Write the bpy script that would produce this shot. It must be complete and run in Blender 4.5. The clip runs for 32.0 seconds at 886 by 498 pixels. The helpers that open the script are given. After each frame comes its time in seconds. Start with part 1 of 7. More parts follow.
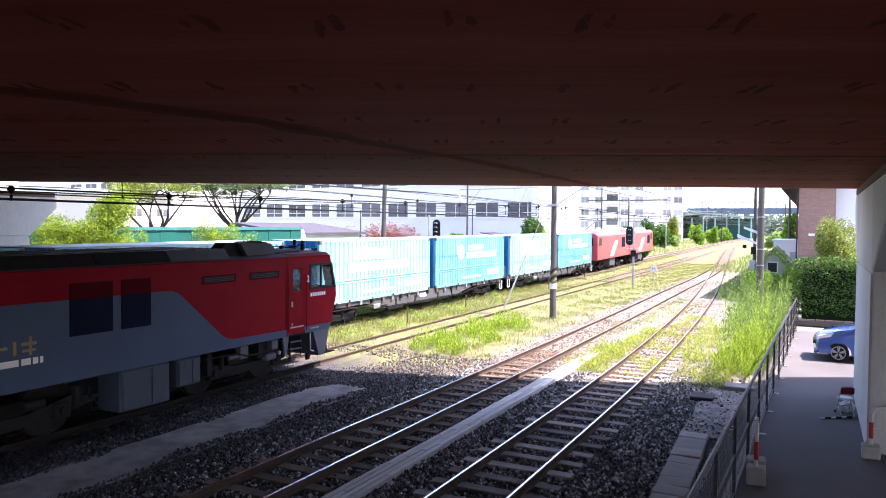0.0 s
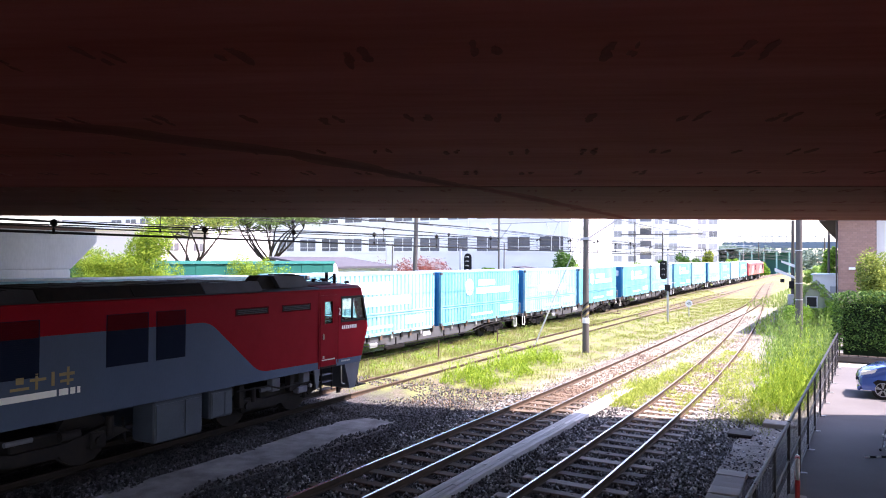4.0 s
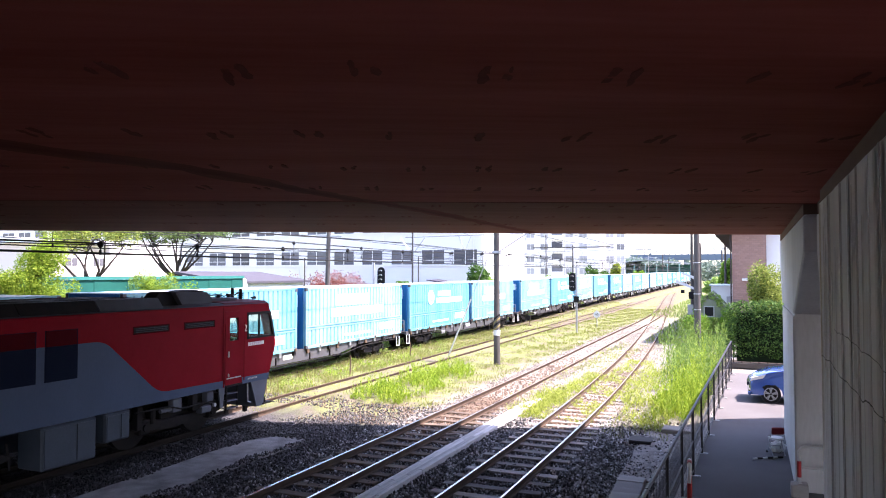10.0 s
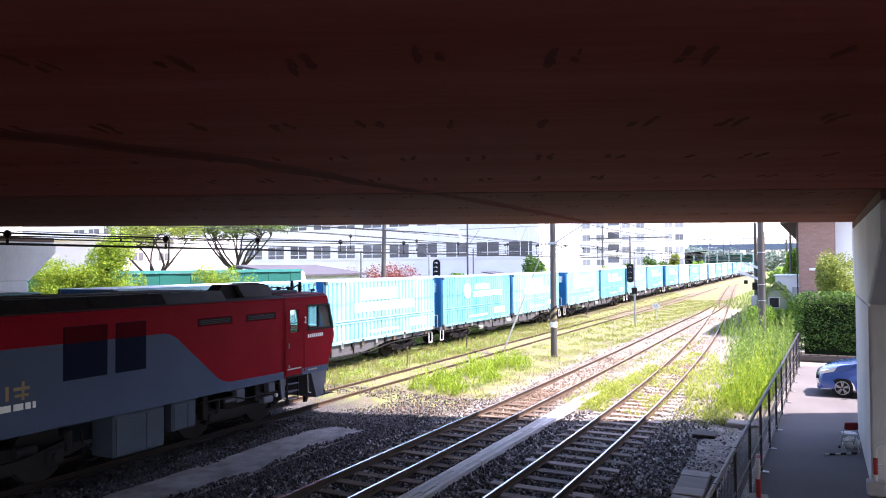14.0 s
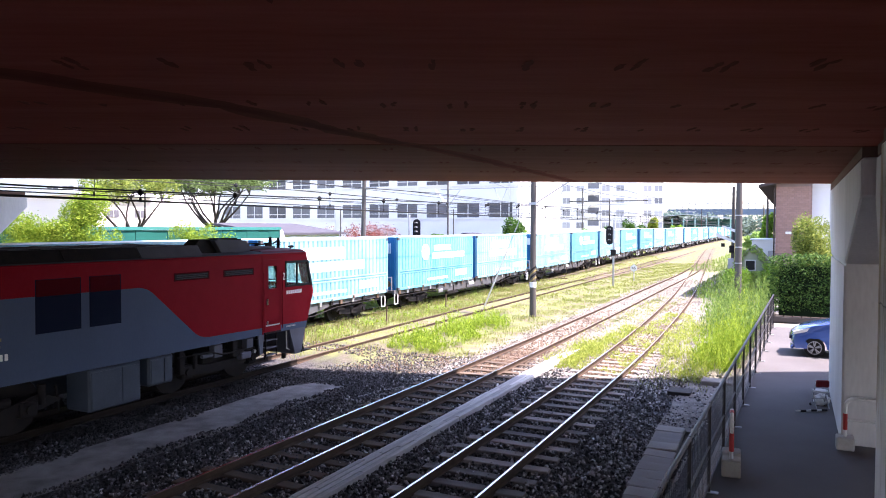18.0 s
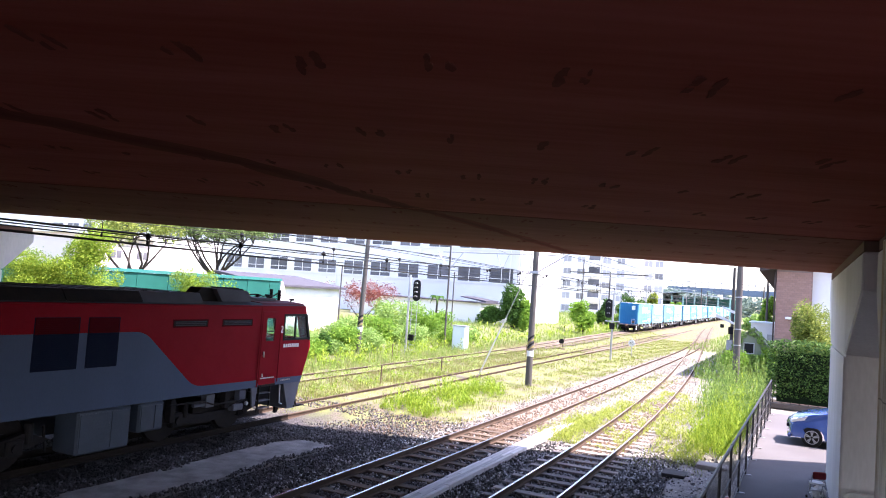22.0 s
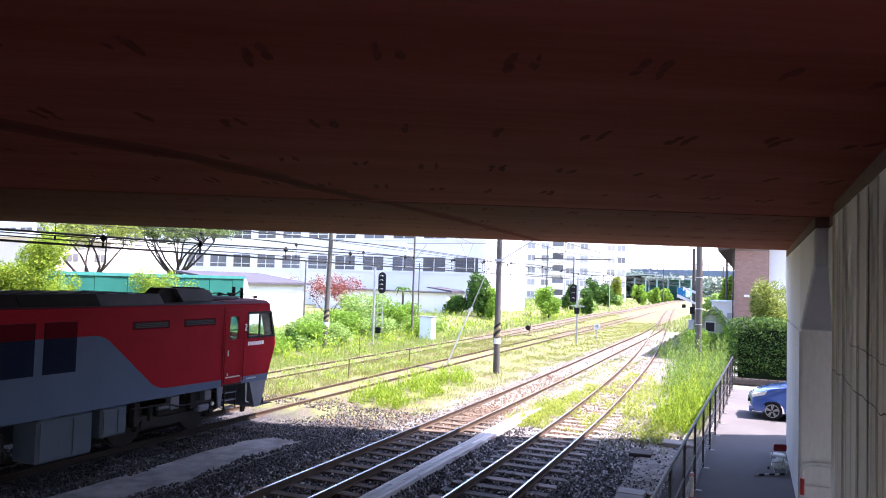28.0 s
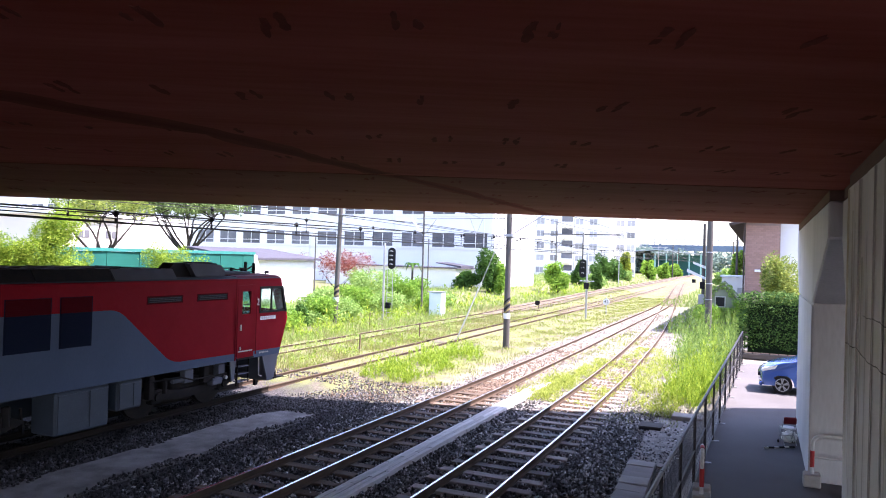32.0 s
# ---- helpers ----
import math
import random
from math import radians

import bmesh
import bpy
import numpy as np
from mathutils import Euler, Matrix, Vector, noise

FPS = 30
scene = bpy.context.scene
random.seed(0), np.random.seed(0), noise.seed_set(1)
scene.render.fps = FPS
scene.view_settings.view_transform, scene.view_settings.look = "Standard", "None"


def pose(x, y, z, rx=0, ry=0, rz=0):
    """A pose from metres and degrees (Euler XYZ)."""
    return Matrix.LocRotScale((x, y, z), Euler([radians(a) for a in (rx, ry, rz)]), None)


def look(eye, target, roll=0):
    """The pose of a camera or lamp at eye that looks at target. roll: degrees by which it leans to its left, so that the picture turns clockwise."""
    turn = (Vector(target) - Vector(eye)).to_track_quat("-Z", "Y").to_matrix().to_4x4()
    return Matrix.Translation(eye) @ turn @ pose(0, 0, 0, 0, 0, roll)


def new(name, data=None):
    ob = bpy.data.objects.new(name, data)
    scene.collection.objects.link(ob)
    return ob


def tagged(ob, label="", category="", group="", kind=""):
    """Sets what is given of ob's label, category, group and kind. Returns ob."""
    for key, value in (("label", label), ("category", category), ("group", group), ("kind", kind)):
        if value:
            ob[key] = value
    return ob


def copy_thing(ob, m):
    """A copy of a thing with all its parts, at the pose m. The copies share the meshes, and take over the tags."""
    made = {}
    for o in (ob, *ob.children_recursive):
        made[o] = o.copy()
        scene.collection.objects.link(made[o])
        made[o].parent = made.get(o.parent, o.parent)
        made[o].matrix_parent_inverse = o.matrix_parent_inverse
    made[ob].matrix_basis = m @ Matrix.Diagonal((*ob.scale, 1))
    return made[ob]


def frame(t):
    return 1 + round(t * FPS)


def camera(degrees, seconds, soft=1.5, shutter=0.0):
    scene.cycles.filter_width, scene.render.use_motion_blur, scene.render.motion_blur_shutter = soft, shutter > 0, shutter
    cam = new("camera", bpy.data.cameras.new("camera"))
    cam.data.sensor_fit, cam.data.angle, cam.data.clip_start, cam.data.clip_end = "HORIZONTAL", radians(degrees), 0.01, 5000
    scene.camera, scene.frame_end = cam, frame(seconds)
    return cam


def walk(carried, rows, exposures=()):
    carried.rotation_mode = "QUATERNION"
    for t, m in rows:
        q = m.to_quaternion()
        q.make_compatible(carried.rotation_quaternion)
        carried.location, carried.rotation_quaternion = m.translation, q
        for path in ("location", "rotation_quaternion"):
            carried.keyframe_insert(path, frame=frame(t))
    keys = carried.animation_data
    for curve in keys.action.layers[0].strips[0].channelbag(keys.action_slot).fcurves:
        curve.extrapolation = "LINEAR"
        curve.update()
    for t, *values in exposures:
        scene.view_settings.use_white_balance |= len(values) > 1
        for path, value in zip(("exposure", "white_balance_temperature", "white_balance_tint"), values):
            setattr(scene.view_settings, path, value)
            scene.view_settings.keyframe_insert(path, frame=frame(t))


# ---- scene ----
cam = camera(63.2, 32.0, 1.02)

PATH = [
    (0, (-0.151, -0.034, 4.243), (-0.198, 1.964, 4.177), 0.4),
    (0.5, (-0.15, 0.007, 4.242), (-0.203, 2.005, 4.189), 0.7),
    (1, (-0.133, 0.08, 4.24), (-0.242, 2.077, 4.214), 0.2),
    (1.5, (-0.161, -0.043, 4.242), (-0.274, 1.954, 4.236), 1.3),
    (2, (-0.171, -0.084, 4.243), (-0.291, 1.913, 4.254), 1.2),
    (2.5, (-0.16, -0.101, 4.252), (-0.32, 1.893, 4.259), 0.0),
    (4.5, (-0.102, -0.062, 4.187), (-0.226, 1.934, 4.224), 0.3),
    (5, (-0.076, -0.085, 4.197), (-0.182, 1.912, 4.236), 0.0),
    (5.5, (-0.024, -0.039, 4.205), (-0.054, 1.961, 4.222), 1.0),
    (6, (-0.025, -0.067, 4.191), (-0.067, 1.933, 4.216), 1.1),
    (6.5, (-0.018, -0.05, 4.197), (-0.037, 1.949, 4.238), 0.2),
    (7, (0.001, -0.034, 4.204), (0.007, 1.966, 4.248), 0.6),
    (7.5, (0.013, -0.038, 4.201), (0.024, 1.961, 4.254), 0.8),
    (8, (0.009, -0.045, 4.208), (0.032, 1.955, 4.225), 1.4),
    (8.5, (0.021, -0.063, 4.21), (0.026, 1.936, 4.268), 0.1),
    (9, (0.018, -0.07, 4.221), (0.015, 1.928, 4.297), 0.7),
    (9.5, (0.049, -0.089, 4.224), (0.094, 1.909, 4.293), -0.2),
    (10, (0.069, -0.096, 4.223), (0.165, 1.9, 4.29), 0.0),
    (10.5, (0.071, -0.058, 4.214), (0.172, 1.939, 4.201), 0.0),
    (11, (0.029, -0.039, 4.214), (0.033, 1.961, 4.247), 0.4),
    (11.5, (0.025, -0.053, 4.215), (0.04, 1.947, 4.256), 0.6),
    (12, (0.026, -0.037, 4.215), (0.018, 1.963, 4.241), -0.3),
    (12.5, (0.021, -0.029, 4.215), (-0.031, 1.97, 4.245), -0.7),
    (13, (0.008, -0.031, 4.214), (-0.041, 1.968, 4.24), -0.7),
    (13.5, (-0.002, -0.05, 4.214), (-0.028, 1.95, 4.248), -0.4),
    (14, (0.005, -0.029, 4.206), (-0.049, 1.969, 4.252), -0.4),
    (14.5, (-0.005, -0.026, 4.196), (-0.062, 1.973, 4.248), -0.0),
    (16.5, (0.015, 0.031, 4.085), (-0.124, 2.025, 4.139), 0.4),
    (17, (0.001, 0.093, 4.084), (-0.072, 2.092, 4.114), 0.3),
    (17.5, (0.0, 0.097, 4.084), (-0.004, 2.097, 4.079), 0.4),
    (18, (0.0, 0.1, 4.084), (0.001, 2.1, 4.024), 0.2),
    (18.5, (-0.001, 0.105, 4.084), (0.02, 2.104, 4.044), 0.6),
    (19, (-0.014, 0.153, 4.082), (0.018, 2.153, 4.086), 0.9),
    (19.5, (-0.02, 0.068, 4.083), (0.026, 2.067, 4.056), 0.9),
    (20, (-0.011, 0.053, 4.095), (0.024, 2.052, 4.099), 0.9),
    (20.5, (0.004, 0.04, 4.113), (0.019, 2.04, 4.121), 1.7),
    (21, (-0.027, 0.028, 4.13), (-0.035, 2.028, 4.171), 3.3),
    (21.5, (-0.078, 0.008, 4.137), (-0.123, 2.004, 4.245), 4.5),
    (22, (-0.068, 0.011, 4.141), (-0.073, 2.008, 4.251), 4.0),
    (22.5, (-0.047, 0.009, 4.137), (-0.023, 2.007, 4.218), 3.9),
    (23, (-0.044, 0.019, 4.133), (0.004, 2.018, 4.205), 3.9),
    (23.5, (-0.047, 0.024, 4.131), (0.038, 2.02, 4.227), 4.7),
    (24, (-0.038, 0.029, 4.131), (0.024, 2.024, 4.244), 4.0),
    (24.5, (-0.038, 0.019, 4.128), (0.031, 2.015, 4.248), 3.7),
    (26.5, (-0.01, 0.01, 4.145), (0.095, 2.004, 4.246), 1.2),
    (27, (-0.028, 0.013, 4.148), (0.071, 2.008, 4.238), 1.7),
    (27.5, (-0.026, 0.021, 4.138), (0.069, 2.017, 4.211), 1.8),
    (28, (-0.022, 0.022, 4.133), (0.072, 2.018, 4.223), 1.8),
    (28.5, (-0.008, 0.016, 4.131), (0.103, 2.011, 4.224), 1.6),
    (29, (-0.015, 0.02, 4.126), (0.08, 2.016, 4.196), 1.6),
    (29.5, (-0.062, -0.027, 4.126), (0.019, 1.97, 4.184), 1.8),
    (30, (-0.067, -0.01, 4.13), (0.005, 1.988, 4.206), 2.1),
    (30.5, (-0.056, 0.01, 4.127), (0.017, 2.008, 4.184), 1.9),
    (31, (-0.036, 0.015, 4.12), (0.039, 2.013, 4.146), 2.1),
    (31.5, (-0.063, -0.002, 4.111), (0.006, 1.997, 4.145), 1.5),
    (32, (-0.075, 0.009, 4.104), (-0.003, 2.008, 4.126), 1.7),
]
# the world's y axis runs along the tracks, 26 degrees to the right of the first view
TURN = pose(0, 0, 0, 0, 0, 26)
walk(cam, [(t, TURN @ look(eye, target, roll)) for t, eye, target, roll in PATH],
     exposures=[(0, 2.32, 6520, 30), (20, 2.32, 6520, 30), (24, 2.42, 6300, 29), (32, 2.42, 6300, 29)])


# ---- light ----
SUN_DIR = Vector((0.592, 0.155, 1.0)).normalized()
world = bpy.data.worlds.new("sky")
scene.world = world
world.use_nodes = True
wn = world.node_tree
sky = wn.nodes.new("ShaderNodeTexSky")
sky.sky_type, sky.sun_disc = "NISHITA", False
sky.sun_elevation = math.asin(SUN_DIR.z)
sky.sun_rotation = math.atan2(SUN_DIR.x, SUN_DIR.y)
sky.air_density, sky.dust_density = 1.0, 1.2
wn.links.new(sky.outputs[0], wn.nodes["Background"].inputs[0])
wn.nodes["Background"].inputs[1].default_value = 0.14
sun = new("sun", bpy.data.lights.new("sun", "SUN"))
sun.data.energy, sun.data.angle, sun.data.color = 3.4, radians(0.6), (1.0, 0.95, 0.87)
sun.matrix_world = look((0, 0, 60), Vector((0, 0, 60)) - SUN_DIR)


# ---- materials ----
def mat(name, base, rough=0.7, metal=0.0, other=None, scale=3.0, fine=40.0, amount=0.5, bump=0.15, stretch=(1, 1, 1), vary=0.0, emit=0.0, coat=0.0, spec=0.2):
    """A surface with colour variation at two scales, fine relief and, with vary, a shade of its own for each piece."""
    m = bpy.data.materials.new(name)
    m.use_nodes = True
    nt = m.node_tree
    n, l = nt.nodes, nt.links
    b = n["Principled BSDF"]
    b.inputs["Roughness"].default_value, b.inputs["Metallic"].default_value = rough, metal
    b.inputs["Coat Weight"].default_value = coat
    b.inputs["Specular IOR Level"].default_value = spec
    other = other or tuple(c * 0.6 for c in base)
    tc = n.new("ShaderNodeTexCoord")
    mp = n.new("ShaderNodeMapping")
    mp.inputs["Scale"].default_value = stretch
    l.new(tc.outputs["Object"], mp.inputs[0])
    n1, n2 = n.new("ShaderNodeTexNoise"), n.new("ShaderNodeTexNoise")
    n1.inputs["Scale"].default_value, n2.inputs["Scale"].default_value = scale, fine
    n1.inputs["Detail"].default_value, n2.inputs["Detail"].default_value = 6, 4
    for q in (n1, n2):
        l.new(mp.outputs[0], q.inputs["Vector"])
    add = n.new("ShaderNodeMath")
    add.operation = "MULTIPLY_ADD"
    l.new(n2.outputs[0], add.inputs[0])
    add.inputs[1].default_value = 0.45
    l.new(n1.outputs[0], add.inputs[2])
    ramp = n.new("ShaderNodeMapRange")
    ramp.inputs[1].default_value, ramp.inputs[2].default_value = 0.5, 0.95
    ramp.inputs[3].default_value, ramp.inputs[4].default_value = 0.0, amount
    l.new(add.outputs[0], ramp.inputs[0])
    mix = n.new("ShaderNodeMix")
    mix.data_type = "RGBA"
    mix.inputs[6].default_value, mix.inputs[7].default_value = (*base, 1), (*other, 1)
    l.new(ramp.outputs[0], mix.inputs[0])
    col = mix.outputs[2]
    if vary:
        info, hsv, mr = n.new("ShaderNodeObjectInfo"), n.new("ShaderNodeHueSaturation"), n.new("ShaderNodeMapRange")
        mr.inputs[3].default_value, mr.inputs[4].default_value = 1 - vary, 1 + vary
        l.new(info.outputs["Random"], mr.inputs[0])
        l.new(mr.outputs[0], hsv.inputs["Value"])
        l.new(col, hsv.inputs["Color"])
        col = hsv.outputs[0]
    l.new(col, b.inputs["Base Color"])
    if emit:
        l.new(col, b.inputs["Emission Color"])
        b.inputs["Emission Strength"].default_value = emit
    bp = n.new("ShaderNodeBump")
    bp.inputs["Strength"].default_value, bp.inputs["Distance"].default_value = bump, 0.02
    l.new(n2.outputs[0], bp.inputs["Height"])
    l.new(bp.outputs[0], b.inputs["Normal"])
    return m


def island_mat(name, base, other, rough=0.8, through_light=0.0, skew=1.0, gloss=0.25):
    """For joined small pieces: each piece takes a shade between base and other."""
    m = bpy.data.materials.new(name)
    m.use_nodes = True
    n, l = m.node_tree.nodes, m.node_tree.links
    b = n["Principled BSDF"]
    b.inputs["Roughness"].default_value = rough
    b.inputs["Specular IOR Level"].default_value = gloss
    g = n.new("ShaderNodeNewGeometry")
    mix = n.new("ShaderNodeMix")
    mix.data_type = "RGBA"
    mix.inputs[6].default_value, mix.inputs[7].default_value = (*base, 1), (*other, 1)
    bend = n.new("ShaderNodeMath")
    bend.operation = "POWER"
    bend.inputs[1].default_value = skew
    l.new(g.outputs["Random Per Island"], bend.inputs[0])
    l.new(bend.outputs[0], mix.inputs[0])
    l.new(mix.outputs[2], b.inputs["Base Color"])
    if through_light:
        tr, ms = n.new("ShaderNodeBsdfTranslucent"), n.new("ShaderNodeMixShader")
        ms.inputs[0].default_value = through_light
        l.new(mix.outputs[2], tr.inputs[0])
        l.new(b.outputs[0], ms.inputs[1])
        l.new(tr.outputs[0], ms.inputs[2])
        l.new(ms.outputs[0], n["Material Output"].inputs[0])
    return m


CONCRETE = mat("concrete", (0.6944, 0.6832, 0.672), 0.85, other=(0.4928, 0.4816, 0.4704), scale=0.8, fine=18, stretch=(1, 1, 0.25), amount=0.8)
CONCRETE_STAIN = mat("stained_concrete", (0.80, 0.775, 0.72), 0.85, other=(0.66, 0.62, 0.56), scale=1.2, fine=14, stretch=(1, 1, 0.12), amount=0.9, vary=0.08)
SOFFIT = mat("soffit_paint", (0.365, 0.095, 0.074), 0.9, spec=0.04, other=(0.245, 0.046, 0.031), scale=0.6, fine=6, stretch=(0.25, 2.2, 1), amount=0.9)
SOFFIT_EDGE = mat("soffit_edge", (0.245, 0.091, 0.066), 0.9, spec=0.04, other=(0.171, 0.055, 0.035), scale=0.6, fine=6, stretch=(0.25, 2.2, 1), amount=0.9)
ASPHALT = mat("asphalt", (0.145, 0.138, 0.139), 0.9, other=(0.088, 0.083, 0.085), scale=0.7, fine=90, bump=0.3)
RAIL_STEEL = mat("rail_steel", (0.95, 0.93, 0.91), 0.24, 1.0, other=(0.78, 0.71, 0.65), fine=30, bump=0.03)
# duller copy of the rail head, its tan look in sunlight painted in
RAIL_SUNLIT = mat("rail_sunlit", (0.36, 0.28, 0.225), 0.55, 0.5, other=(0.25, 0.185, 0.145), fine=30, bump=0.03)
RAIL_SIDE = mat("rail_side", (0.095, 0.066, 0.048), 0.85, spec=0.1, other=(0.036, 0.026, 0.02), scale=4, fine=60)
# rail under the locomotive: the shade there is painted into this near-black
RAIL_SHADED = mat("shaded_rail", (0.020, 0.015, 0.012), 0.8, spec=0.1, other=(0.010, 0.008, 0.007), scale=4, fine=60)
RUST = mat("rusty_rail", (0.135, 0.092, 0.064), 0.85, other=(0.08, 0.052, 0.038), scale=4, fine=60)
SLEEPER_OLD = mat("old_sleeper", (0.17, 0.13, 0.10), 0.95, other=(0.09, 0.07, 0.055), scale=5, fine=50, stretch=(0.3, 1, 1), vary=0.3)
SLEEPER = mat("sleeper", (0.364, 0.325, 0.296), 0.85, other=(0.150, 0.130, 0.117), scale=5, fine=50, stretch=(0.3, 1, 1), vary=0.45)
RED = mat("loco_red", (0.224, 0.0084, 0.0168), 0.5, other=(0.168, 0.0056, 0.0112), scale=1.5, fine=25, bump=0.02, spec=0.03)
BLUEGREY = mat("loco_blue_grey", (0.072, 0.100, 0.155), 0.5, other=(0.050, 0.072, 0.118), scale=1.1, fine=25, bump=0.02, spec=0.06, stretch=(1, 1, 0.4))
GREY = mat("loco_grey", (0.13, 0.14, 0.17), 0.6, spec=0.06, other=(0.085, 0.09, 0.11), scale=3, fine=30, bump=0.03)
DARK = mat("dark_metal", (0.016, 0.016, 0.018), 0.7, 0.0, spec=0.06, other=(0.035, 0.028, 0.024), scale=5, fine=40)
ROOFGREY = mat("roof_grey", (0.055, 0.058, 0.066), 0.7, spec=0.06, other=(0.03, 0.03, 0.034), scale=2, fine=30)
COWL = mat("cowl_grey", (0.085, 0.088, 0.098), 0.7, spec=0.06, other=(0.05, 0.05, 0.056), scale=2, fine=30)
BLACK = mat("black_rubber", (0.012, 0.012, 0.013), 0.7)
WHITE = mat("white_paint", (0.8, 0.8, 0.78), 0.5, other=(0.66, 0.66, 0.64), fine=30, bump=0.03)
CYAN = mat("container_side_blue", (0.07, 0.32, 0.45), 0.27, spec=0.85, other=(0.22, 0.50, 0.60), scale=0.7, fine=14, amount=0.8, stretch=(1, 1, 0.35), vary=0.12, bump=0.03)
CYAN_FADED = mat("container_faded_blue", (0.11, 0.38, 0.50), 0.3, spec=0.85, other=(0.36, 0.60, 0.68), scale=0.7, fine=14, amount=0.8, stretch=(1, 1, 0.35), vary=0.12, bump=0.03)
DEEPBLUE = mat("container_end_blue", (0.010, 0.15, 0.34), 0.5, other=(0.008, 0.11, 0.27), scale=1.2, fine=25, bump=0.03)
WAGONGREY = mat("wagon_grey", (0.088, 0.092, 0.10), 0.7, other=(0.07, 0.062, 0.055), scale=2, fine=30)
WALLWHITE = mat("white_render", (0.78, 0.78, 0.77), 0.85, other=(0.68, 0.68, 0.66), scale=0.3, fine=6)
POLE = mat("pole_concrete", (0.10, 0.092, 0.085), 0.85, other=(0.06, 0.055, 0.05), scale=2, fine=30, stretch=(1, 1, 0.3))
GALV = mat("galvanised_steel", (0.45, 0.46, 0.47), 0.45, 0.7, fine=30, bump=0.03)
BRICK = mat("brick_tile", (0.33, 0.205, 0.166), 0.8, other=(0.27, 0.155, 0.122), scale=2, fine=30, vary=0.09)
BLUECAR = mat("car_blue", (0.055, 0.125, 0.40), 0.2, 0.25, other=(0.045, 0.105, 0.35), bump=0.0, coat=1.0, spec=0.5)
TEAL = mat("teal_sheet", (0.008, 0.105, 0.082), 0.7, other=(0.006, 0.068, 0.056), scale=1, fine=20)
BARK = mat("bark", (0.045, 0.038, 0.032), 0.9, other=(0.022, 0.019, 0.017), scale=4, fine=30, stretch=(1, 1, 0.25), bump=0.5)
LEAF = island_mat("leaf_green", (0.115, 0.253, 0.0287), (0.253, 0.414, 0.0575), through_light=0.45)
LEAF_PALE = island_mat("leaf_pale", (0.15, 0.29, 0.06), (0.36, 0.50, 0.15), through_light=0.35)
LEAF_LIME = island_mat("leaf_lime", (0.085, 0.19, 0.012), (0.36, 0.47, 0.055), through_light=0.35)
LEAF_GREY = island_mat("leaf_grey_green", (0.06, 0.11, 0.03), (0.20, 0.27, 0.10), through_light=0.35)
# distant leaves, aerial haze painted in as a paler, bluer green
LEAF_HAZY = island_mat("leaf_hazy", (0.11, 0.17, 0.14), (0.19, 0.26, 0.21), through_light=0.3)
LEAF_DARK = island_mat("leaf_dark", (0.036, 0.096, 0.018), (0.096, 0.204, 0.036), through_light=0.3)
LEAF_YELLOW = island_mat("leaf_yellow", (0.09, 0.16, 0.02), (0.46, 0.50, 0.07), through_light=0.35)
LEAF_RED = island_mat("leaf_red", (0.12, 0.03, 0.024), (0.33, 0.115, 0.085), through_light=0.3)
LEAF_OLIVE = island_mat("leaf_olive", (0.08, 0.14, 0.025), (0.36, 0.41, 0.09), through_light=0.35)
BLADE = island_mat("grass_blade", (0.18, 0.235, 0.04), (0.33, 0.36, 0.10), through_light=0.4)
# ballast below the bridge, the bridge's shade worked into its dark tone
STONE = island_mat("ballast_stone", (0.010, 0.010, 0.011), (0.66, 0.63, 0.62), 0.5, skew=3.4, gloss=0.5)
# stones beside the locomotive, darkened for the deep shade there
STONE_DEEP_SHADE = island_mat("deep_shade_stone", (0.010, 0.0098, 0.0115), (0.19, 0.182, 0.195), 0.55, skew=2.4, gloss=0.4)
# ballast nearer the open side, its thinner shade painted as lighter grey
STONE_HALF_SHADE = island_mat("half_shade_stone", (0.011, 0.0115, 0.012), (0.74, 0.73, 0.72), 0.5, skew=3.0, gloss=0.5)
# stones under the locomotive, its shade put into their colour
STONE_LOCO_SHADE = island_mat("loco_shade_stone", (0.006, 0.0055, 0.0065), (0.06, 0.054, 0.055), 0.6, skew=2.0, gloss=0.3)
# paler ballast beyond the shadow edge: dust, and sunlight painted in
STONE_SUNLIT = island_mat("sunlit_dusty_stone", (0.17, 0.148, 0.122), (0.335, 0.30, 0.25))
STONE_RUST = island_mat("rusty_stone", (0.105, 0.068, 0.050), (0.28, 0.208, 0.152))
WIRE = mat("wire", (0.02, 0.02, 0.02), 0.6)


# ---- mesh helpers ----
def part(name, bm, material, parent=None, label=""):
    me = bpy.data.meshes.new(name)
    bm.to_mesh(me)
    bm.free()
    for m in material if isinstance(material, (list, tuple)) else [material]:
        me.materials.append(m)
    ob = new(name, me)
    if parent:
        ob.parent = parent
    if label:
        ob["label"] = label
    return ob


def from_lists(name, verts, faces, material, parent=None):
    me = bpy.data.meshes.new(name)
    me.from_pydata(verts, [], faces)
    me.materials.append(material)
    ob = new(name, me)
    if parent:
        ob.parent = parent
    return ob


def empty(name, m=None):
    ob = new(name)
    if m is not None:
        ob.matrix_world = m
    return ob


def box(bm, x0, x1, y0, y1, z0, z1, bevel=0.0, mi=0):
    r = bmesh.ops.create_cube(bm, size=1, matrix=Matrix.Translation(((x0 + x1) / 2, (y0 + y1) / 2, (z0 + z1) / 2)) @ Matrix.Diagonal((abs(x1 - x0), abs(y1 - y0), abs(z1 - z0), 1)))
    fs = list({f for v in r["verts"] for f in v.link_faces})
    for f in fs:
        f.material_index = mi
    if bevel:
        es = list({e for v in r["verts"] for e in v.link_edges})
        bmesh.ops.bevel(bm, geom=es, offset=bevel, segments=1, affect="EDGES", material=-1)
    return bm


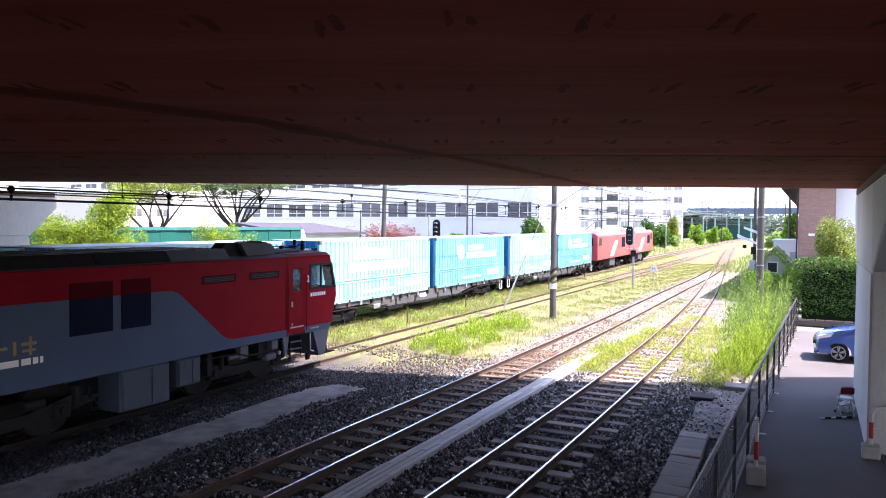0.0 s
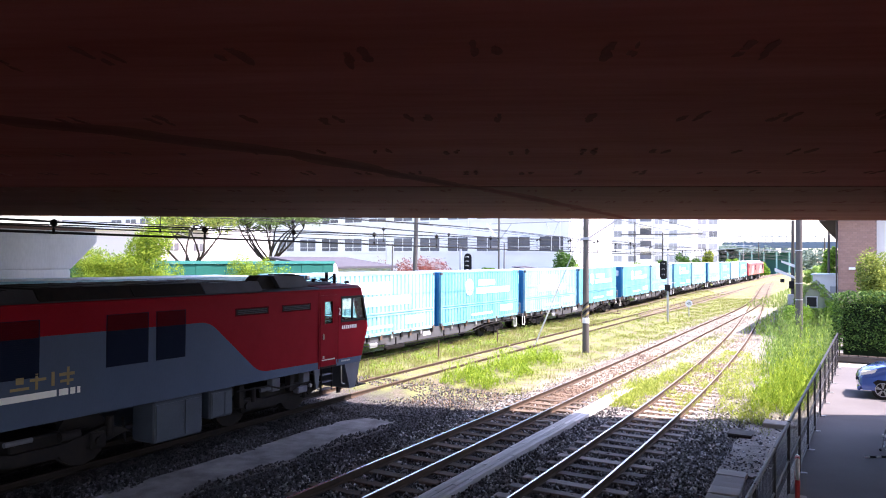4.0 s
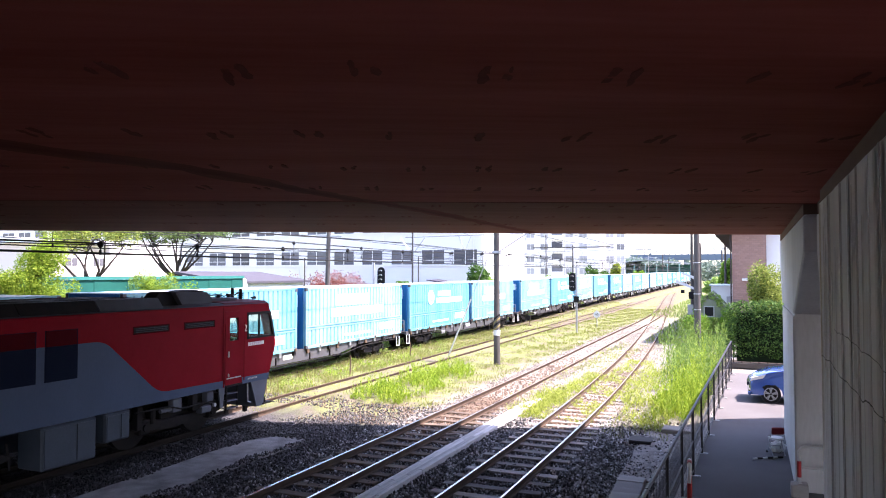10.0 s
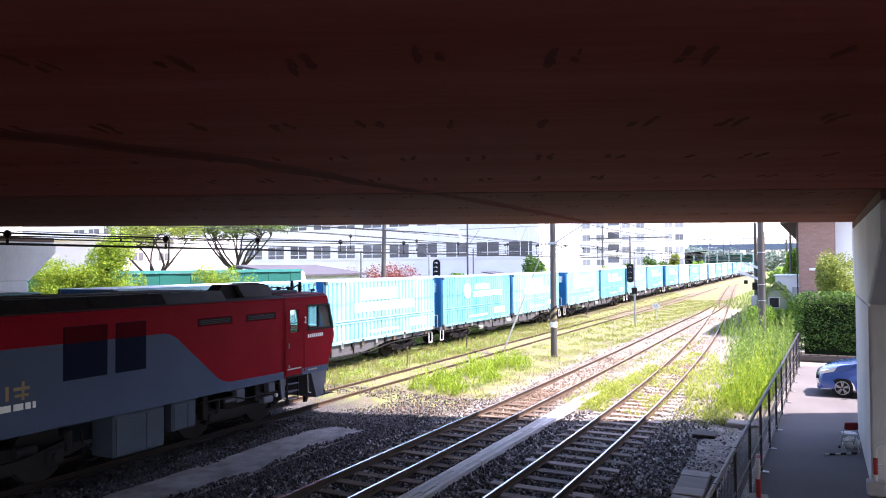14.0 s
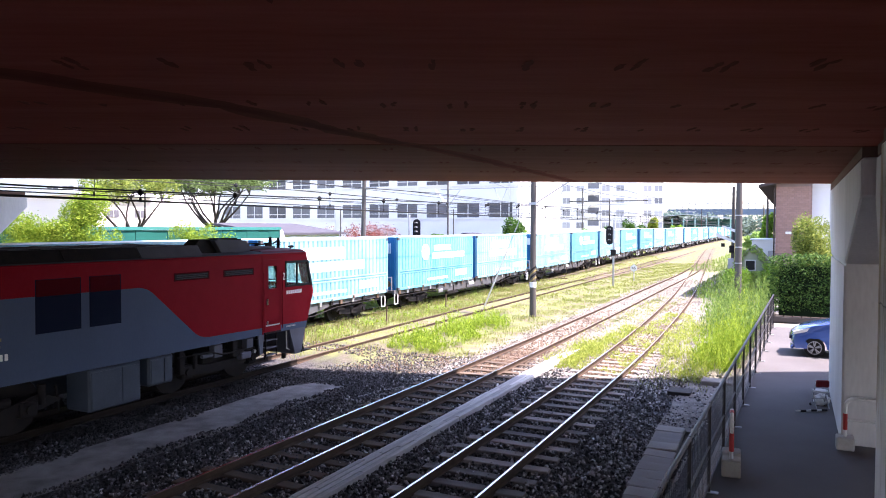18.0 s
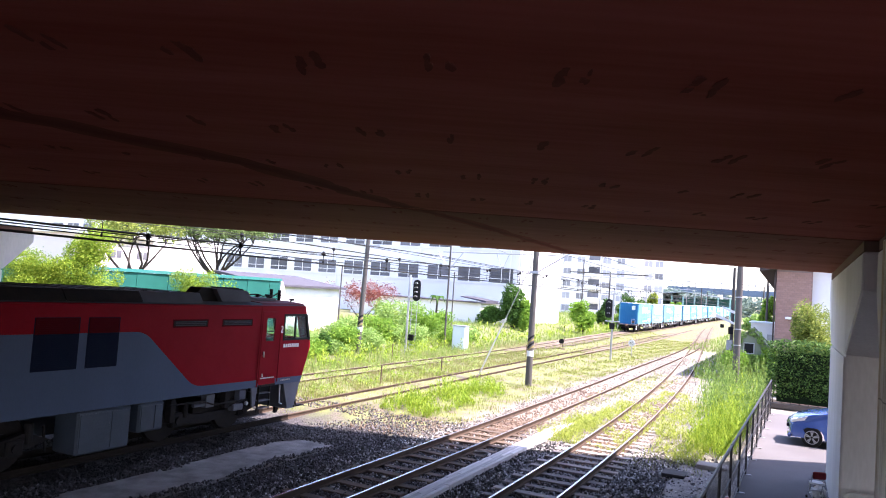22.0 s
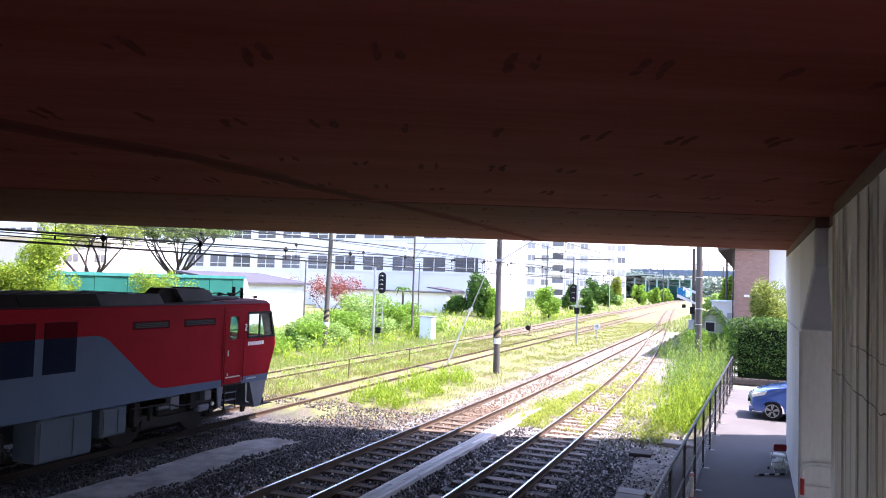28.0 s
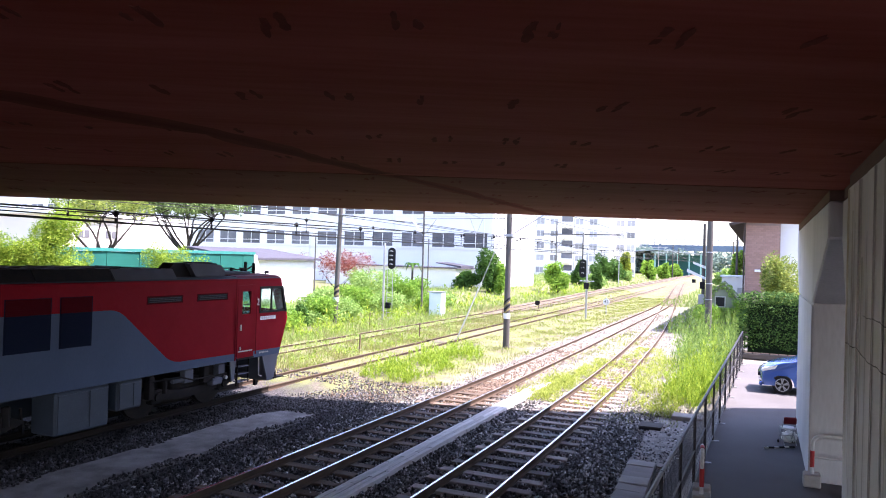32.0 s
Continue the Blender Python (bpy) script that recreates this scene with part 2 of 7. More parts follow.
def cbox(x0, x1, y0, y1, z0, z1, bevel=0.0):
    return box(bmesh.new(), x0, x1, y0, y1, z0, z1, bevel)


def rod(bm, a, b, r, r2=None, seg=10):
    a, b = Vector(a), Vector(b)
    d = b - a
    m = Matrix.Translation((a + b) / 2) @ d.to_track_quat("Z", "Y").to_matrix().to_4x4()
    bmesh.ops.create_cone(bm, cap_ends=True, segments=seg, radius1=r, radius2=r if r2 is None else r2, depth=d.length, matrix=m)
    return bm


def crod(a, b, r, r2=None, seg=10):
    return rod(bmesh.new(), a, b, r, r2, seg)


def prism(bm, outline, axis, lo, hi, mi=0):
    """A polygon of (p, q) pushed along an axis: x -> (y, z), y -> (x, z), z -> (x, y)."""
    put = {"x": lambda p, q, w: (w, p, q), "y": lambda p, q, w: (p, w, q), "z": lambda p, q, w: (p, q, w)}[axis]
    a = [bm.verts.new(put(p, q, lo)) for p, q in outline]
    b = [bm.verts.new(put(p, q, hi)) for p, q in outline]
    n = len(a)
    fs = [bm.faces.new(a), bm.faces.new(b[::-1])]
    fs += [bm.faces.new((a[i], b[i], b[(i + 1) % n], a[(i + 1) % n])) for i in range(n)]
    for f in fs:
        f.material_index = mi
    bmesh.ops.recalc_face_normals(bm, faces=fs)
    return bm


def cprism(outline, axis, lo, hi):
    return prism(bmesh.new(), outline, axis, lo, hi)


def tube(pts, r, seg=6, bm=None):
    """One connected tube through points."""
    bm = bm or bmesh.new()
    pts = [Vector(p) for p in pts]
    rings = []
    for i, p in enumerate(pts):
        d = (pts[min(i + 1, len(pts) - 1)] - pts[max(i - 1, 0)]).normalized()
        q = d.to_track_quat("Z", "Y")
        rings.append([bm.verts.new(p + q @ Vector((math.cos(math.tau * k / seg) * r, math.sin(math.tau * k / seg) * r, 0))) for k in range(seg)])
    fs = [bm.faces.new((a[k], a[(k + 1) % seg], b[(k + 1) % seg], b[k])) for a, b in zip(rings, rings[1:]) for k in range(seg)]
    fs += [bm.faces.new(rings[0][::-1]), bm.faces.new(rings[-1])]
    bmesh.ops.recalc_face_normals(bm, faces=fs)
    return bm


def smooth(x):
    x = min(1.0, max(0.0, x))
    return x * x * (3 - 2 * x)

# ---- ground ----
def track_line(us, vs):
    """A track's centre line through a few places, rounded off."""
    grid = np.arange(-20.0, 920.0)
    table = np.mean([np.interp(grid + d, us, vs) for d in np.linspace(-7, 7, 15)], axis=0).tolist()

    def line(u):
        q = min(max(u + 20.0, 0.0), 930.0)
        k = int(q)
        return table[k] + (table[k + 1] - table[k]) * (q - k)
    return line


track_r = track_line((0, 22, 30, 42, 53, 71, 93, 112, 128, 174, 230, 330), (-4.87, -4.87, -5.15, -5.78, -6.6, -8.1, -9.95, -11.7, -13.0, -16.7, -18.5, -24))
track_m = track_line((0, 32, 42, 53, 62, 73, 84, 96, 112, 155, 174, 230, 330), (-8.2, -8.2, -8.37, -8.52, -8.55, -8.75, -9.35, -10.3, -11.75, -15.3, -16.8, -18.5, -24))
track_n = track_line((0, 20, 43, 64, 84, 110, 182, 330), (-14.32, -14.34, -14.6, -14.72, -15.0, -15.6, -18.4, -26))


track_t = track_line((0, 228, 250, 300, 400, 600, 920), (-18.6, -18.6, -19.6, -23.2, -31, -46.5, -71))


def grade(u):
    """The main line climbs a little towards the far end."""
    return 0.42 * smooth((u - 45) / 55) + 0.45 * smooth((u - 100) / 110)


def rise(x, u):
    """How far soil covers the sleepers of the tracks in the open."""
    z = 0.0
    for line, top, a, b in ((track_n, 0.10, 16, 4), (track_t, 0.11, 17, 4), (track_m, 0.085, 21, 8), (track_r, 0.045, 23, 9)):
        z = max(z, top * smooth((2.2 - abs(x - line(u))) / 1.0) * smooth((u - a) / b) + (grade(u) * smooth((3.0 - abs(x - line(u))) / 1.3) if line is track_t else 0.0))
    return z


def ground_mat():
    m = bpy.data.materials.new("yard_ground")
    m.use_nodes = True
    n, l = m.node_tree.nodes, m.node_tree.links
    b = n["Principled BSDF"]
    b.inputs["Roughness"].default_value = 0.95
    b.inputs["Specular IOR Level"].default_value = 0.2
    tc = n.new("ShaderNodeTexCoord")

    def noise_at(scale, detail=6):
        q = n.new("ShaderNodeTexNoise")
        q.inputs["Scale"].default_value, q.inputs["Detail"].default_value = scale, detail
        l.new(tc.outputs["Object"], q.inputs["Vector"])
        return q.outputs[0]

    def ramp(v, a, c):
        q = n.new("ShaderNodeMapRange")
        q.inputs[1].default_value, q.inputs[2].default_value = a, c
        l.new(v, q.inputs[0])
        return q.outputs[0]

    def mix(f, a, c):
        q = n.new("ShaderNodeMix")
        q.data_type = "RGBA"
        for i, v in ((0, f), (6, a), (7, c)):
            if isinstance(v, tuple):
                q.inputs[i].default_value = (*v, 1)
            else:
                l.new(v, q.inputs[i])
        return q.outputs[2]

    big, mid, fine = noise_at(0.25), noise_at(1.3), noise_at(26)
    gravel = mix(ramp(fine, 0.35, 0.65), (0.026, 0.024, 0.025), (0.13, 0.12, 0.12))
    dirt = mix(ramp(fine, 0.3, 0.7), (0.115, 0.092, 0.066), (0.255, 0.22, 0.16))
    grass = mix(ramp(mid, 0.4, 0.65), (0.10, 0.13, 0.038), (0.24, 0.255, 0.10))
    sep = n.new("ShaderNodeSeparateXYZ")
    l.new(tc.outputs["Object"], sep.inputs[0])
    soil = mix(ramp(mid, 0.36, 0.54), dirt, grass)
    pale = mix(ramp(fine, 0.3, 0.7), (0.16, 0.146, 0.12), (0.33, 0.312, 0.262))
    wide = n.new("ShaderNodeMath")
    wide.operation = "MULTIPLY_ADD"
    l.new(mid, wide.inputs[0])
    wide.inputs[1].default_value = 2.4
    l.new(sep.outputs["X"], wide.inputs[2])
    soil = mix(ramp(sep.outputs["Y"], 62.0, 80.0), mix(ramp(wide.outputs[0], -9.2, -8.2), soil, pale), soil)
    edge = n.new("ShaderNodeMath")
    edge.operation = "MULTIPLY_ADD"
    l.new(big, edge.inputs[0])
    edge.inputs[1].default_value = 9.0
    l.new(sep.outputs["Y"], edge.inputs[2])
    # dark gravel turns to paler soil near the shadow edge, contrast painted in
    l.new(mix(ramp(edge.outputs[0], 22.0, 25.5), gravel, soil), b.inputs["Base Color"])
    bp = n.new("ShaderNodeBump")
    bp.inputs["Strength"].default_value, bp.inputs["Distance"].default_value = 0.7, 0.05
    l.new(fine, bp.inputs["Height"])
    l.new(bp.outputs[0], b.inputs["Normal"])
    return m


def build_ground():
    xs = [-3000, -400, -120] + [-60 + i * 1.0 for i in range(57)] + [-3.4, -2.6, -1.9, -1.25, 1, 6, 20, 60, 400, 3000]
    ys = [-600, -60, -10, 0] + [4 + i * 1.0 for i in range(90)] + [97, 101, 106, 112, 119, 127, 136, 146, 157, 169, 182, 196, 211, 230, 250, 300, 400, 900, 4000]
    bm = bmesh.new()
    grid = []
    for y in ys:
        row = []
        for x in xs:
            z = -0.2
            for c in (track_r(y), track_m(y), track_n(y), track_t(y)):
                z = max(z, -0.2 + 0.015 * smooth((2.1 - abs(x - c)) / 1.0))
            if -60 < x < -3 and y < 100:
                z += 0.02 * noise.noise((x * 0.7, y * 0.7, 0)) - 0.015
            z += rise(x, y)
            if x > -1.5:
                z = -0.06
            if x < -22.5:
                z += 0.8 * smooth((-22.5 - x) / 5)
            row.append(bm.verts.new((x, y, z)))
        grid.append(row)
    for j in range(len(ys) - 1):
        for i in range(len(xs) - 1):
            bm.faces.new((grid[j][i], grid[j][i + 1], grid[j + 1][i + 1], grid[j + 1][i]))
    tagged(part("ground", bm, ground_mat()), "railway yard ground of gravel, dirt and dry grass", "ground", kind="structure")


build_ground()
pavement = part("pavement", cbox(-1.2, 30, -8, 33.0, -0.3, 0.0), ASPHALT)
tagged(pavement, "grey asphalt path and parking ground beside the fence", "pavement", kind="structure")


def rail_profile():
    return [(-0.05, -0.15), (0.05, -0.15), (0.05, -0.14), (0.012, -0.115), (0.012, -0.04), (0.033, -0.03), (0.033, -0.004), (0.017, 0.0), (-0.017, 0.0), (-0.033, -0.004), (-0.033, -0.03), (-0.012, -0.04), (-0.012, -0.115), (-0.05, -0.14)]


def build_track(name, line, u0, u1, label, polished, wood):
    climb = grade if line is track_t else (lambda u: 0.0)
    track = empty(name)
    tagged(track, label, "railway track", "railway tracks", "structure")
    us = [u0]
    while us[-1] < u1:
        us.append(us[-1] + (2 if us[-1] < 100 else 12))
    prof = rail_profile()
    for side in (-1, 1):
        bm = bmesh.new()
        rows = []
        for u in us:
            c = line(u) + side * 0.566
            rows.append([bm.verts.new((c + p, u, q + climb(u))) for p, q in prof])
        k = len(prof)
        for u, a, b2 in zip(us, rows, rows[1:]):
            for i in range(k):
                f = bm.faces.new((a[i], a[(i + 1) % k], b2[(i + 1) % k], b2[i]))
                # heads swap to the sunlit copy past the shadow edge, side colour far off
                f.material_index = (1 if u < 24 else 2 if u < 66 else 0) if i == 7 else 0
        bmesh.ops.recalc_face_normals(bm, faces=bm.faces)
        part("rail", bm, [RAIL_SHADED if polished is RAIL_SHADED else RAIL_SIDE, polished, RAIL_SUNLIT if polished is RAIL_STEEL else polished], track)
    sl = bmesh.new()
    box(sl, -1.05, 1.05, -0.115, 0.115, -0.30, -0.14, 0.012)
    first = None
    u = u0 + 0.3
    while u < min(u1, 74):
        if first is None:
            first = part("sleeper", sl, wood, track)
            ob = first
        else:
            ob = new("sleeper", first.data)
            ob.parent = track
        ob.location = (line(u) + random.uniform(-0.03, 0.03), u, climb(u) + random.uniform(-0.012, 0.008) - (0.085 if wood is SLEEPER_OLD and (line is track_t or line is track_n) else 0.05 * smooth((u - 20) / 5)))
        ob.rotation_euler = (0, 0, random.uniform(-0.015, 0.015))
        u += 0.64
    return track


build_track("railway_track", track_r, 6, 120, "railway track with polished rails on dark ballast", RAIL_STEEL, SLEEPER)
build_track("railway_track", track_m, 6, 330, "railway track with rusty sides in stony ballast", RAIL_STEEL, SLEEPER_OLD)
# stretch beneath the locomotive, rails painted dark for the shade
build_track("railway_track", track_n, 2, 18, "railway track under the parked locomotive, its shade painted into the rails", RAIL_SHADED, SLEEPER_OLD)
build_track("railway_track", track_n, 18, 330, "overgrown rusty railway track in yellow grass", RUST, SLEEPER_OLD)
build_track("railway_track", track_t, 10, 900, "main line railway track between weeds", RAIL_STEEL, SLEEPER_OLD)


BEDDING = mat("brown_bedding", (0.10, 0.078, 0.058), 0.95, other=(0.22, 0.185, 0.135), scale=0.9, fine=22, amount=1.0, bump=0.6, spec=0.1)


def build_bed(line, u0, u1, half, z, label):
    """A ragged ribbon of brown bedding along a track."""
    climb = grade if line is track_t else (lambda u: 0.0)
    bm = bmesh.new()
    rows = []
    for u in np.arange(u0, u1, 1.5).tolist():
        w = half * min(1.0, 0.35 + (u - u0) / 12)
        a, b = line(u) - w * (1 + 0.3 * noise.noise((u * 0.35, 0, half))), line(u) + w * (1 + 0.3 * noise.noise((u * 0.35, 7, half)))
        rows.append((bm.verts.new((a, u, z + climb(u))), bm.verts.new((b, u, z + climb(u)))))
    for p, q in zip(rows, rows[1:]):
        bm.faces.new((p[0], p[1], q[1], q[0]))
    return tagged(part("track_bed", bm, BEDDING), label, "track bed", "track beds", "structure")


build_bed(track_t, 50, 260, 1.3, -0.055, "brown gravel bed of the main line")
build_bed(track_n, 56, 180, 1.1, -0.062, "brown gravel bed of the side line")
build_bed(track_r, 74, 175, 1.0, -0.085, "brown gravel bed beyond the crossing")

# ---- the bridge overhead ----
MARK = mat("form_mark", (0.15, 0.040, 0.031), 0.95, spec=0.02, other=(0.20, 0.052, 0.038), amount=1.0, scale=6, fine=40)


def build_bridge():
    deck = empty("bridge_deck", TURN.copy())
    tagged(deck, "wide road bridge seen from underneath, its soffit stained red-brown", "bridge", kind="structure")

    def slab(pts, z0, z1):
        return cprism(pts, "z", z0, z1)
    part("soffit", slab([(-60, 16.1), (40, 21.1), (40, 10.55), (-60, 10.75)], 5.30, 6.3), SOFFIT_EDGE, deck)
    part("soffit", slab([(-60, 10.73), (40, 10.53), (40, -4), (-60, -25)], 5.285, 6.3), SOFFIT, deck)
    # unseen overhang beyond the soffit, shaped so its shadow edge falls as wanted
    part("road_slab", slab([(-60, 45), (-2, 21.15), (2.2, 20.4), (8, 19.4), (40, 21.0), (40, -4.2), (-60, -25.2)], 6.304, 6.6), CONCRETE, deck)
    rnd = random.Random(5)
    bm = bmesh.new()
    for row in range(9):
        y = 0.2 + row * 1.75 if row < 6 else 11.4 + (row - 6) * 2.2
        z = 5.281 if y < 10.5 else 5.296
        for col in range(-16, 16):
            x = 0.53 + (y - 3.7) * 0.088 + col * 0.69
            for dx in (-0.06, 0.06):
                ln, wd = rnd.uniform(0.10, 0.20), rnd.uniform(0.018, 0.034)
                cx, cy = x + dx + rnd.uniform(-0.012, 0.012), y + rnd.uniform(-0.06, 0.06)
                if rnd.random() < 0.12:
                    continue
                for blot in range(4):
                    bx, by, o = cx + rnd.uniform(-0.02, 0.02), cy + rnd.uniform(-0.8, 0.8) * ln, []
                    for k in range(8):
                        a = k / 8 * math.tau
                        q = rnd.uniform(0.5, 1.1)
                        o.append((bx + math.cos(a) * wd * q, by + math.sin(a) * ln * 0.55 * q))
                    prism(bm, o, "z", z - 0.0005 * blot, z + 0.02)
    part("form_marks", bm, MARK, deck)["kind"] = "stuff"
    part("soffit_joint", slab([(-60, 10.77), (40, 10.57), (40, 10.51), (-60, 10.71)], 5.278, 5.31), MARK, deck)
    bm = bmesh.new()
    line = [(-7.5, 2.4), (-5.2, 4.3), (-3.4, 5.9), (-2.08, 7.44), (-1.32, 9.12), (-0.6, 10.5), (0.16, 11.93), (1.6, 15.0), (3.13, 18.35), (3.5, 19.1)]
    pts = []
    for (xa, ya), (xb, yb) in zip(line, line[1:]):
        for k in range(8):
            pts.append((xa + (xb - xa) * k / 8, ya + (yb - ya) * k / 8))
    for layer, (half, seed, drop) in enumerate(((0.28, 1, 0.0), (0.18, 5, 0.0012), (0.09, 9, 0.0024))):
        left, right = [], []
        for x, y in pts:
            w = half * (1 + 0.8 * noise.noise((x * 2.5, y * 2.5, 3 + seed))) * (0.7 + 0.6 * smooth((9 - y) / 4))
            left.append((x - w + 0.06 * noise.noise((x * 6, y * 6, seed)), y))
            right.append((x + w + 0.06 * noise.noise((x * 6, y * 6, 7 + seed)), y))
        for k in range(len(pts) - 1):
            z = (5.283 if pts[k][1] < 10.5 else 5.298) - drop
            bm.faces.new([bm.verts.new((p[0], p[1], z)) for p in (left[k], left[k + 1], right[k + 1], right[k])]).material_index = layer
    shades = [mat("water_streak_" + w, (0.18 * q, 0.050 * q, 0.037 * q), 0.95, spec=0.02, other=(0.115 * q, 0.024 * q, 0.015 * q), scale=2, fine=20) for w, q in (("edge", 1.12), ("middle", 1.0), ("core", 0.88))]
    part("water_streak", bm, shades, deck)



build_bridge()


GIRDER = mat("girder_shade", (0.20, 0.13, 0.105), 0.9, spec=0.05, other=(0.13, 0.075, 0.055), scale=1, fine=12, stretch=(1, 0.3, 1))


def pier(near_top, near, far, far_top, v, z_k, z_a, depth, material, label):
    ob = empty("bridge_pier")
    bm = bmesh.new()
    prism(bm, [(near, -0.3), (far, -0.3), (far, z_k), (near, z_k)], "x", v, v + depth)
    bmesh.ops.bevel(bm, geom=[e for e in bm.edges], offset=0.035, segments=2, affect="EDGES")
    part("column", bm, material, ob)
    bm = bmesh.new()
    prism(bm, [(near, z_k + 0.004), (far, z_k + 0.004), (far_top, z_a), (far_top, 5.12), (near_top, 5.12), (near_top, z_a)], "x", v, v + depth)
    bmesh.ops.bevel(bm, geom=[e for e in bm.edges], offset=0.03, segments=1, affect="EDGES")
    part("head", bm, material, ob)
    part("bearing_strip", cbox(v + 0.012, v + depth - 0.05, near_top + 0.05, far_top - 0.05, 5.124, 5.28), GIRDER, ob)
    return tagged(ob, label, "bridge pier", "bridge piers", "structure")


pier(12.2, 15.6, 21.0, 22.4, 0.82, 3.42, 4.55, 1.73, CONCRETE, "pale grey concrete bridge pier with a flared head beside the path")
pier(4.0, 5.0, 11.35, 12.1, 1.0, 3.5, 4.5, 1.6, CONCRETE, "grey concrete bridge pier with a flared head and brown runs")
pier(4.5, 5.5, 15.3, 16.3, -25.6, 3.77, 4.75, 1.6, CONCRETE, "pale concrete bridge pier beyond the main line")
near_wall = empty("wall_near")
tagged(near_wall, "board-marked concrete wall with cracks and dark runs under the bridge", "wall", kind="structure")
for k in range(10):
    y0 = 10.3 - 0.6 * (k + 1)
    part("board_panel", cbox(0.9 + 0.003 * ((k * 7) % 3), 2.4, y0 + 0.0015, y0 + 0.5985, -0.3, 5.11), CONCRETE_STAIN, near_wall)

part("bearing_strip", cbox(0.912, 2.4, 4.3, 10.3, 5.114, 5.28), GIRDER, near_wall)

# dark runs, a lift joint and cracks on the concrete beside the path
RUN = mat("water_run", (0.46, 0.42, 0.37), 0.9, other=(0.60, 0.56, 0.50), scale=3, fine=25, stretch=(1, 1, 0.2), amount=1.0)
RUN_PALE = mat("lime_run", (0.84, 0.83, 0.80), 0.9, other=(0.68, 0.65, 0.61), scale=3, fine=25, stretch=(1, 1, 0.2), amount=1.0)
RUN_RUSTY = mat("rusty_run", (0.42, 0.33, 0.22), 0.9, other=(0.58, 0.50, 0.39), scale=3, fine=25, stretch=(1, 1, 0.2), amount=1.0)
CRACK = mat("crack", (0.09, 0.08, 0.07), 0.95, other=(0.16, 0.14, 0.12), scale=5, fine=40)


def wall_runs(parent, x, y0, y1, z0, z1, count, seed, material, widest):
    """Ragged upright stains on a wall face that looks along -x."""
    q = random.Random(seed)
    bm = bmesh.new()
    for k in range(count):
        y, top = q.uniform(y0, y1), z1 - (q.random() ** 3) * (z1 - z0) * 0.4
        low = top - (top - z0) * q.uniform(0.35, 1.0)
        w = q.uniform(0.012, widest)
        lo, hi = [], []
        for j in range(15):
            f = j / 14
            z = low + (top - low) * f
            h = w * (0.25 + 0.75 * f) * (1 + 0.6 * noise.noise((k * 3.1, z * 2.2, seed)))
            c = y + 0.03 * noise.noise((k * 1.7, z * 0.8, seed + 4))
            lo.append(bm.verts.new((x - 0.0012 - 0.0001 * k, c - h, z)))
            hi.append(bm.verts.new((x - 0.0012 - 0.0001 * k, c + h, z)))
        for j in range(14):
            bm.faces.new((lo[j], lo[j + 1], hi[j + 1], hi[j]))
    return part("stain_run", bm, material, parent)


def wall_crack(parent, x, pts, width, seed):
    bm = bmesh.new()
    prev = None
    for (ya, za), (yb, zb) in zip(pts, pts[1:]):
        for k in range(24):
            f = k / 24
            y, z = ya + (yb - ya) * f, za + (zb - za) * f
            z += 0.035 * noise.noise((y * 3, z * 3, seed)) + 0.012 * noise.noise((y * 14, z * 14, seed))
            y += 0.02 * noise.noise((y * 9, z * 9, seed + 3))
            w = width * (0.5 + 0.8 * abs(noise.noise((y * 4, z * 4, seed + 7))))
            n = (bm.verts.new((x - 0.004, y, z - w)), bm.verts.new((x - 0.004, y, z + w)))
            if prev:
                bm.faces.new((prev[0], prev[1], n[1], n[0]))
            prev = n
    return part("crack", bm, CRACK, parent)


wall_runs(near_wall, 0.896, 4.4, 10.2, 0.2, 5.1, 24, 21, RUN, 0.07)
wall_runs(near_wall, 0.8965, 9.55, 10.25, 1.8, 5.1, 7, 27, RUN_RUSTY, 0.10)
wall_runs(near_wall, 0.893, 4.4, 10.2, 0.6, 5.0, 18, 22, RUN_PALE, 0.045)
wall_crack(near_wall, 0.892, [(4.4, 3.26), (6.3, 3.24), (8.0, 3.2), (9.1, 3.23), (10.2, 3.2)], 0.008, 3)
wall_crack(near_wall, 0.892, [(4.4, 3.58), (6.2, 3.60), (7.4, 3.64), (8.6, 3.62)], 0.005, 5)
for y in (5.5, 6.7, 7.9, 9.1):
    part("board_joint", cbox(0.885, 0.905, y - 0.012, y + 0.012, -0.1, 5.10), RUN, near_wall)

# ---- lineside concrete ----
def fence_v(u):
    return -1.08 + 0.02 * (u - 16)


PLATE = mat("concrete_cover", (0.42, 0.395, 0.37), 0.9, other=(0.25, 0.23, 0.21), scale=2, fine=30, vary=0.15)
TROUGH = mat("trough_concrete", (0.66, 0.64, 0.62), 0.9, other=(0.38, 0.365, 0.35), scale=2, fine=30, vary=0.2)
trough = empty("cable_trough")
tagged(trough, "pale concrete cable trough laid between two tracks", "cable trough", kind="structure")
cover = None
for k in range(10):
    for j, x in enumerate((-7.01, -6.905, -6.80, -6.695)):
        if cover is None:
            cover = part("duct", cbox(0.003, 0.098, 0.003, 1.997, -0.22, -0.085, 0.012), TROUGH, trough)
            ob = cover
        else:
            ob = new("duct", cover.data)
            ob.parent = trough
        ob.location = (x + random.uniform(-0.006, 0.006) + 0.02 * j * max(0, 4 - k) * 0.5, 3 + 2 * k + (0.47 * j), random.uniform(-0.01, 0.006))
part("bent_pipe", tube([(-7.0, 17.6, -0.1), (-7.08, 17.9, -0.1), (-7.25, 18.05, -0.11), (-7.55, 18.0, -0.13)], 0.035, 8), PLATE, trough)
walkway = empty("walkway_slabs")
tagged(walkway, "row of grey concrete slabs along the ballast's foot", "walkway", kind="structure")
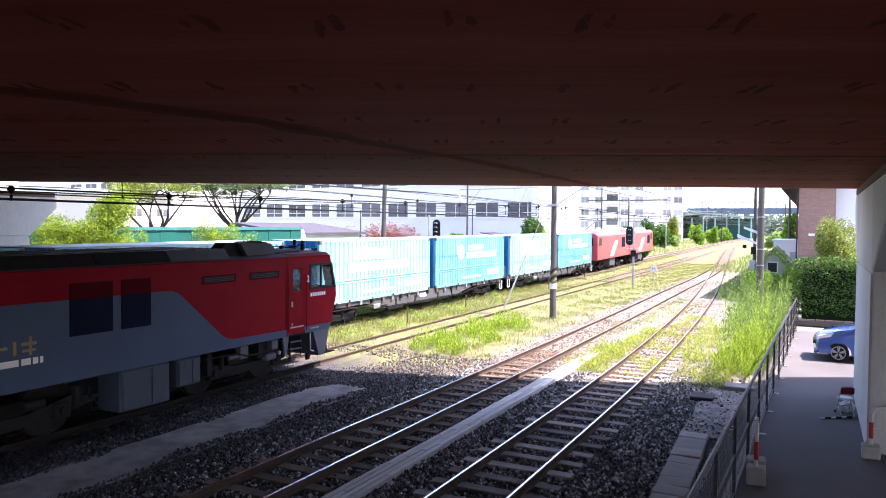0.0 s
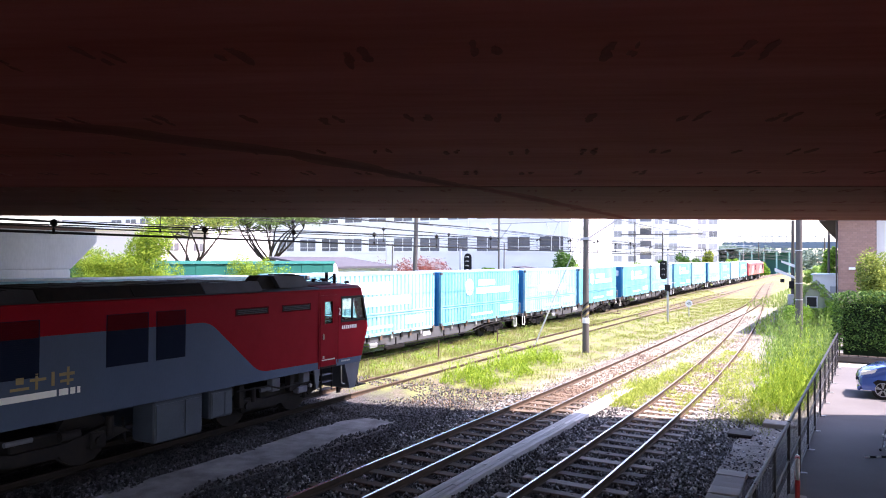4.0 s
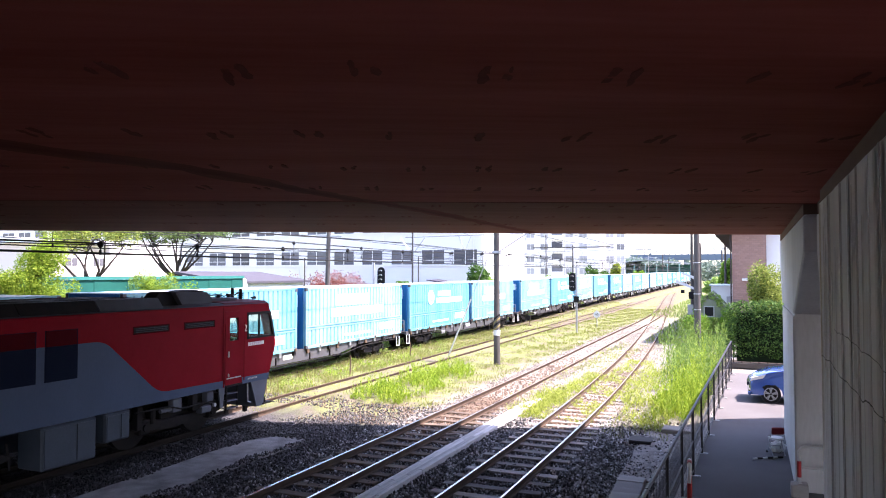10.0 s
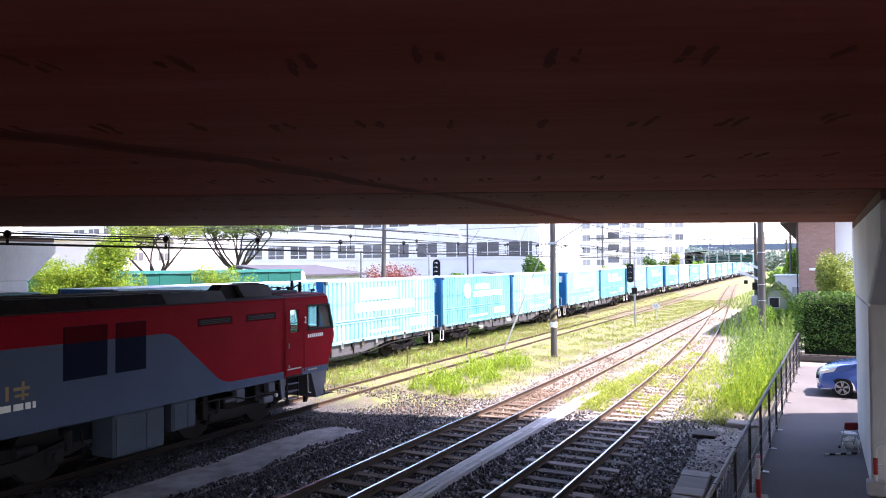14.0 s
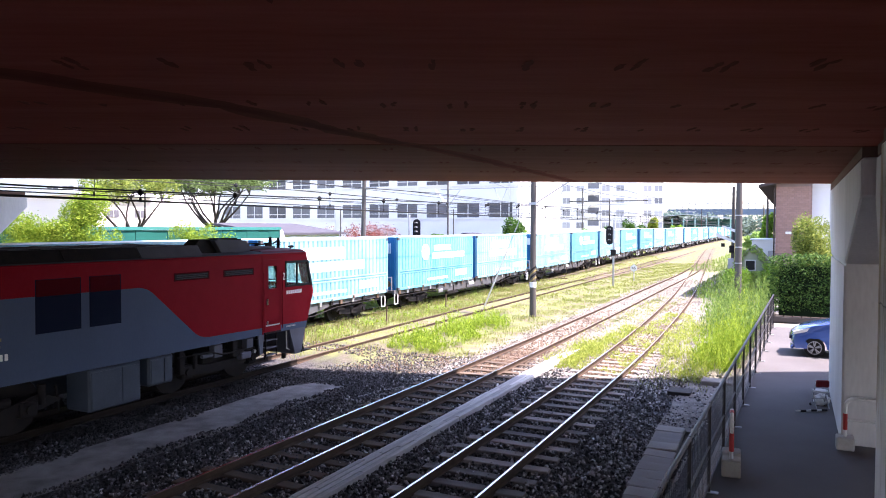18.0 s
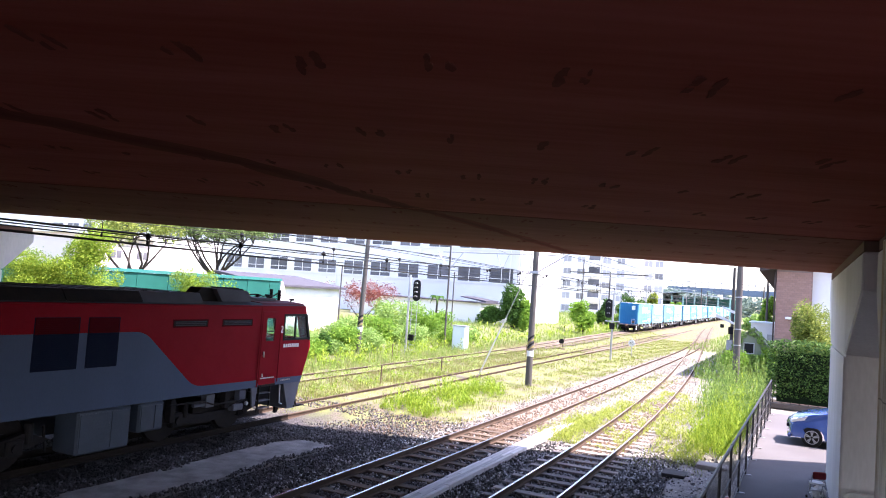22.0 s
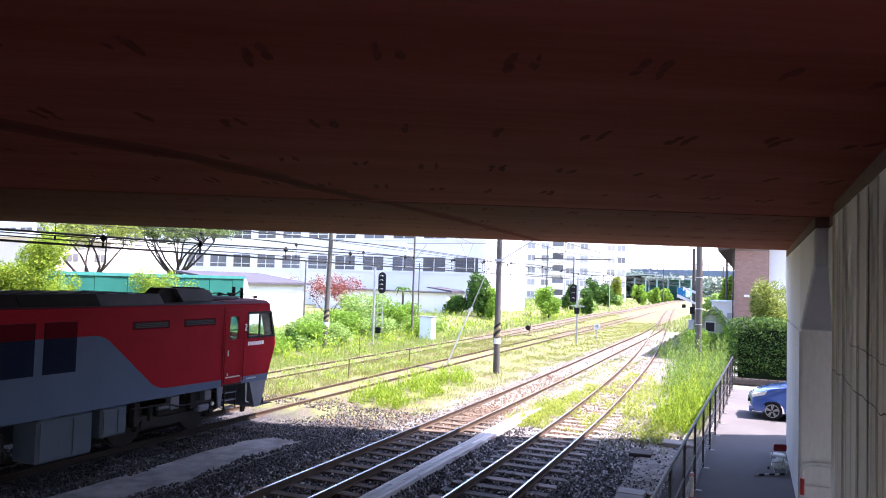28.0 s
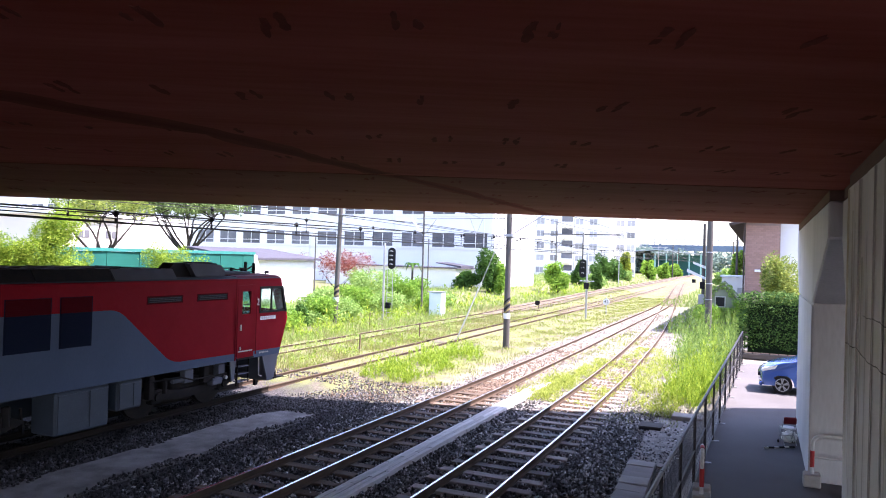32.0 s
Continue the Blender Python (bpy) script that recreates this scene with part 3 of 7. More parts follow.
for k in range(21):
    bm = cbox(-0.28, 0.28, -0.215, 0.215, -0.26, -0.10, 0.015)
    if k == 0:
        first_slab = part("slab", bm, PLATE, walkway)
        ob = first_slab
    else:
        bm.free()
        ob = new("slab", first_slab.data)
        ob.parent = walkway
    ob.location = (-2.13 - 0.019 * (k - 11), 6.8 + 0.44 * k, random.uniform(-0.02, 0.015))
    ob.rotation_euler = (random.uniform(-0.03, 0.03), random.uniform(-0.03, 0.03), random.uniform(-0.05, 0.05))
for (x, y, w, d, h) in ((-1.85, 20.9, 0.8, 0.55, 0.10),):
    tagged(part("cover_slab", cbox(x - w / 2, x + w / 2, y - d / 2, y + d / 2, -0.25, -0.2 + h + 0.05, 0.02), PLATE), "flat concrete cover slab lying in the gravel", "slab", "cover slabs")
jbox = empty("junction_box", pose(-2.62, 19.35, -0.2))
tagged(jbox, "low dark junction box in the gravel beside the track", "box")
part("casing", cbox(-0.27, 0.27, -0.26, 0.26, -0.05, 0.09, 0.02), ROOFGREY, jbox)
part("lid", cbox(-0.29, 0.29, -0.28, 0.28, 0.092, 0.115, 0.008), POLE, jbox)
DIRTSLAB = mat("packed_grit", (0.37, 0.355, 0.345), 0.95, other=(0.17, 0.162, 0.157), scale=2.4, fine=60, amount=1.0, bump=0.8)
bm = bmesh.new()
rnd = random.Random(3)
edge_a = [(-10.75 + 0.10 * noise.noise((0, y * 0.9, 0)), y) for y in np.arange(-2, 16.3, 0.4)]
edge_b = [(-12.15 + 0.10 * noise.noise((5, y * 0.9, 0)), y) for y in np.arange(-2, 15.3, 0.4)]
prism(bm, edge_a + [(-11.2, 16.5), (-11.7, 16.1)] + edge_b[::-1], "z", -0.3, -0.155)
tagged(part("grit_strip", bm, DIRTSLAB), "strip of packed grey grit beside the locomotive's track", "path", kind="structure")


bm = bmesh.new()
prism(bm, [(-2.62 + 0.08 * noise.noise((3, y, 0)), y) for y in np.arange(15.9, 20.8, 0.35).tolist()][::-1] + [(-1.78, 15.7), (-1.85, 8.0), (-1.75, 3.0), (fence_v(3) - 0.165, 3.0), (fence_v(20.6) - 0.165, 20.6)], "z", -0.3, -0.165)
tagged(part("grit_verge", bm, mat("pale_grit", (0.36, 0.33, 0.30), 0.95, other=(0.16, 0.147, 0.133), scale=3, fine=70, amount=1.0, bump=0.6)), "strip of packed grey-brown grit along the fence", "path", kind="structure")


def ballast():
    """Loose broken stones over the bed, joined."""
    rng = np.random.default_rng(4)
    base = np.array([(1, 0, 0), (-1, 0, 0), (0, 1, 0), (0, -1, 0), (0, 0, 1), (0, 0, -1)], float)
    tri = np.array([(0, 2, 4), (2, 1, 4), (1, 3, 4), (3, 0, 4), (2, 0, 5), (1, 2, 5), (3, 1, 5), (0, 3, 5)])
    pos = []
    for count, (x0, x1), (y0, y1) in ((92000, (-16.2, -1.3), (6.5, 24)), (26000, (-16, -2.2), (21, 33)), (15000, (-10.6, -3.0), (33, 62))):
        p = np.column_stack((rng.uniform(x0, x1, count), rng.uniform(y0, y1, count)))
        pos.append(p)
    p = np.concatenate(pos)
    keep = np.ones(len(p), bool)
    for f in (track_r, track_m, track_n):
        c = np.array([f(u) for u in p[:, 1]])
        for s in (-0.566, 0.566):
            keep &= abs(p[:, 0] - c - s) > 0.075
        ph = (p[:, 1] - (6.3 if f is not track_n else 2.3)) % 0.64
        on = (abs(p[:, 0] - c) < 1.05) & ((ph < 0.12) | (ph > 0.52))
        keep &= ~(on & (rng.random(len(p)) < (0.5 if f is track_m else 0.78)))
    wob = 0.25 * np.sin(p[:, 1] * 1.7) + 0.15 * np.sin(p[:, 1] * 4.3 + 1)
    keep &= ~((p[:, 0] > -12.12 + wob * 0.5) & (p[:, 0] < -10.85 + wob * 0.4) & (p[:, 1] < 16.0))
    keep &= ~((p[:, 0] > -7.03) & (p[:, 0] < -6.57) & (p[:, 1] < 25))
    keep &= ~((p[:, 0] > -2.5) & (p[:, 1] < 16.0) & ((p[:, 0] < -1.9) | (rng.random(len(p)) < 0.7)))
    keep &= ~((p[:, 0] > -2.95 + 0.2 * np.sin(p[:, 1] * 2.2)) & (p[:, 1] > 17.0) & (rng.random(len(p)) < 0.6))
    far = p[:, 1] + 0.8 * np.sin(p[:, 0] * 2.1) > 22.5
    nearest = np.min([abs(p[:, 0] - np.array([f(u) for u in p[:, 1]])) for f in (track_r, track_m, track_n)], axis=0)
    keep &= ~(far & (nearest > 1.15) & (rng.random(len(p)) < 0.8))
    verge = (p[:, 0] < -9.6 + 0.3 * np.sin(p[:, 1] * 2)) & (p[:, 1] + 1.2 * np.sin(p[:, 0] * 1.3) > 18.6)
    keep &= ~(verge & (rng.random(len(p)) < np.where(p[:, 1] < 21.5, 0.45, 0.97)))
    p = p[keep]
    k = len(p)
    size = (rng.uniform(0.020, 0.052, k) * np.where(p[:, 0] < -9.6, 0.82, 1.0))[:, None, None] * rng.uniform(0.7, 1.25, (k, 1, 3))
    v = base[None] * size * rng.uniform(0.6, 1.2, (k, 6, 1))
    a, b = rng.uniform(0, 6.28, k), rng.uniform(-0.8, 0.8, k)
    ca, sa, cb, sb = np.cos(a)[:, None], np.sin(a)[:, None], np.cos(b)[:, None], np.sin(b)[:, None]
    x, y, z = v[..., 0], v[..., 1], v[..., 2]
    y, z = y * cb - z * sb, y * sb + z * cb
    x, y = x * ca - y * sa, x * sa + y * ca
    zz = rng.uniform(-0.205, -0.165, k) + 0.045 * ((p[:, 0] > -12.25) & (p[:, 0] < -10.65) & (p[:, 1] < 16.5))
    zz -= 0.012 * (p[:, 1] > 22.5)
    zz += np.array([rise(a, b) if b > 20 else 0.0 for a, b in p.tolist()])
    v = np.stack((x + p[:, :1], y + p[:, 1:], z + zz[:, None]), -1).reshape(-1, 3)
    rusty = np.zeros(k, bool)
    for g, lo, hi in ((track_m, 19, 37), (track_r, 20.0, 33), (track_r, 36, 43)):
        c = np.array([g(u) for u in p[:, 1]])
        rusty |= (abs(p[:, 0] - c) < 0.75) & (p[:, 1] + rng.normal(0, 1.5, k) > lo) & (p[:, 1] < hi)
    rusty |= (p[:, 0] < -9.6) & (p[:, 1] > 18.4) & (rng.random(k) < 0.25)
    # lighter stones start about where the bridge's shadow ends
    sun_tone = ~rusty & (p[:, 1] + rng.normal(0, 1.3, k) > 22.0)
    # stones lightened where the shade thins towards the open side
    half_shade = ~rusty & ~sun_tone & (p[:, 0] + rng.normal(0, 0.5, k) > -5.2)
    # stones blackened for the shade under the locomotive
    loco_shade = (p[:, 0] < -12.9 + 0.2 * np.sin(p[:, 1] * 1.9)) & (p[:, 1] + rng.normal(0, 0.4, k) < 16.6)
    # strip by the locomotive's track, deeper shade in the stone colour
    deep_shade = ~loco_shade & ~rusty & ~sun_tone & ~half_shade & (p[:, 0] + rng.normal(0, 0.3, k) < -9.9)
    v = v.reshape(k, 6, 3)
    for name, pick, material, label in (("rusty_ballast", rusty, STONE_RUST, "ballast stones browned by rust between the rails"), ("sunlit_dusty_ballast", sun_tone, STONE_SUNLIT, "pale gravel between the tracks, dust and sunlight in its colour"),
                                        ("half_shade_ballast", half_shade, STONE_HALF_SHADE, "light grey broken ballast beside the nearest track"),
                                        ("loco_shade_ballast", loco_shade, STONE_LOCO_SHADE, "ballast stones under the locomotive, blackened for its shade"),
                                        ("deep_shade_ballast", deep_shade, STONE_DEEP_SHADE, "small ballast stones beside the locomotive's track, darkened for deep shade"),
                                        ("ballast", ~rusty & ~sun_tone & ~half_shade & ~deep_shade & ~loco_shade, STONE, "dark broken ballast stones around the tracks")):
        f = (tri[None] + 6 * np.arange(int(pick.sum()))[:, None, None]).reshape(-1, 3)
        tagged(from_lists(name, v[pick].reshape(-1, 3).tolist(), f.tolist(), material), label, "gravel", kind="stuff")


ballast()


# ---- the parked locomotive ----
GLASS = bpy.data.materials.new("window_glass")
GLASS.use_nodes = True
gb = GLASS.node_tree.nodes["Principled BSDF"]
gb.inputs["Base Color"].default_value = (0.62, 0.72, 0.68, 1)
gb.inputs["Transmission Weight"].default_value, gb.inputs["Roughness"].default_value, gb.inputs["IOR"].default_value = 0.92, 0.02, 1.2
DARKGLASS = mat("dark_glass", (0.02, 0.025, 0.03), 0.08, bump=0.0)
GRILLE = mat("grille_blue", (0.010, 0.014, 0.032), 0.7, spec=0.02, other=(0.01, 0.016, 0.03), scale=3, fine=30)
GRILLE_RED = mat("grille_red", (0.075, 0.004, 0.009), 0.7, spec=0.02, other=(0.05, 0.006, 0.008), scale=3, fine=30)
ROOFRED = mat("cab_roof_red", (0.10, 0.012, 0.016), 0.6, spec=0.05, other=(0.06, 0.01, 0.012), scale=2, fine=25)
GOLD = mat("gold_lettering", (0.30, 0.22, 0.10), 0.5, other=(0.2, 0.15, 0.08), fine=30)
BOXBLUE = mat("equipment_box", (0.062, 0.080, 0.108), 0.5, other=(0.026, 0.034, 0.050), scale=1.6, fine=30)


def bars(parent, name, x, cells, z0, z1, material, label=""):
    """Small upright marks on a side wall at x, cells: (start, end) along y."""
    for a, b in cells:
        part(name, cbox(x, x + 0.006, a, b, z0, z1), material, parent, label)


def text_mesh(body, size, material, name, parent, m):
    cu = bpy.data.curves.new(name, "FONT")
    cu.body, cu.size, cu.extrude, cu.align_x, cu.align_y = body, size, 0.003, "CENTER", "CENTER"
    tmp = new("text_tmp", cu)
    me = bpy.data.meshes.new_from_object(tmp)
    bpy.data.objects.remove(tmp)
    me.materials.clear()
    me.materials.append(material)
    ob = new(name, me)
    ob.parent = parent
    ob.matrix_local = m
    return ob


SIDE = Matrix(((0, 0, 1, 0), (1, 0, 0, 0), (0, 1, 0, 0), (0, 0, 0, 1)))


def wheelset(parent, x, y, r, material, name="wheel"):
    for s in (-1, 1):
        bm = bmesh.new()
        rod(bm, (s * 0.52, y, r), (s * 0.65, y, r), r, seg=28)
        rod(bm, (s * 0.50, y, r), (s * 0.52, y, r), r + 0.03, seg=28)
        rod(bm, (s * 0.65, y, r), (s * 0.70, y, r), r * 0.35, seg=16)
        part(name, bm, material, parent)


def build_locomotive():
    loco = empty("locomotive", Matrix.Translation((-14.35, 0, 0)))
    tagged(loco, "parked red and blue-grey electric freight locomotive in the bridge's shade", "locomotive")
    back, h = 4.9, 1.4
    sec = [(1.15, 17.36), (1.32, 17.42), (2.15, 17.72), (2.39, 17.67), (3.10, 17.44), (3.34, 17.38)]
    bm = bmesh.new()

    def rounded(a, b, c):
        return [((1 - q) ** 2 * a[0] + 2 * q * (1 - q) * b[0] + q * q * c[0], (1 - q) ** 2 * a[1] + 2 * q * (1 - q) * b[1] + q * q * c[1]) for q in np.linspace(0, 1, 8).tolist()]
    SWEEP = [(back, 2.76)] + rounded((11.3, 2.732), (11.56, 2.73), (11.76, 2.56)) + rounded((12.92, 1.57), (13.14, 1.375), (13.46, 1.367))

    def side_face(s, o, mi):
        bm.faces.new([bm.verts.new((s * h, u, z)) for u, z in o]).material_index = mi
    for s in (-1, 1):
        # the red sweeps down over the blue-grey; openings for the cab window and the door
        side_face(s, SWEEP + [(15.5, 1.34), (15.5, 3.34), (back, 3.34)], 0)
        side_face(s, [(15.5, 3.18), (16.2, 3.18), (16.2, 3.34), (15.5, 3.34)], 0)
        side_face(s, [(16.2, 1.335), (17.42, 1.32), (17.72, 2.15), (17.67, 2.39), (16.2, 2.39)], 0)
        side_face(s, [(16.2, 2.39), (16.43, 2.39), (16.43, 3.10), (16.2, 3.10)], 0)
        side_face(s, [(17.61, 2.39), (17.67, 2.39), (17.44, 3.10), (17.38, 3.10)], 0)
        side_face(s, [(16.2, 3.10), (17.44, 3.10), (17.38, 3.34), (16.2, 3.34)], 0)
        side_face(s, [(back, 1.15), (15.5, 1.15), (15.5, 1.34)] + SWEEP[::-1], 1)
        side_face(s, [(16.2, 1.15), (17.36, 1.15), (17.42, 1.32), (16.2, 1.335)], 1)
    cols = []
    for x, du in ((-1.4, 0), (-0.9, 0.16), (0.9, 0.16), (1.4, 0)):
        cols.append([bm.verts.new((x, u + du, z)) for z, u in sec])
    for j, (a, b2) in enumerate(zip(cols, cols[1:])):
        for i in range(len(sec) - 1):
            if j == 1 and i == 3:
                continue
            bm.faces.new((a[i], b2[i], b2[i + 1], a[i + 1])).material_index = 2 if i == 0 else 0
    roof = [(-1.4, 3.34), (-1.3, 3.40), (-0.7, 3.44), (0.7, 3.44), (1.3, 3.40), (1.4, 3.34)]
    ra = [bm.verts.new((x, back, z)) for x, z in roof]
    rb = [bm.verts.new((x, 17.38 + (0.16 if abs(x) < 1 else 0) - (z - 3.34) * 0.5, z)) for x, z in roof]
    for i in range(len(roof) - 1):
        bm.faces.new((ra[i], ra[i + 1], rb[i + 1], rb[i])).material_index = 3
    bm.faces.new(rb)
    for o, mi in ((((-1.4, back, 1.15), (1.4, back, 1.15), (1.4, back, 3.34), (-1.4, back, 3.34)), 1), (((-1.4, back, 1.15), (1.4, back, 1.15), (1.4, 17.36, 1.15), (-1.4, 17.36, 1.15)), 2),
                  (((-1.35, 15.45, 1.3), (1.35, 15.45, 1.3), (1.35, 15.45, 3.3), (-1.35, 15.45, 3.3)), 2)):
        bm.faces.new([bm.verts.new(p) for p in o]).material_index = mi
    bmesh.ops.remove_doubles(bm, verts=bm.verts, dist=0.002)
    bmesh.ops.recalc_face_normals(bm, faces=bm.faces)
    part("body", bm, [RED, BLUEGREY, GREY, ROOFGREY], loco)
    part("gutter", crod((1.41, back, 3.335), (1.41, 17.3, 3.335), 0.018, seg=6), RED, loco)
    part("waist_strip", cbox(1.4, 1.41, 15.42, 15.47, 1.16, 3.33), RED, loco)
    for s in (-1, 1):
        x = s * 1.4
        # cab side window with a divided frame
        win = part("cab_window", cbox(x - 0.03 * s, x - 0.02 * s, 16.43, 17.58, 2.39, 3.10), GLASS, loco)
        win.visible_shadow = False
        bm = bmesh.new()
        for o in (((16.41, 2.37), (17.65, 2.37), (17.63, 2.425), (16.41, 2.425)), ((16.40, 3.05), (17.44, 3.05), (17.42, 3.12), (16.40, 3.12)), ((16.41, 2.37), (16.46, 2.37), (16.46, 3.12), (16.41, 3.12)),
                  ((17.59, 2.36), (17.68, 2.36), (17.46, 3.12), (17.39, 3.12)), ((16.93, 2.40), (16.97, 2.40), (16.97, 3.08), (16.93, 3.08))):
            prism(bm, o, "x", x - 0.035 * s, x + 0.014 * s)
        part("window_frame", bm, BLACK, loco)
        # recessed door
        bm = cbox(x - 0.05 * s, x + 0.003 * s, 15.502, 16.198, 1.152, 2.38)
        for u0, u1, z0, z1 in ((15.502, 15.68, 2.38, 3.0), (16.04, 16.198, 2.38, 3.0), (15.502, 16.198, 3.0, 3.178)):
            box(bm, x - 0.05 * s, x + 0.003 * s, u0, u1, z0, z1)
        door = part("door", bm, RED, loco)
        pane = part("door_window", cbox(x - 0.03 * s, x - 0.02 * s, 15.68, 16.04, 2.38, 3.0), GLASS, door)
        pane.visible_shadow = False
        part("window_bar", cbox(x - 0.02 * s, x + 0.006 * s, 15.68, 16.04, 2.62, 2.65), BLACK, door)
        part("door_sill", cbox(x - 0.1 * s, x + 0.02 * s, 15.5, 16.2, 1.15, 1.20), DARK, door)
        part("door_handle", crod((x + 0.02 * s, 15.62, 1.95), (x + 0.02 * s, 15.62, 2.1), 0.02, seg=6), GALV, door)
        part("door_handle", crod((x + 0.02 * s, 15.62, 1.42), (x + 0.02 * s, 15.62, 1.5), 0.02, seg=6), GALV, door)
        part("kick_strip", cbox(x - 0.02 * s, x + 0.01 * s, 15.56, 16.14, 1.36, 1.39), GALV, door)
        for u in (15.44, 16.225):
            part("grab_rail", crod((x + 0.05 * s, u, 1.25), (x + 0.05 * s, u, 2.85), 0.014, seg=6), RED, loco)
        # louvred filters: framed, with slats
        for (u0, u1) in ((8.94, 9.92), (10.11, 10.88), (5.4, 6.3), (6.6, 7.6)):
            g = part("grille", cbox(x - 0.02 * s, x + 0.003 * s, u0, u1, 2.02, 3.06), GRILLE, loco, "dark louvred air intake")
            part("grille_head", cbox(x + 0.003 * s, x + 0.006 * s, u0 + 0.02, u1 - 0.02, 2.735, 3.05), GRILLE_RED, g)
            for k in range(26):
                z = 2.05 + k * 0.039
                part("slat", cbox(x + 0.0065 * s, x + 0.014 * s, u0 + 0.03, u1 - 0.03, z, z + 0.02), GRILLE_RED if z > 2.72 else GRILLE, g)
        for (u0, u1) in ((12.37, 13.44), (13.98, 15.06)):
            g = part("vent", cbox(x - 0.03 * s, x + 0.005 * s, u0, u1, 2.83, 2.97, 0.01), BLACK, loco, "narrow black roof-line vent")
            for z in (2.855, 2.895, 2.935):
                part("vent_bar", cbox(x + 0.005 * s, x + 0.014 * s, u0 + 0.05, u1 - 0.05, z - 0.009, z + 0.009), ROOFGREY, g)
            part("vent_rim", cbox(x - 0.001 * s, x + 0.003 * s, u0 - 0.03, u1 + 0.03, 2.805, 2.995, 0.001), GRILLE_RED, g)
        bars(loco, "number_bar", x if s > 0 else x - 0.006, [(16.46 + 0.09 * k, 16.46 + 0.09 * k + 0.058) for k in range(8)], 2.175, 2.275, WHITE, "white painted lettering bar")
        bars(loco, "data_bar", x if s > 0 else x - 0.006, [(16.45 + 0.06 * k, 16.49 + 0.06 * k) for k in range(7)], 1.24, 1.28, GALV)
        bars(loco, "stripe_bar", x if s > 0 else x - 0.006, [(6.58, 7.93), (7.98, 8.16), (8.20, 8.30), (8.34, 8.40)], 1.62, 1.74, WHITE, "white painted stripe")
        for (u, z, w, d) in ((6.7, 1.82, 0.34, 0.05), (6.8, 1.93, 0.14, 0.12), (7.15, 1.80, 0.05, 0.3), (7.05, 1.95, 0.3, 0.05), (7.45, 1.82, 0.06, 0.26), (7.6, 1.98, 0.3, 0.06), (7.75, 1.80, 0.05, 0.34), (7.62, 1.86, 0.26, 0.05)):
            part("emblem_stroke", cbox(x, x + 0.006 * s, u + 0.38, u + w + 0.38, z, z + d), GOLD, loco, "faded gold painted stroke")
        for u0, u1, lz in ((10.1, 11.42, 0.24), (11.62, 12.34, 0.48)):
            b = part("equipment_box", cbox(x - 0.75 * s, x - 0.03 * s, u0, u1, lz, 1.13, 0.04), BOXBLUE, loco)
            part("box_lid", cbox(x - 0.03 * s, x - 0.012 * s, u0 + 0.06, u1 - 0.42 * (u1 - u0), lz + 0.06, 1.06, 0.004), BOXBLUE, b)
            part("box_lid", cbox(x - 0.03 * s, x - 0.012 * s, u1 - 0.38 * (u1 - u0), u1 - 0.05, lz + 0.06, 1.06, 0.004), BOXBLUE, b)
        # steps under the door
        part("step_stringer", crod((x - 0.06 * s, 16.08, 0.5), (x - 0.06 * s, 16.08, 1.15), 0.02, seg=6), DARK, loco)
        lad = part("step_stringer", crod((x - 0.06 * s, 15.62, 0.5), (x - 0.06 * s, 15.62, 1.15), 0.02, seg=6), DARK, loco)
        for z in (0.54, 0.74, 0.94):
            part("step", cbox(x - 0.2 * s, x - 0.02 * s, 15.62, 16.08, z, z + 0.025), GREY, lad)
        part("step_bracket", cprism([(15.28, 1.14), (15.52, 1.14), (15.45, 0.62), (15.36, 0.62)], "x", x - 0.06 * s, x - 0.02 * s), GREY, loco)
        for u0, u1, z0, z1 in ((12.62, 12.78, 0.55, 1.1), (13.75, 14.05, 0.78, 1.1), (14.42, 14.60, 0.7, 1.12), (14.95, 15.2, 0.8, 1.1)):
            part("hanger", cbox(x - 0.3 * s, x - 0.12 * s, u0, u1, z0, z1, 0.015), (DARK, GREY)[int(u0 * 10) % 2], loco)
        part("pipe_run", tube([(x - 0.1 * s, 12.5, 0.98), (x - 0.1 * s, 13.6, 0.96), (x - 0.1 * s, 14.0, 0.84), (x - 0.1 * s, 15.2, 0.84)], 0.022, 6), DARK, loco)
        part("sand_box", cbox(x - 0.3 * s, x - 0.1 * s, 14.72, 15.12, 0.58, 0.76, 0.03), GREY, loco, "pale grey sand box")
        part("step_lamp", crod((x - 0.12 * s, 15.2, 0.74), (x - 0.06 * s, 15.2, 0.74), 0.05, seg=10), GALV, loco)
        part("hand_hold", tube([(x - 0.05 * s, 16.5, 1.12), (x - 0.03 * s, 16.5, 0.62), (x - 0.03 * s, 16.62, 0.58)], 0.018, 6), GALV, loco)
        # plough skirt
        part("skirt", cprism([(16.62, 1.145), (17.36, 1.145), (17.18, 0.5), (16.85, 0.5)], "x", x - 0.12 * s, x - 0.02 * s), GREY, loco)
    part("front_skirt", cprism([(17.1, 1.14), (17.5, 1.14), (17.32, 0.38), (17.0, 0.38)], "x", -1.26, 1.26), GREY, loco)
    part("windscreen", cprism([(17.83, 2.44), (17.85, 2.44), (17.60, 3.16), (17.58, 3.16)], "x", -0.9, 0.9), GLASS, loco).visible_shadow = False
    part("screen_pillar", cprism([(17.82, 2.44), (17.87, 2.44), (17.62, 3.16), (17.57, 3.16)], "x", -0.05, 0.05), BLACK, loco)
    for s in (-1, 1):
        part("headlight", crod((s * 0.95, 17.78, 1.75), (s * 0.95, 17.9, 1.75), 0.1, seg=16), GALV, loco)
    part("cab_floor", cbox(-1.36, 1.36, 15.46, 17.4, 1.2, 1.3), DARK, loco)
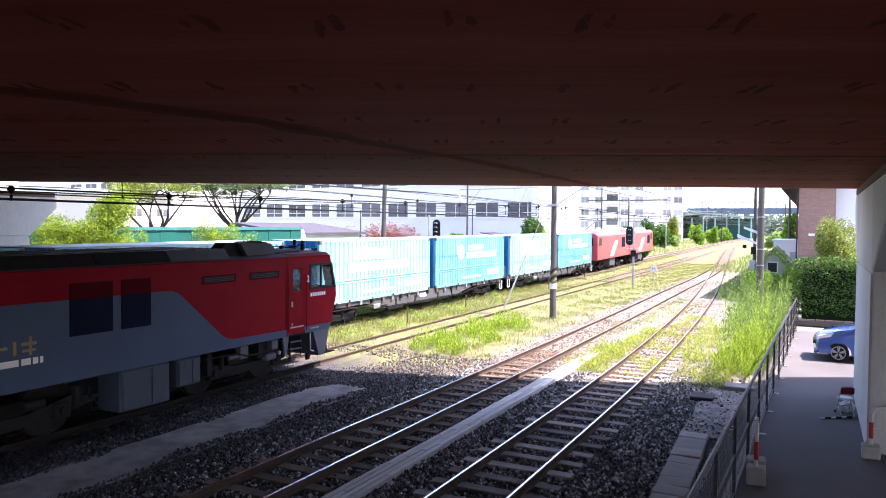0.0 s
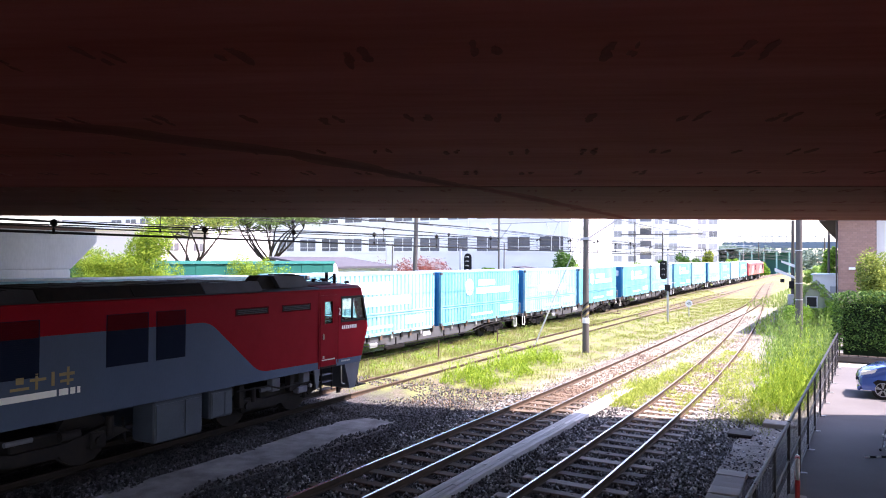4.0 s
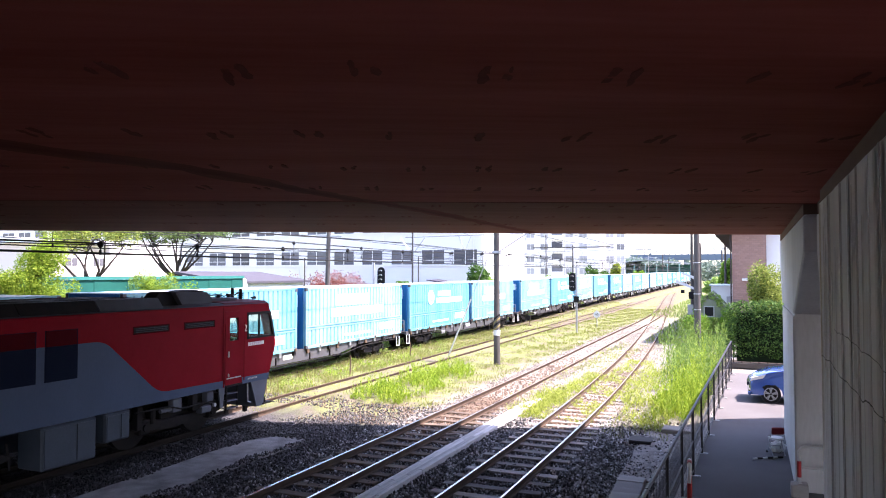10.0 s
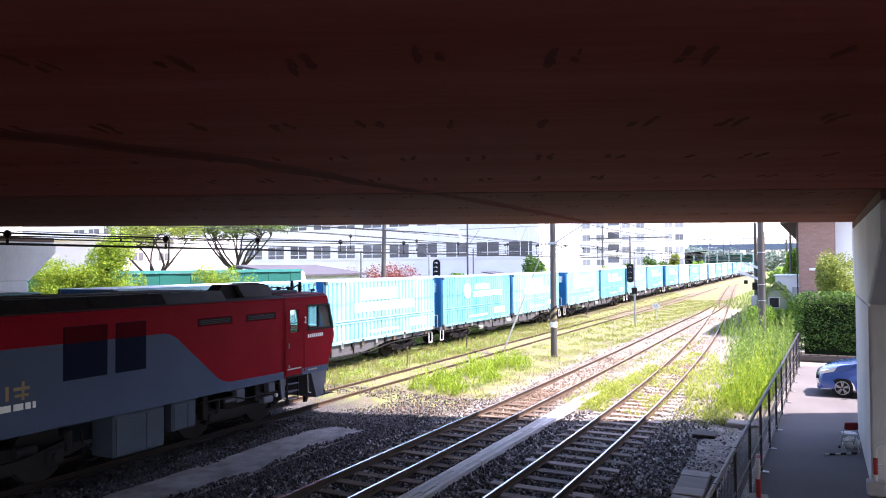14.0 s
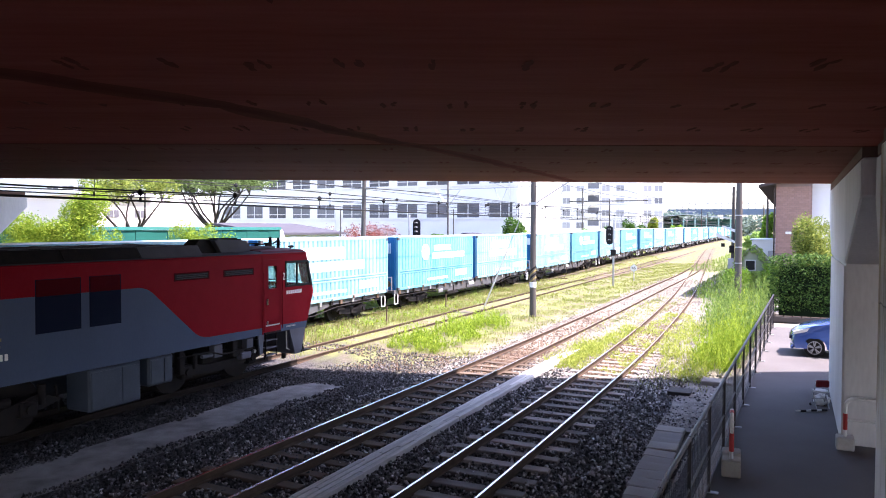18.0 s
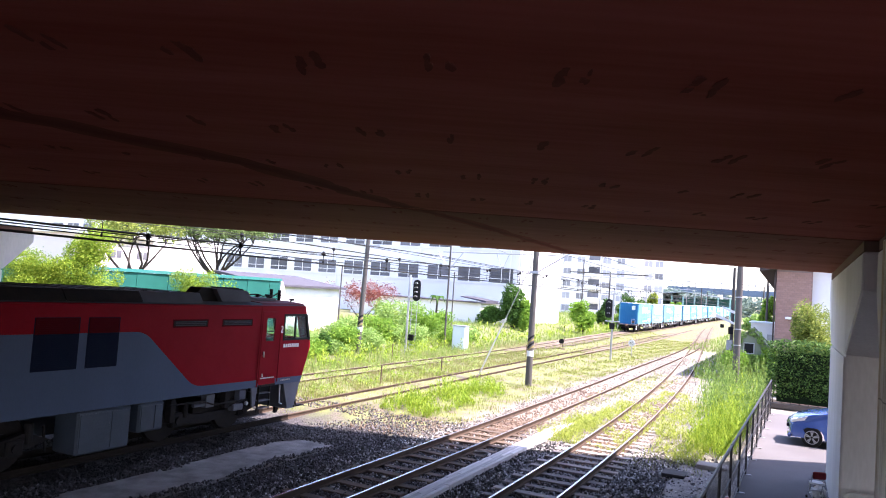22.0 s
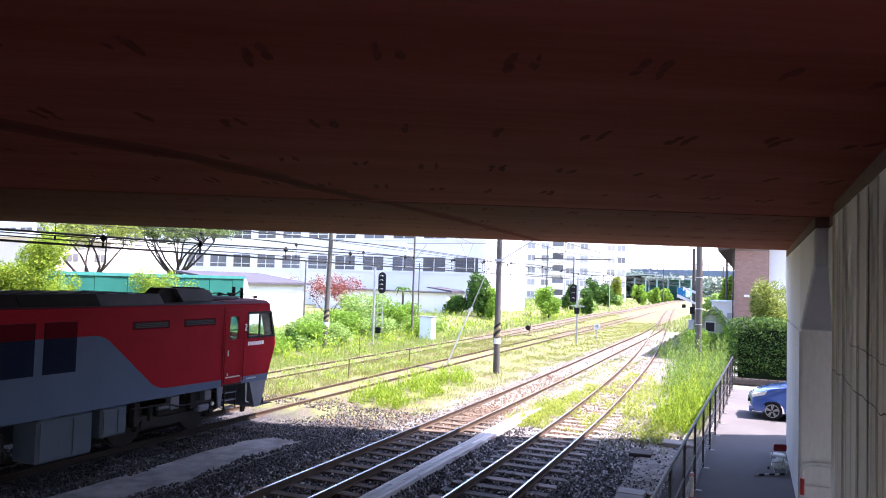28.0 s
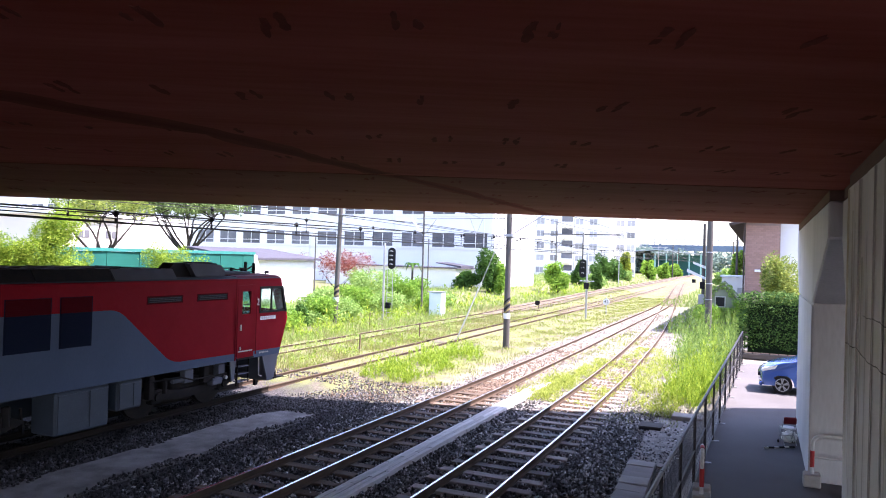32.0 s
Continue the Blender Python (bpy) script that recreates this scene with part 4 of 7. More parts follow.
    part("cab_desk", cbox(-1.0, 1.0, 17.0, 17.5, 1.3, 2.3, 0.05), DARK, loco)
    part("cab_ceiling", cbox(-1.36, 1.36, 15.46, 17.25, 3.28, 3.33), GREY, loco)
    for x in (-0.7, 0.7):
        seat = part("driver_seat", cbox(x - 0.22, x + 0.22, 16.2, 16.6, 1.8, 1.9, 0.03), BLACK, loco)
        part("seat_back", cbox(x - 0.22, x + 0.22, 16.12, 16.2, 1.9, 2.55, 0.03), BLACK, seat)
    # roof: long cowls in three greys, the dark raised one behind the cab, aerials and horn
    for u0, u1, z1, m in ((4.9, 7.6, 3.59, ROOFGREY), (7.63, 9.6, 3.62, DARK), (9.63, 11.47, 3.62, DARK), (11.5, 13.33, 3.62, COWL)):
        cowl = part("roof_cowl", cprism([(-1.34, 3.375), (1.34, 3.375), (1.16, z1), (-1.16, z1)], "y", u0, u1), m, loco)
        for k in range(3):
            part("cowl_seam", cbox(-1.1, 1.1, u0 + (u1 - u0) * (k + 0.5) / 3 - 0.012, u0 + (u1 - u0) * (k + 0.5) / 3 + 0.012, z1 - 0.01, z1 + 0.012), DARK, cowl)
    raised = part("roof_cowl", cprism([(13.36, 3.62), (13.52, 3.76), (15.0, 3.76), (15.2, 3.58), (15.2, 3.40), (13.36, 3.40), (13.36, 3.60)], "x", 0.66, 1.05), DARK, loco, "raised dark roof cowl with sloping ends")
    part("cowl_end", cprism([(14.1, 3.42), (15.18, 3.42), (15.18, 3.56), (15.0, 3.72), (14.0, 3.765), (13.85, 3.74)], "x", 1.054, 1.2), COWL, raised)
    part("cowl_lid", cbox(0.7, 1.0, 14.15, 14.9, 3.764, 3.785, 0.006), DARK, raised)
    part("roof_walk", cbox(-0.5, 0.9, 15.3, 16.6, 3.45, 3.53, 0.01), COWL, loco)
    part("cab_roof", cprism([(-1.36, 3.37), (-1.28, 3.418), (-0.7, 3.456), (0.7, 3.456), (1.28, 3.418), (1.36, 3.37)], "y", 15.5, 17.36), ROOFRED, loco, "dark red cab roof")
    for u, z in ((16.25, 3.60), (16.7, 3.58), (17.22, 3.76)):
        ins = part("insulator", crod((0.5, u, 3.42), (0.5, u, z), 0.05, seg=10), DARK, loco)
        for k in range(3):
            part("shed", crod((0.5, u, 3.50 + 0.05 * k), (0.5, u, 3.52 + 0.05 * k), 0.085, seg=12), DARK, ins)
    part("roof_lead", tube([(0.5, 15.6, 3.60), (0.5, 16.25, 3.61), (0.5, 16.5, 3.56), (0.5, 16.7, 3.60), (0.5, 16.95, 3.58), (0.5, 17.22, 3.70)], 0.02, 6), DARK, loco)
    horn = part("horn", crod((0.9, 17.28, 3.40), (0.9, 17.28, 3.50), 0.02, seg=8), DARK, loco)
    part("horn_bell", crod((0.9, 17.2, 3.505), (0.9, 17.38, 3.505), 0.02, 0.045, seg=12), DARK, horn)
    part("aerial", crod((0.2, 17.22, 3.42), (0.2, 17.22, 3.78), 0.05, seg=8), BLACK, loco)
    # bogies
    for c in (14.1, 7.8):
        bogie = part("bogie", cbox(-1.0, 1.0, c - 0.5, c + 0.5, 0.45, 0.85, 0.03), DARK, loco)
        for s in (-1, 1):
            part("side_frame", cprism([(c - 1.75, 0.62), (c - 1.4, 0.82), (c - 0.5, 0.62), (c + 0.5, 0.62), (c + 1.4, 0.82), (c + 1.9, 0.62), (c + 1.4, 0.5), (c + 0.4, 0.4), (c - 0.4, 0.4), (c - 1.4, 0.5)], "x", s * 0.98, s * 1.12), DARK, bogie)
            for du in (-1.15, 1.15):
                ab = bmesh.new()
                box(ab, s * 1.0, s * 1.2, c + du - 0.17, c + du + 0.17, 0.40, 0.72, 0.03)
                rod(ab, (s * 1.2, c + du, 0.56), (s * 1.25, c + du, 0.56), 0.09, seg=14)
                part("axle_box", ab, DARK, bogie)
                part("coil_spring", crod((s * 1.1, c + du + 0.3, 0.6), (s * 1.1, c + du + 0.3, 0.98), 0.08, seg=12), DARK, bogie)
            part("sand_pipe", crod((s * 1.1, c + 1.75, 0.9), (s * 1.0, c + 1.9, 0.36), 0.025, seg=6), DARK, bogie)
            part("brake_cylinder", crod((s * 1.16, c + 0.35, 0.78), (s * 1.16, c + 0.75, 0.78), 0.09, seg=14), DARK, bogie)
            part("damper", crod((s * 1.2, c - 0.7, 0.86), (s * 1.2, c - 0.2, 0.86), 0.05, seg=10), GREY, bogie)
        for du in (-1.15, 1.15):
            wheelset(bogie, 0, c + du, 0.56, DARK)
    for s in (-1, 1):
        st = part("footstep", cbox(s * 0.8, s * 1.3, 17.3, 17.75, 0.40, 0.44, 0.006), DARK, loco)
        part("footstep_hanger", crod((s * 1.2, 17.25, 1.1), (s * 1.2, 17.5, 0.44), 0.025, seg=6), DARK, st)
        part("guard_iron", cprism([(17.2, 0.6), (17.45, 0.6), (17.3, 0.16), (17.2, 0.16)], "x", s * 0.62, s * 0.70), DARK, loco)
    cp = part("coupler", cbox(-0.14, 0.14, 16.9, 18.0, 0.72, 0.98, 0.03), DARK, loco)
    part("coupler_knuckle", cbox(-0.2, 0.2, 17.98, 18.3, 0.68, 1.02, 0.06), DARK, cp)
    part("air_hose", crod((0.5, 17.3, 0.9), (0.62, 17.62, 0.5), 0.035, seg=8), BLACK, loco)
    text_mesh("2", 0.27, WHITE, "cab_numeral", loco, Matrix.Translation((1.412, 16.33, 2.68)) @ SIDE)
    return loco


locomotive = build_locomotive()


# ---- the freight train ----
def bogie_for(parent, c):
    b = part("bogie", cbox(-0.9, 0.9, c - 0.3, c + 0.3, 0.42, 0.7, 0.02), DARK, parent)
    for s in (-1, 1):
        part("side_frame", cprism([(c - 1.25, 0.5), (c - 0.9, 0.66), (c - 0.4, 0.5), (c + 0.4, 0.5), (c + 0.9, 0.66), (c + 1.25, 0.5), (c + 0.9, 0.34), (c + 0.3, 0.26), (c - 0.3, 0.26), (c - 0.9, 0.34)], "x", s * 0.86, s * 0.98), DARK, b)
        part("spring", crod((s * 0.96, c, 0.3), (s * 0.96, c, 0.55), 0.1, seg=12), DARK, b)
        for d in (-0.95, 0.95):
            part("axle_cap", crod((s * 0.9, c + d, 0.42), (s * 1.04, c + d, 0.42), 0.1, seg=14), DARK, b)
    for d in (-0.95, 0.95):
        wheelset(b, 0, c + d, 0.42, DARK)


def build_wagon():
    w = empty("container_wagon")
    tagged(w, "grey container flat wagon with dark bogies in a freight train", "freight wagon", "wagons of the freight train")
    for s in (-1, 1):
        part("side_sill", cprism([(0.45, 0.80), (4.6, 0.80), (6.6, 0.52), (13.8, 0.52), (15.8, 0.80), (19.95, 0.80), (19.95, 1.0), (0.45, 1.0)], "x", s * 1.02, s * 1.12), WAGONGREY, w)
        for q, u in enumerate((0.9, 1.7, 2.4, 3.3, 4.2, 5.1, 6.0, 6.8, 7.6, 8.3, 9.2, 10.2, 11.2, 12.1, 12.9, 13.6, 14.7, 15.5, 16.2, 17.1, 18.0, 19.2)):
            br = part("bracket", cbox(s * 1.12, s * 1.21, u - 0.08, u + 0.08, 0.80, 1.05, 0.01), (RUST, GALV, DARK)[q % 3], w)
            if q % 2:
                part("twist_lock", cbox(s * 1.20, s * 1.27, u - 0.05, u + 0.05, 0.98, 1.10, 0.012), (GALV, RUST)[q // 2 % 2], br)
        for u in (7.2, 9.0, 11.4, 13.0):
            part("sill_rib", cbox(s * 1.12, s * 1.16, u - 0.03, u + 0.03, 0.53, 0.82), DARK, w)
        part("brake_pipe", tube([(s * 1.18, 0.8, 0.72), (s * 1.18, 4.5, 0.70), (s * 1.18, 6.2, 0.48), (s * 1.18, 14.2, 0.48), (s * 1.18, 15.9, 0.70), (s * 1.18, 19.5, 0.72)], 0.024, 6), DARK, w)
        part("brake_gear", cbox(s * 0.9, s * 1.08, 6.6, 8.0, 0.30, 0.50, 0.03), DARK, w)
        part("load_lever", cbox(s * 1.13, s * 1.2, 5.2, 5.75, 0.52, 0.72, 0.02), GALV, w)
        part("truss_rod", rod(crod((s * 1.14, 1.4, 0.92), (s * 1.14, 4.8, 0.62), 0.022, seg=6), (s * 1.14, 4.8, 0.62), (s * 1.14, 6.4, 0.6), 0.022, seg=6), DARK, w)
        part("truss_rod", crod((s * 1.14, 15.6, 0.62), (s * 1.14, 19.0, 0.92), 0.022, seg=6), DARK, w)
        for u in (0.62, 19.78):
            part("step_stirrup", rod(rod(crod((s * 1.14, u - 0.16, 0.34), (s * 1.14, u - 0.16, 0.82), 0.024, seg=6), (s * 1.14, u + 0.16, 0.34), (s * 1.14, u + 0.16, 0.82), 0.024, seg=6), (s * 1.14, u - 0.16, 0.34), (s * 1.14, u + 0.16, 0.34), 0.024, seg=6), WHITE, w, "white foot stirrup")
        part("data_panel", cbox(s * 1.12, s * 1.126, 9.5, 10.2, 0.68, 0.86), WHITE, w)
    part("deck", cbox(-1.0, 1.0, 0.45, 19.95, 0.86, 0.985), WAGONGREY, w)
    part("centre_sill", cbox(-0.2, 0.2, 0.2, 20.2, 0.55, 0.85), DARK, w)
    part("air_tank", crod((-0.6, 8.0, 0.62), (-0.6, 9.6, 0.62), 0.18, seg=14), DARK, w)
    part("brake_box", cbox(0.2, 0.9, 11.0, 11.9, 0.45, 0.84, 0.02), DARK, w)
    for u in (0.1, 20.3):
        part("coupler", cbox(-0.12, 0.12, u - 0.22, u + 0.22, 0.72, 0.95, 0.03), RUST, w)
    rail = part("end_rail", rod(rod(crod((0.95, 0.5, 1.0), (0.95, 0.5, 1.62), 0.025, seg=8), (0.55, 0.5, 1.0), (0.55, 0.5, 1.62), 0.025, seg=8), (0.55, 0.5, 1.62), (0.95, 0.5, 1.62), 0.025, seg=8), GALV, w)
    part("brake_wheel", crod((0.75, 0.44, 1.3), (0.75, 0.48, 1.3), 0.16, seg=16), RUST, rail)
    for c in (3.1, 17.3):
        bogie_for(w, c)
    return w


PALE = mat("container_panel_white", (0.74, 0.80, 0.82), 0.5, other=(0.55, 0.68, 0.72), scale=2, fine=30, bump=0.02)


def build_container(emblem):
    c = empty("container")
    tagged(c, "light blue corrugated cargo container with white lettering panels" if emblem else "light blue corrugated cargo container with a broad white panel", "container", "containers on the train")
    L, H, W = 9.1, 2.62, 1.2
    skin = CYAN if emblem else CYAN_FADED
    for s in (-1, 1):
        bm = bmesh.new()
        prof = []
        u, k = 0.12, 0
        while u < L - 0.12:
            prof += [(u, 0.0), (u + 0.035, 0.0), (u + 0.07, 0.05), (u + 0.27, 0.05)]
            u += 0.305
        prof = [(a, d) for a, d in prof if a < L - 0.12] + [(L - 0.12, 0.0)]
        for z0, z1 in ((0.14, 0.78), (0.98, H - 0.1)):
            lo = [bm.verts.new((s * (W - 0.05 + d), a, z0)) for a, d in prof]
            hi = [bm.verts.new((s * (W - 0.05 + d), a, z1)) for a, d in prof]
            for i in range(len(prof) - 1):
                bm.faces.new((lo[i], lo[i + 1], hi[i + 1], hi[i]))
        box(bm, s * (W - 0.10), s * (W - 0.06), 0.05, L - 0.05, 0.05, H - 0.05)
        bmesh.ops.recalc_face_normals(bm, faces=bm.faces)
        part("side_wall", bm, skin, c)
        for z0, z1 in ((0.79, 0.86), (0.90, 0.97)):
            part("waist_rail", cbox(s * (W - 0.04), s * (W + 0.015), 0.12, L - 0.12, z0, z1, 0.008), skin, c)
        part("bottom_rail", cbox(s * (W - 0.1), s * (W + 0.01), 0.1, L - 0.1, 0.0, 0.13, 0.01), skin, c)
        part("top_rail", cbox(s * (W - 0.1), s * (W + 0.01), 0.1, L - 0.1, H - 0.1, H, 0.01), skin, c)
        for u in (0.0, L - 0.14):
            post = part("corner_post", cbox(s * (W - 0.14), s * (W + 0.012), u, u + 0.14, 0.0, H, 0.012), skin, c)
            inner = 0.145 if u < 1 else L - 0.175
            part("post_seam", cbox(s * (W - 0.05), s * (W + 0.006), inner, inner + 0.03, 0.1, H - 0.08), DEEPBLUE, post)
            for z in (0.05, H - 0.12):
                part("corner_casting", cbox(s * (W - 0.1), s * (W + 0.022), u - 0.004, u + 0.144, z - 0.05, z + 0.1, 0.012), WAGONGREY, post)
        if emblem:
            bm = bmesh.new()
            bmesh.ops.create_cone(bm, cap_ends=True, segments=24, radius1=0.42, radius2=0.42, depth=0.05, matrix=Matrix.Translation((s * (W + 0.0), 2.9, 1.8)) @ Matrix.Rotation(radians(90), 4, "Y"))
            em = part("round_emblem", bm, PALE, c, "round white emblem")
            bm = bmesh.new()
            for a in (-0.17, 0.0, 0.17):
                for z in (1.62, 1.80, 1.98):
                    box(bm, s * (W + 0.026), s * (W + 0.031), 2.9 + a - 0.05, 2.9 + a + 0.05, z - 0.055, z + 0.055)
            part("emblem_marks", bm, skin, em)
            part("white_panel", cbox(s * (W - 0.03), s * (W + 0.012), 3.9, 5.9, 1.85, 2.15), PALE, c)
            part("white_panel", cbox(s * (W - 0.03), s * (W + 0.012), 3.7, 7.8, 1.42, 1.74), PALE, c)
        else:
            part("white_panel", cbox(s * (W - 0.03), s * (W + 0.012), 2.4, 5.4, 1.75, 2.25), PALE, c)
            part("white_panel", cbox(s * (W - 0.03), s * (W + 0.012), 2.0, 7.0, 1.25, 1.65), PALE, c)
        part("data_panel", cbox(s * (W - 0.03), s * (W + 0.013), 6.6, 8.2, 0.35, 0.7), PALE, c)
        part("data_panel", cbox(s * (W - 0.03), s * (W + 0.013), 3.2, 5.6, 0.3, 0.42), PALE, c)
    part("roof", cbox(-W + 0.1, W - 0.1, 0.05, L - 0.05, H - 0.06, H - 0.005), PALE, c)
    part("floor", cbox(-W + 0.1, W - 0.1, 0.05, L - 0.05, 0.0, 0.08), DARK, c)
    for u0, u1, sg in ((0.0, 0.06, -1), (L - 0.06, L, 1)):
        e = part("end_wall", cbox(-W + 0.14, W - 0.14, u0, u1, 0.0, H - 0.02, 0.01), DEEPBLUE, c, "deep blue door end")
        face = u0 if sg < 0 else u1
        for x in (-0.75, -0.25, 0.25, 0.75):
            part("lock_bar", crod((x, face + sg * 0.03, 0.15), (x, face + sg * 0.03, H - 0.15), 0.02, seg=6), DEEPBLUE, e)
        for x in (-0.98, -0.5, 0.0, 0.5, 0.98):
            part("end_rib", cbox(x - 0.04, x + 0.04, face, face + sg * 0.035, 0.12, H - 0.12), DEEPBLUE, e)
        part("door_label", cbox(0.35, 0.8, face + sg * 0.036, face + sg * 0.042, 1.8, 2.3), PALE, e, "white paper label")
    return c


wagon, container, container_b = build_wagon(), build_container(True), build_container(False)
TRAIN = []
for k in range(20):
    w = wagon if k == 0 else copy_thing(wagon, Matrix())
    TRAIN.append((w, -20.4 * (k + 1), 0.0))
    for j in ((0.70, 10.45) if k % 2 == 0 else (1.25, 11.0)):
        src = container if (k // 2 + (j > 5)) % 2 else container_b
        used = any(ob == src for ob, _, _ in TRAIN)
        c = copy_thing(src, Matrix()) if used else src
        TRAIN.append((c, -20.4 * (k + 1) + j, 0.988))


LOCORED = mat("loco_bright_red", (0.50, 0.075, 0.09), 0.3, spec=0.7, other=(0.42, 0.05, 0.06), scale=1.5, fine=25, bump=0.02)


def build_train_locomotive():
    lo = empty("train_locomotive")
    tagged(lo, "red two-section electric locomotive pulling the container train", "locomotive")
    for u0, u1 in ((0.45, 12.35), (12.65, 24.55)):
        bm = cprism([(-1.4, 1.1), (1.4, 1.1), (1.4, 3.3), (1.15, 3.5), (-1.15, 3.5), (-1.4, 3.3)], "y", u0, u1)
        bmesh.ops.bevel(bm, geom=[e for e in bm.edges], offset=0.06, segments=1, affect="EDGES")
        b = part("body", bm, LOCORED, lo)
        for s in (-1, 1):
            part("white_flash", cprism([(u0 + 4.4, 1.3), (u0 + 5.6, 1.3), (u0 + 7.4, 2.7), (u0 + 6.2, 2.7)], "x", s * 1.4, s * 1.408), PALE, b)
            part("grille", cbox(s * 1.4, s * 1.408, u0 + 8.8, u0 + 10.2, 2.0, 3.0), GRILLE, b)
            part("cab_window", cbox(s * 1.4, s * 1.408, u0 + (0.4 if u0 < 5 else 10.6), u0 + (1.3 if u0 < 5 else 11.5), 2.4, 3.1), DARKGLASS, b)
        part("roof_cowl", cprism([(-1.0, 3.49), (1.0, 3.49), (0.85, 3.75), (-0.85, 3.75)], "y", u0 + 2, u1 - 2), PALE, b)
        for c in (u0 + 2.6, u0 + 9.2):
            bogie_for(lo, c)
        part("equipment_box", cbox(-1.2, 1.2, u0 + 5, u0 + 7, 0.35, 1.05, 0.03), WAGONGREY, lo)
    part("rear_window", cbox(-1.0, 1.0, 0.42, 0.46, 2.4, 3.1), DARKGLASS, lo)
    part("pantograph", rod(rod(crod((-0.5, 3, 3.75), (0, 4.5, 4.5), 0.03, seg=6), (0.5, 3, 3.75), (0, 4.5, 4.5), 0.03, seg=6), (-0.8, 4.5, 4.6), (0.8, 4.5, 4.6), 0.03, seg=6), DARK, lo)
    return lo


far_loco = build_train_locomotive()
TRAIN.append((far_loco, 0.0, 0.0))


def motions():
    for ob, offset, z in TRAIN:
        rows = []
        for t in range(33):
            u = 62.3 + 19.74 * t + max(0, t - 20.0) + offset
            mid = u + 5.0
            rows.append((t, pose(track_t(u), u, z + grade(u), math.degrees(math.atan((grade(mid + 5) - grade(mid - 5)) / 10)), 0, math.degrees(math.atan((track_t(mid - 5) - track_t(mid + 5)) / 10)))))
        walk(ob, rows)


# ---- plants ----
def leaves(name, centres, radii, count, size, material, parent=None, seed=1, flat=0.0):
    """Small pointed leaves spread over lumps, denser near their skins."""
    rng = np.random.default_rng(seed)
    centres, radii = np.array(centres, float), np.array(radii, float)
    if radii.ndim == 1:
        radii = np.repeat(radii[:, None], 3, 1)
    vol = radii.prod(1) ** (2 / 3)
    which = rng.choice(len(centres), count, p=vol / vol.sum())
    d = rng.normal(size=(count, 3))
    d /= np.linalg.norm(d, axis=1)[:, None]
    r = rng.uniform(0.25, 1.0, count) ** 0.45
    r *= 1 + 0.22 * np.sin(d[:, 0] * 7 + which) * np.cos(d[:, 1] * 6 + which * 2)
    p = centres[which] + d * r[:, None] * radii[which]
    a = rng.normal(size=(count, 3))
    a[:, 2] *= 0.6
    a /= np.linalg.norm(a, axis=1)[:, None]
    b = np.cross(a, rng.normal(size=(count, 3)))
    b /= np.linalg.norm(b, axis=1)[:, None]
    s = size * rng.uniform(0.6, 1.3, count)[:, None]
    v = np.stack((p - a * s, p + b * s * 0.45, p + a * s, p - b * s * 0.45), 1).reshape(-1, 3)
    f = np.arange(count * 4).reshape(-1, 4)
    return from_lists(name, v.tolist(), f.tolist(), material, parent)


def bent(bm, a, b, r0, r1, rnd, seg):
    """A limb that wanders a little on its way."""
    ln = (b - a).length
    bow = Vector((rnd.uniform(-1, 1), rnd.uniform(-1, 1), rnd.uniform(-0.7, 0.3))) * ln * 0.13
    last = a
    for k in range(1, 5):
        f = k / 4
        p = a.lerp(b, f) + bow * math.sin(math.pi * f) + (Vector((rnd.uniform(-1, 1), rnd.uniform(-1, 1), 0)) * ln * 0.03 if k < 4 else Vector())
        rod(bm, last, p, r0 + (r1 - r0) * (f - 0.25), r0 + (r1 - r0) * f, seg)
        last = p


def limbs(parent, base, height, spread, seed, r=0.12, count=6, fork=0.35):
    rnd = random.Random(seed)
    bm = bmesh.new()
    top = Vector(base) + Vector((0, 0, height * fork))
    rod(bm, base, top, r, r * 0.75, 8)
    tips = []
    for k in range(count):
        a = math.tau * k / count + rnd.uniform(-0.4, 0.4)
        e = top + Vector((math.cos(a) * spread * rnd.uniform(0.4, 0.7), math.sin(a) * spread * rnd.uniform(0.4, 0.7), height * rnd.uniform(0.28, 0.42)))
        bent(bm, top - Vector((0, 0, 0.05)), e, r * 0.5, r * 0.24, rnd, 6)
        for j in range(3):
            e2 = e + Vector((rnd.uniform(-1, 1) * spread * 0.5, rnd.uniform(-1, 1) * spread * 0.5, height * rnd.uniform(0.08, 0.3)))
            bent(bm, e, e2, r * 0.24, r * 0.08, rnd, 5)
            tips.append(e2)
    part("trunk", bm, BARK, parent)
    return tips


def bush(name, centre, rad, count, size, material, label, seed, category="bush", group="", stem=True, lumps=9):
    """A clump of lumps on short stems; rad: half sizes."""
    rnd = random.Random(seed)
    ob = empty(name, Matrix.Translation(centre))
    tagged(ob, label, category, group)
    cs, rs = [], []
    for k in range(lumps):
        a, q, up = rnd.uniform(0, math.tau), rnd.uniform(0.1, 0.62), rnd.uniform(0.45, 1.5)
        if lumps > 9:
            q = rnd.uniform(0.35, 0.95) * (1 - 0.55 * (up - 0.3))
            up = rnd.uniform(0.2, 1.75) if k % 3 else up
            q = min(q, 0.95 * math.sqrt(max(0.05, 1 - (up / 1.9) ** 2)))
        cs.append((math.cos(a) * rad[0] * q, math.sin(a) * rad[1] * q, rad[2] * up))
        g = rnd.uniform(0.36, 0.6) * (9 / lumps) ** 0.45
        rs.append((rad[0] * g, rad[1] * g, rad[2] * g))
    if stem:
        for k in range(5):
            part("stem", crod((rnd.uniform(-0.1, 0.1) * rad[0], rnd.uniform(-0.1, 0.1) * rad[1], -0.1), cs[k], 0.02 + 0.02 * rad[2], 0.01, 5), BARK, ob)
    leaves("crown", cs, rs, count, size, material, ob, seed)
    return ob


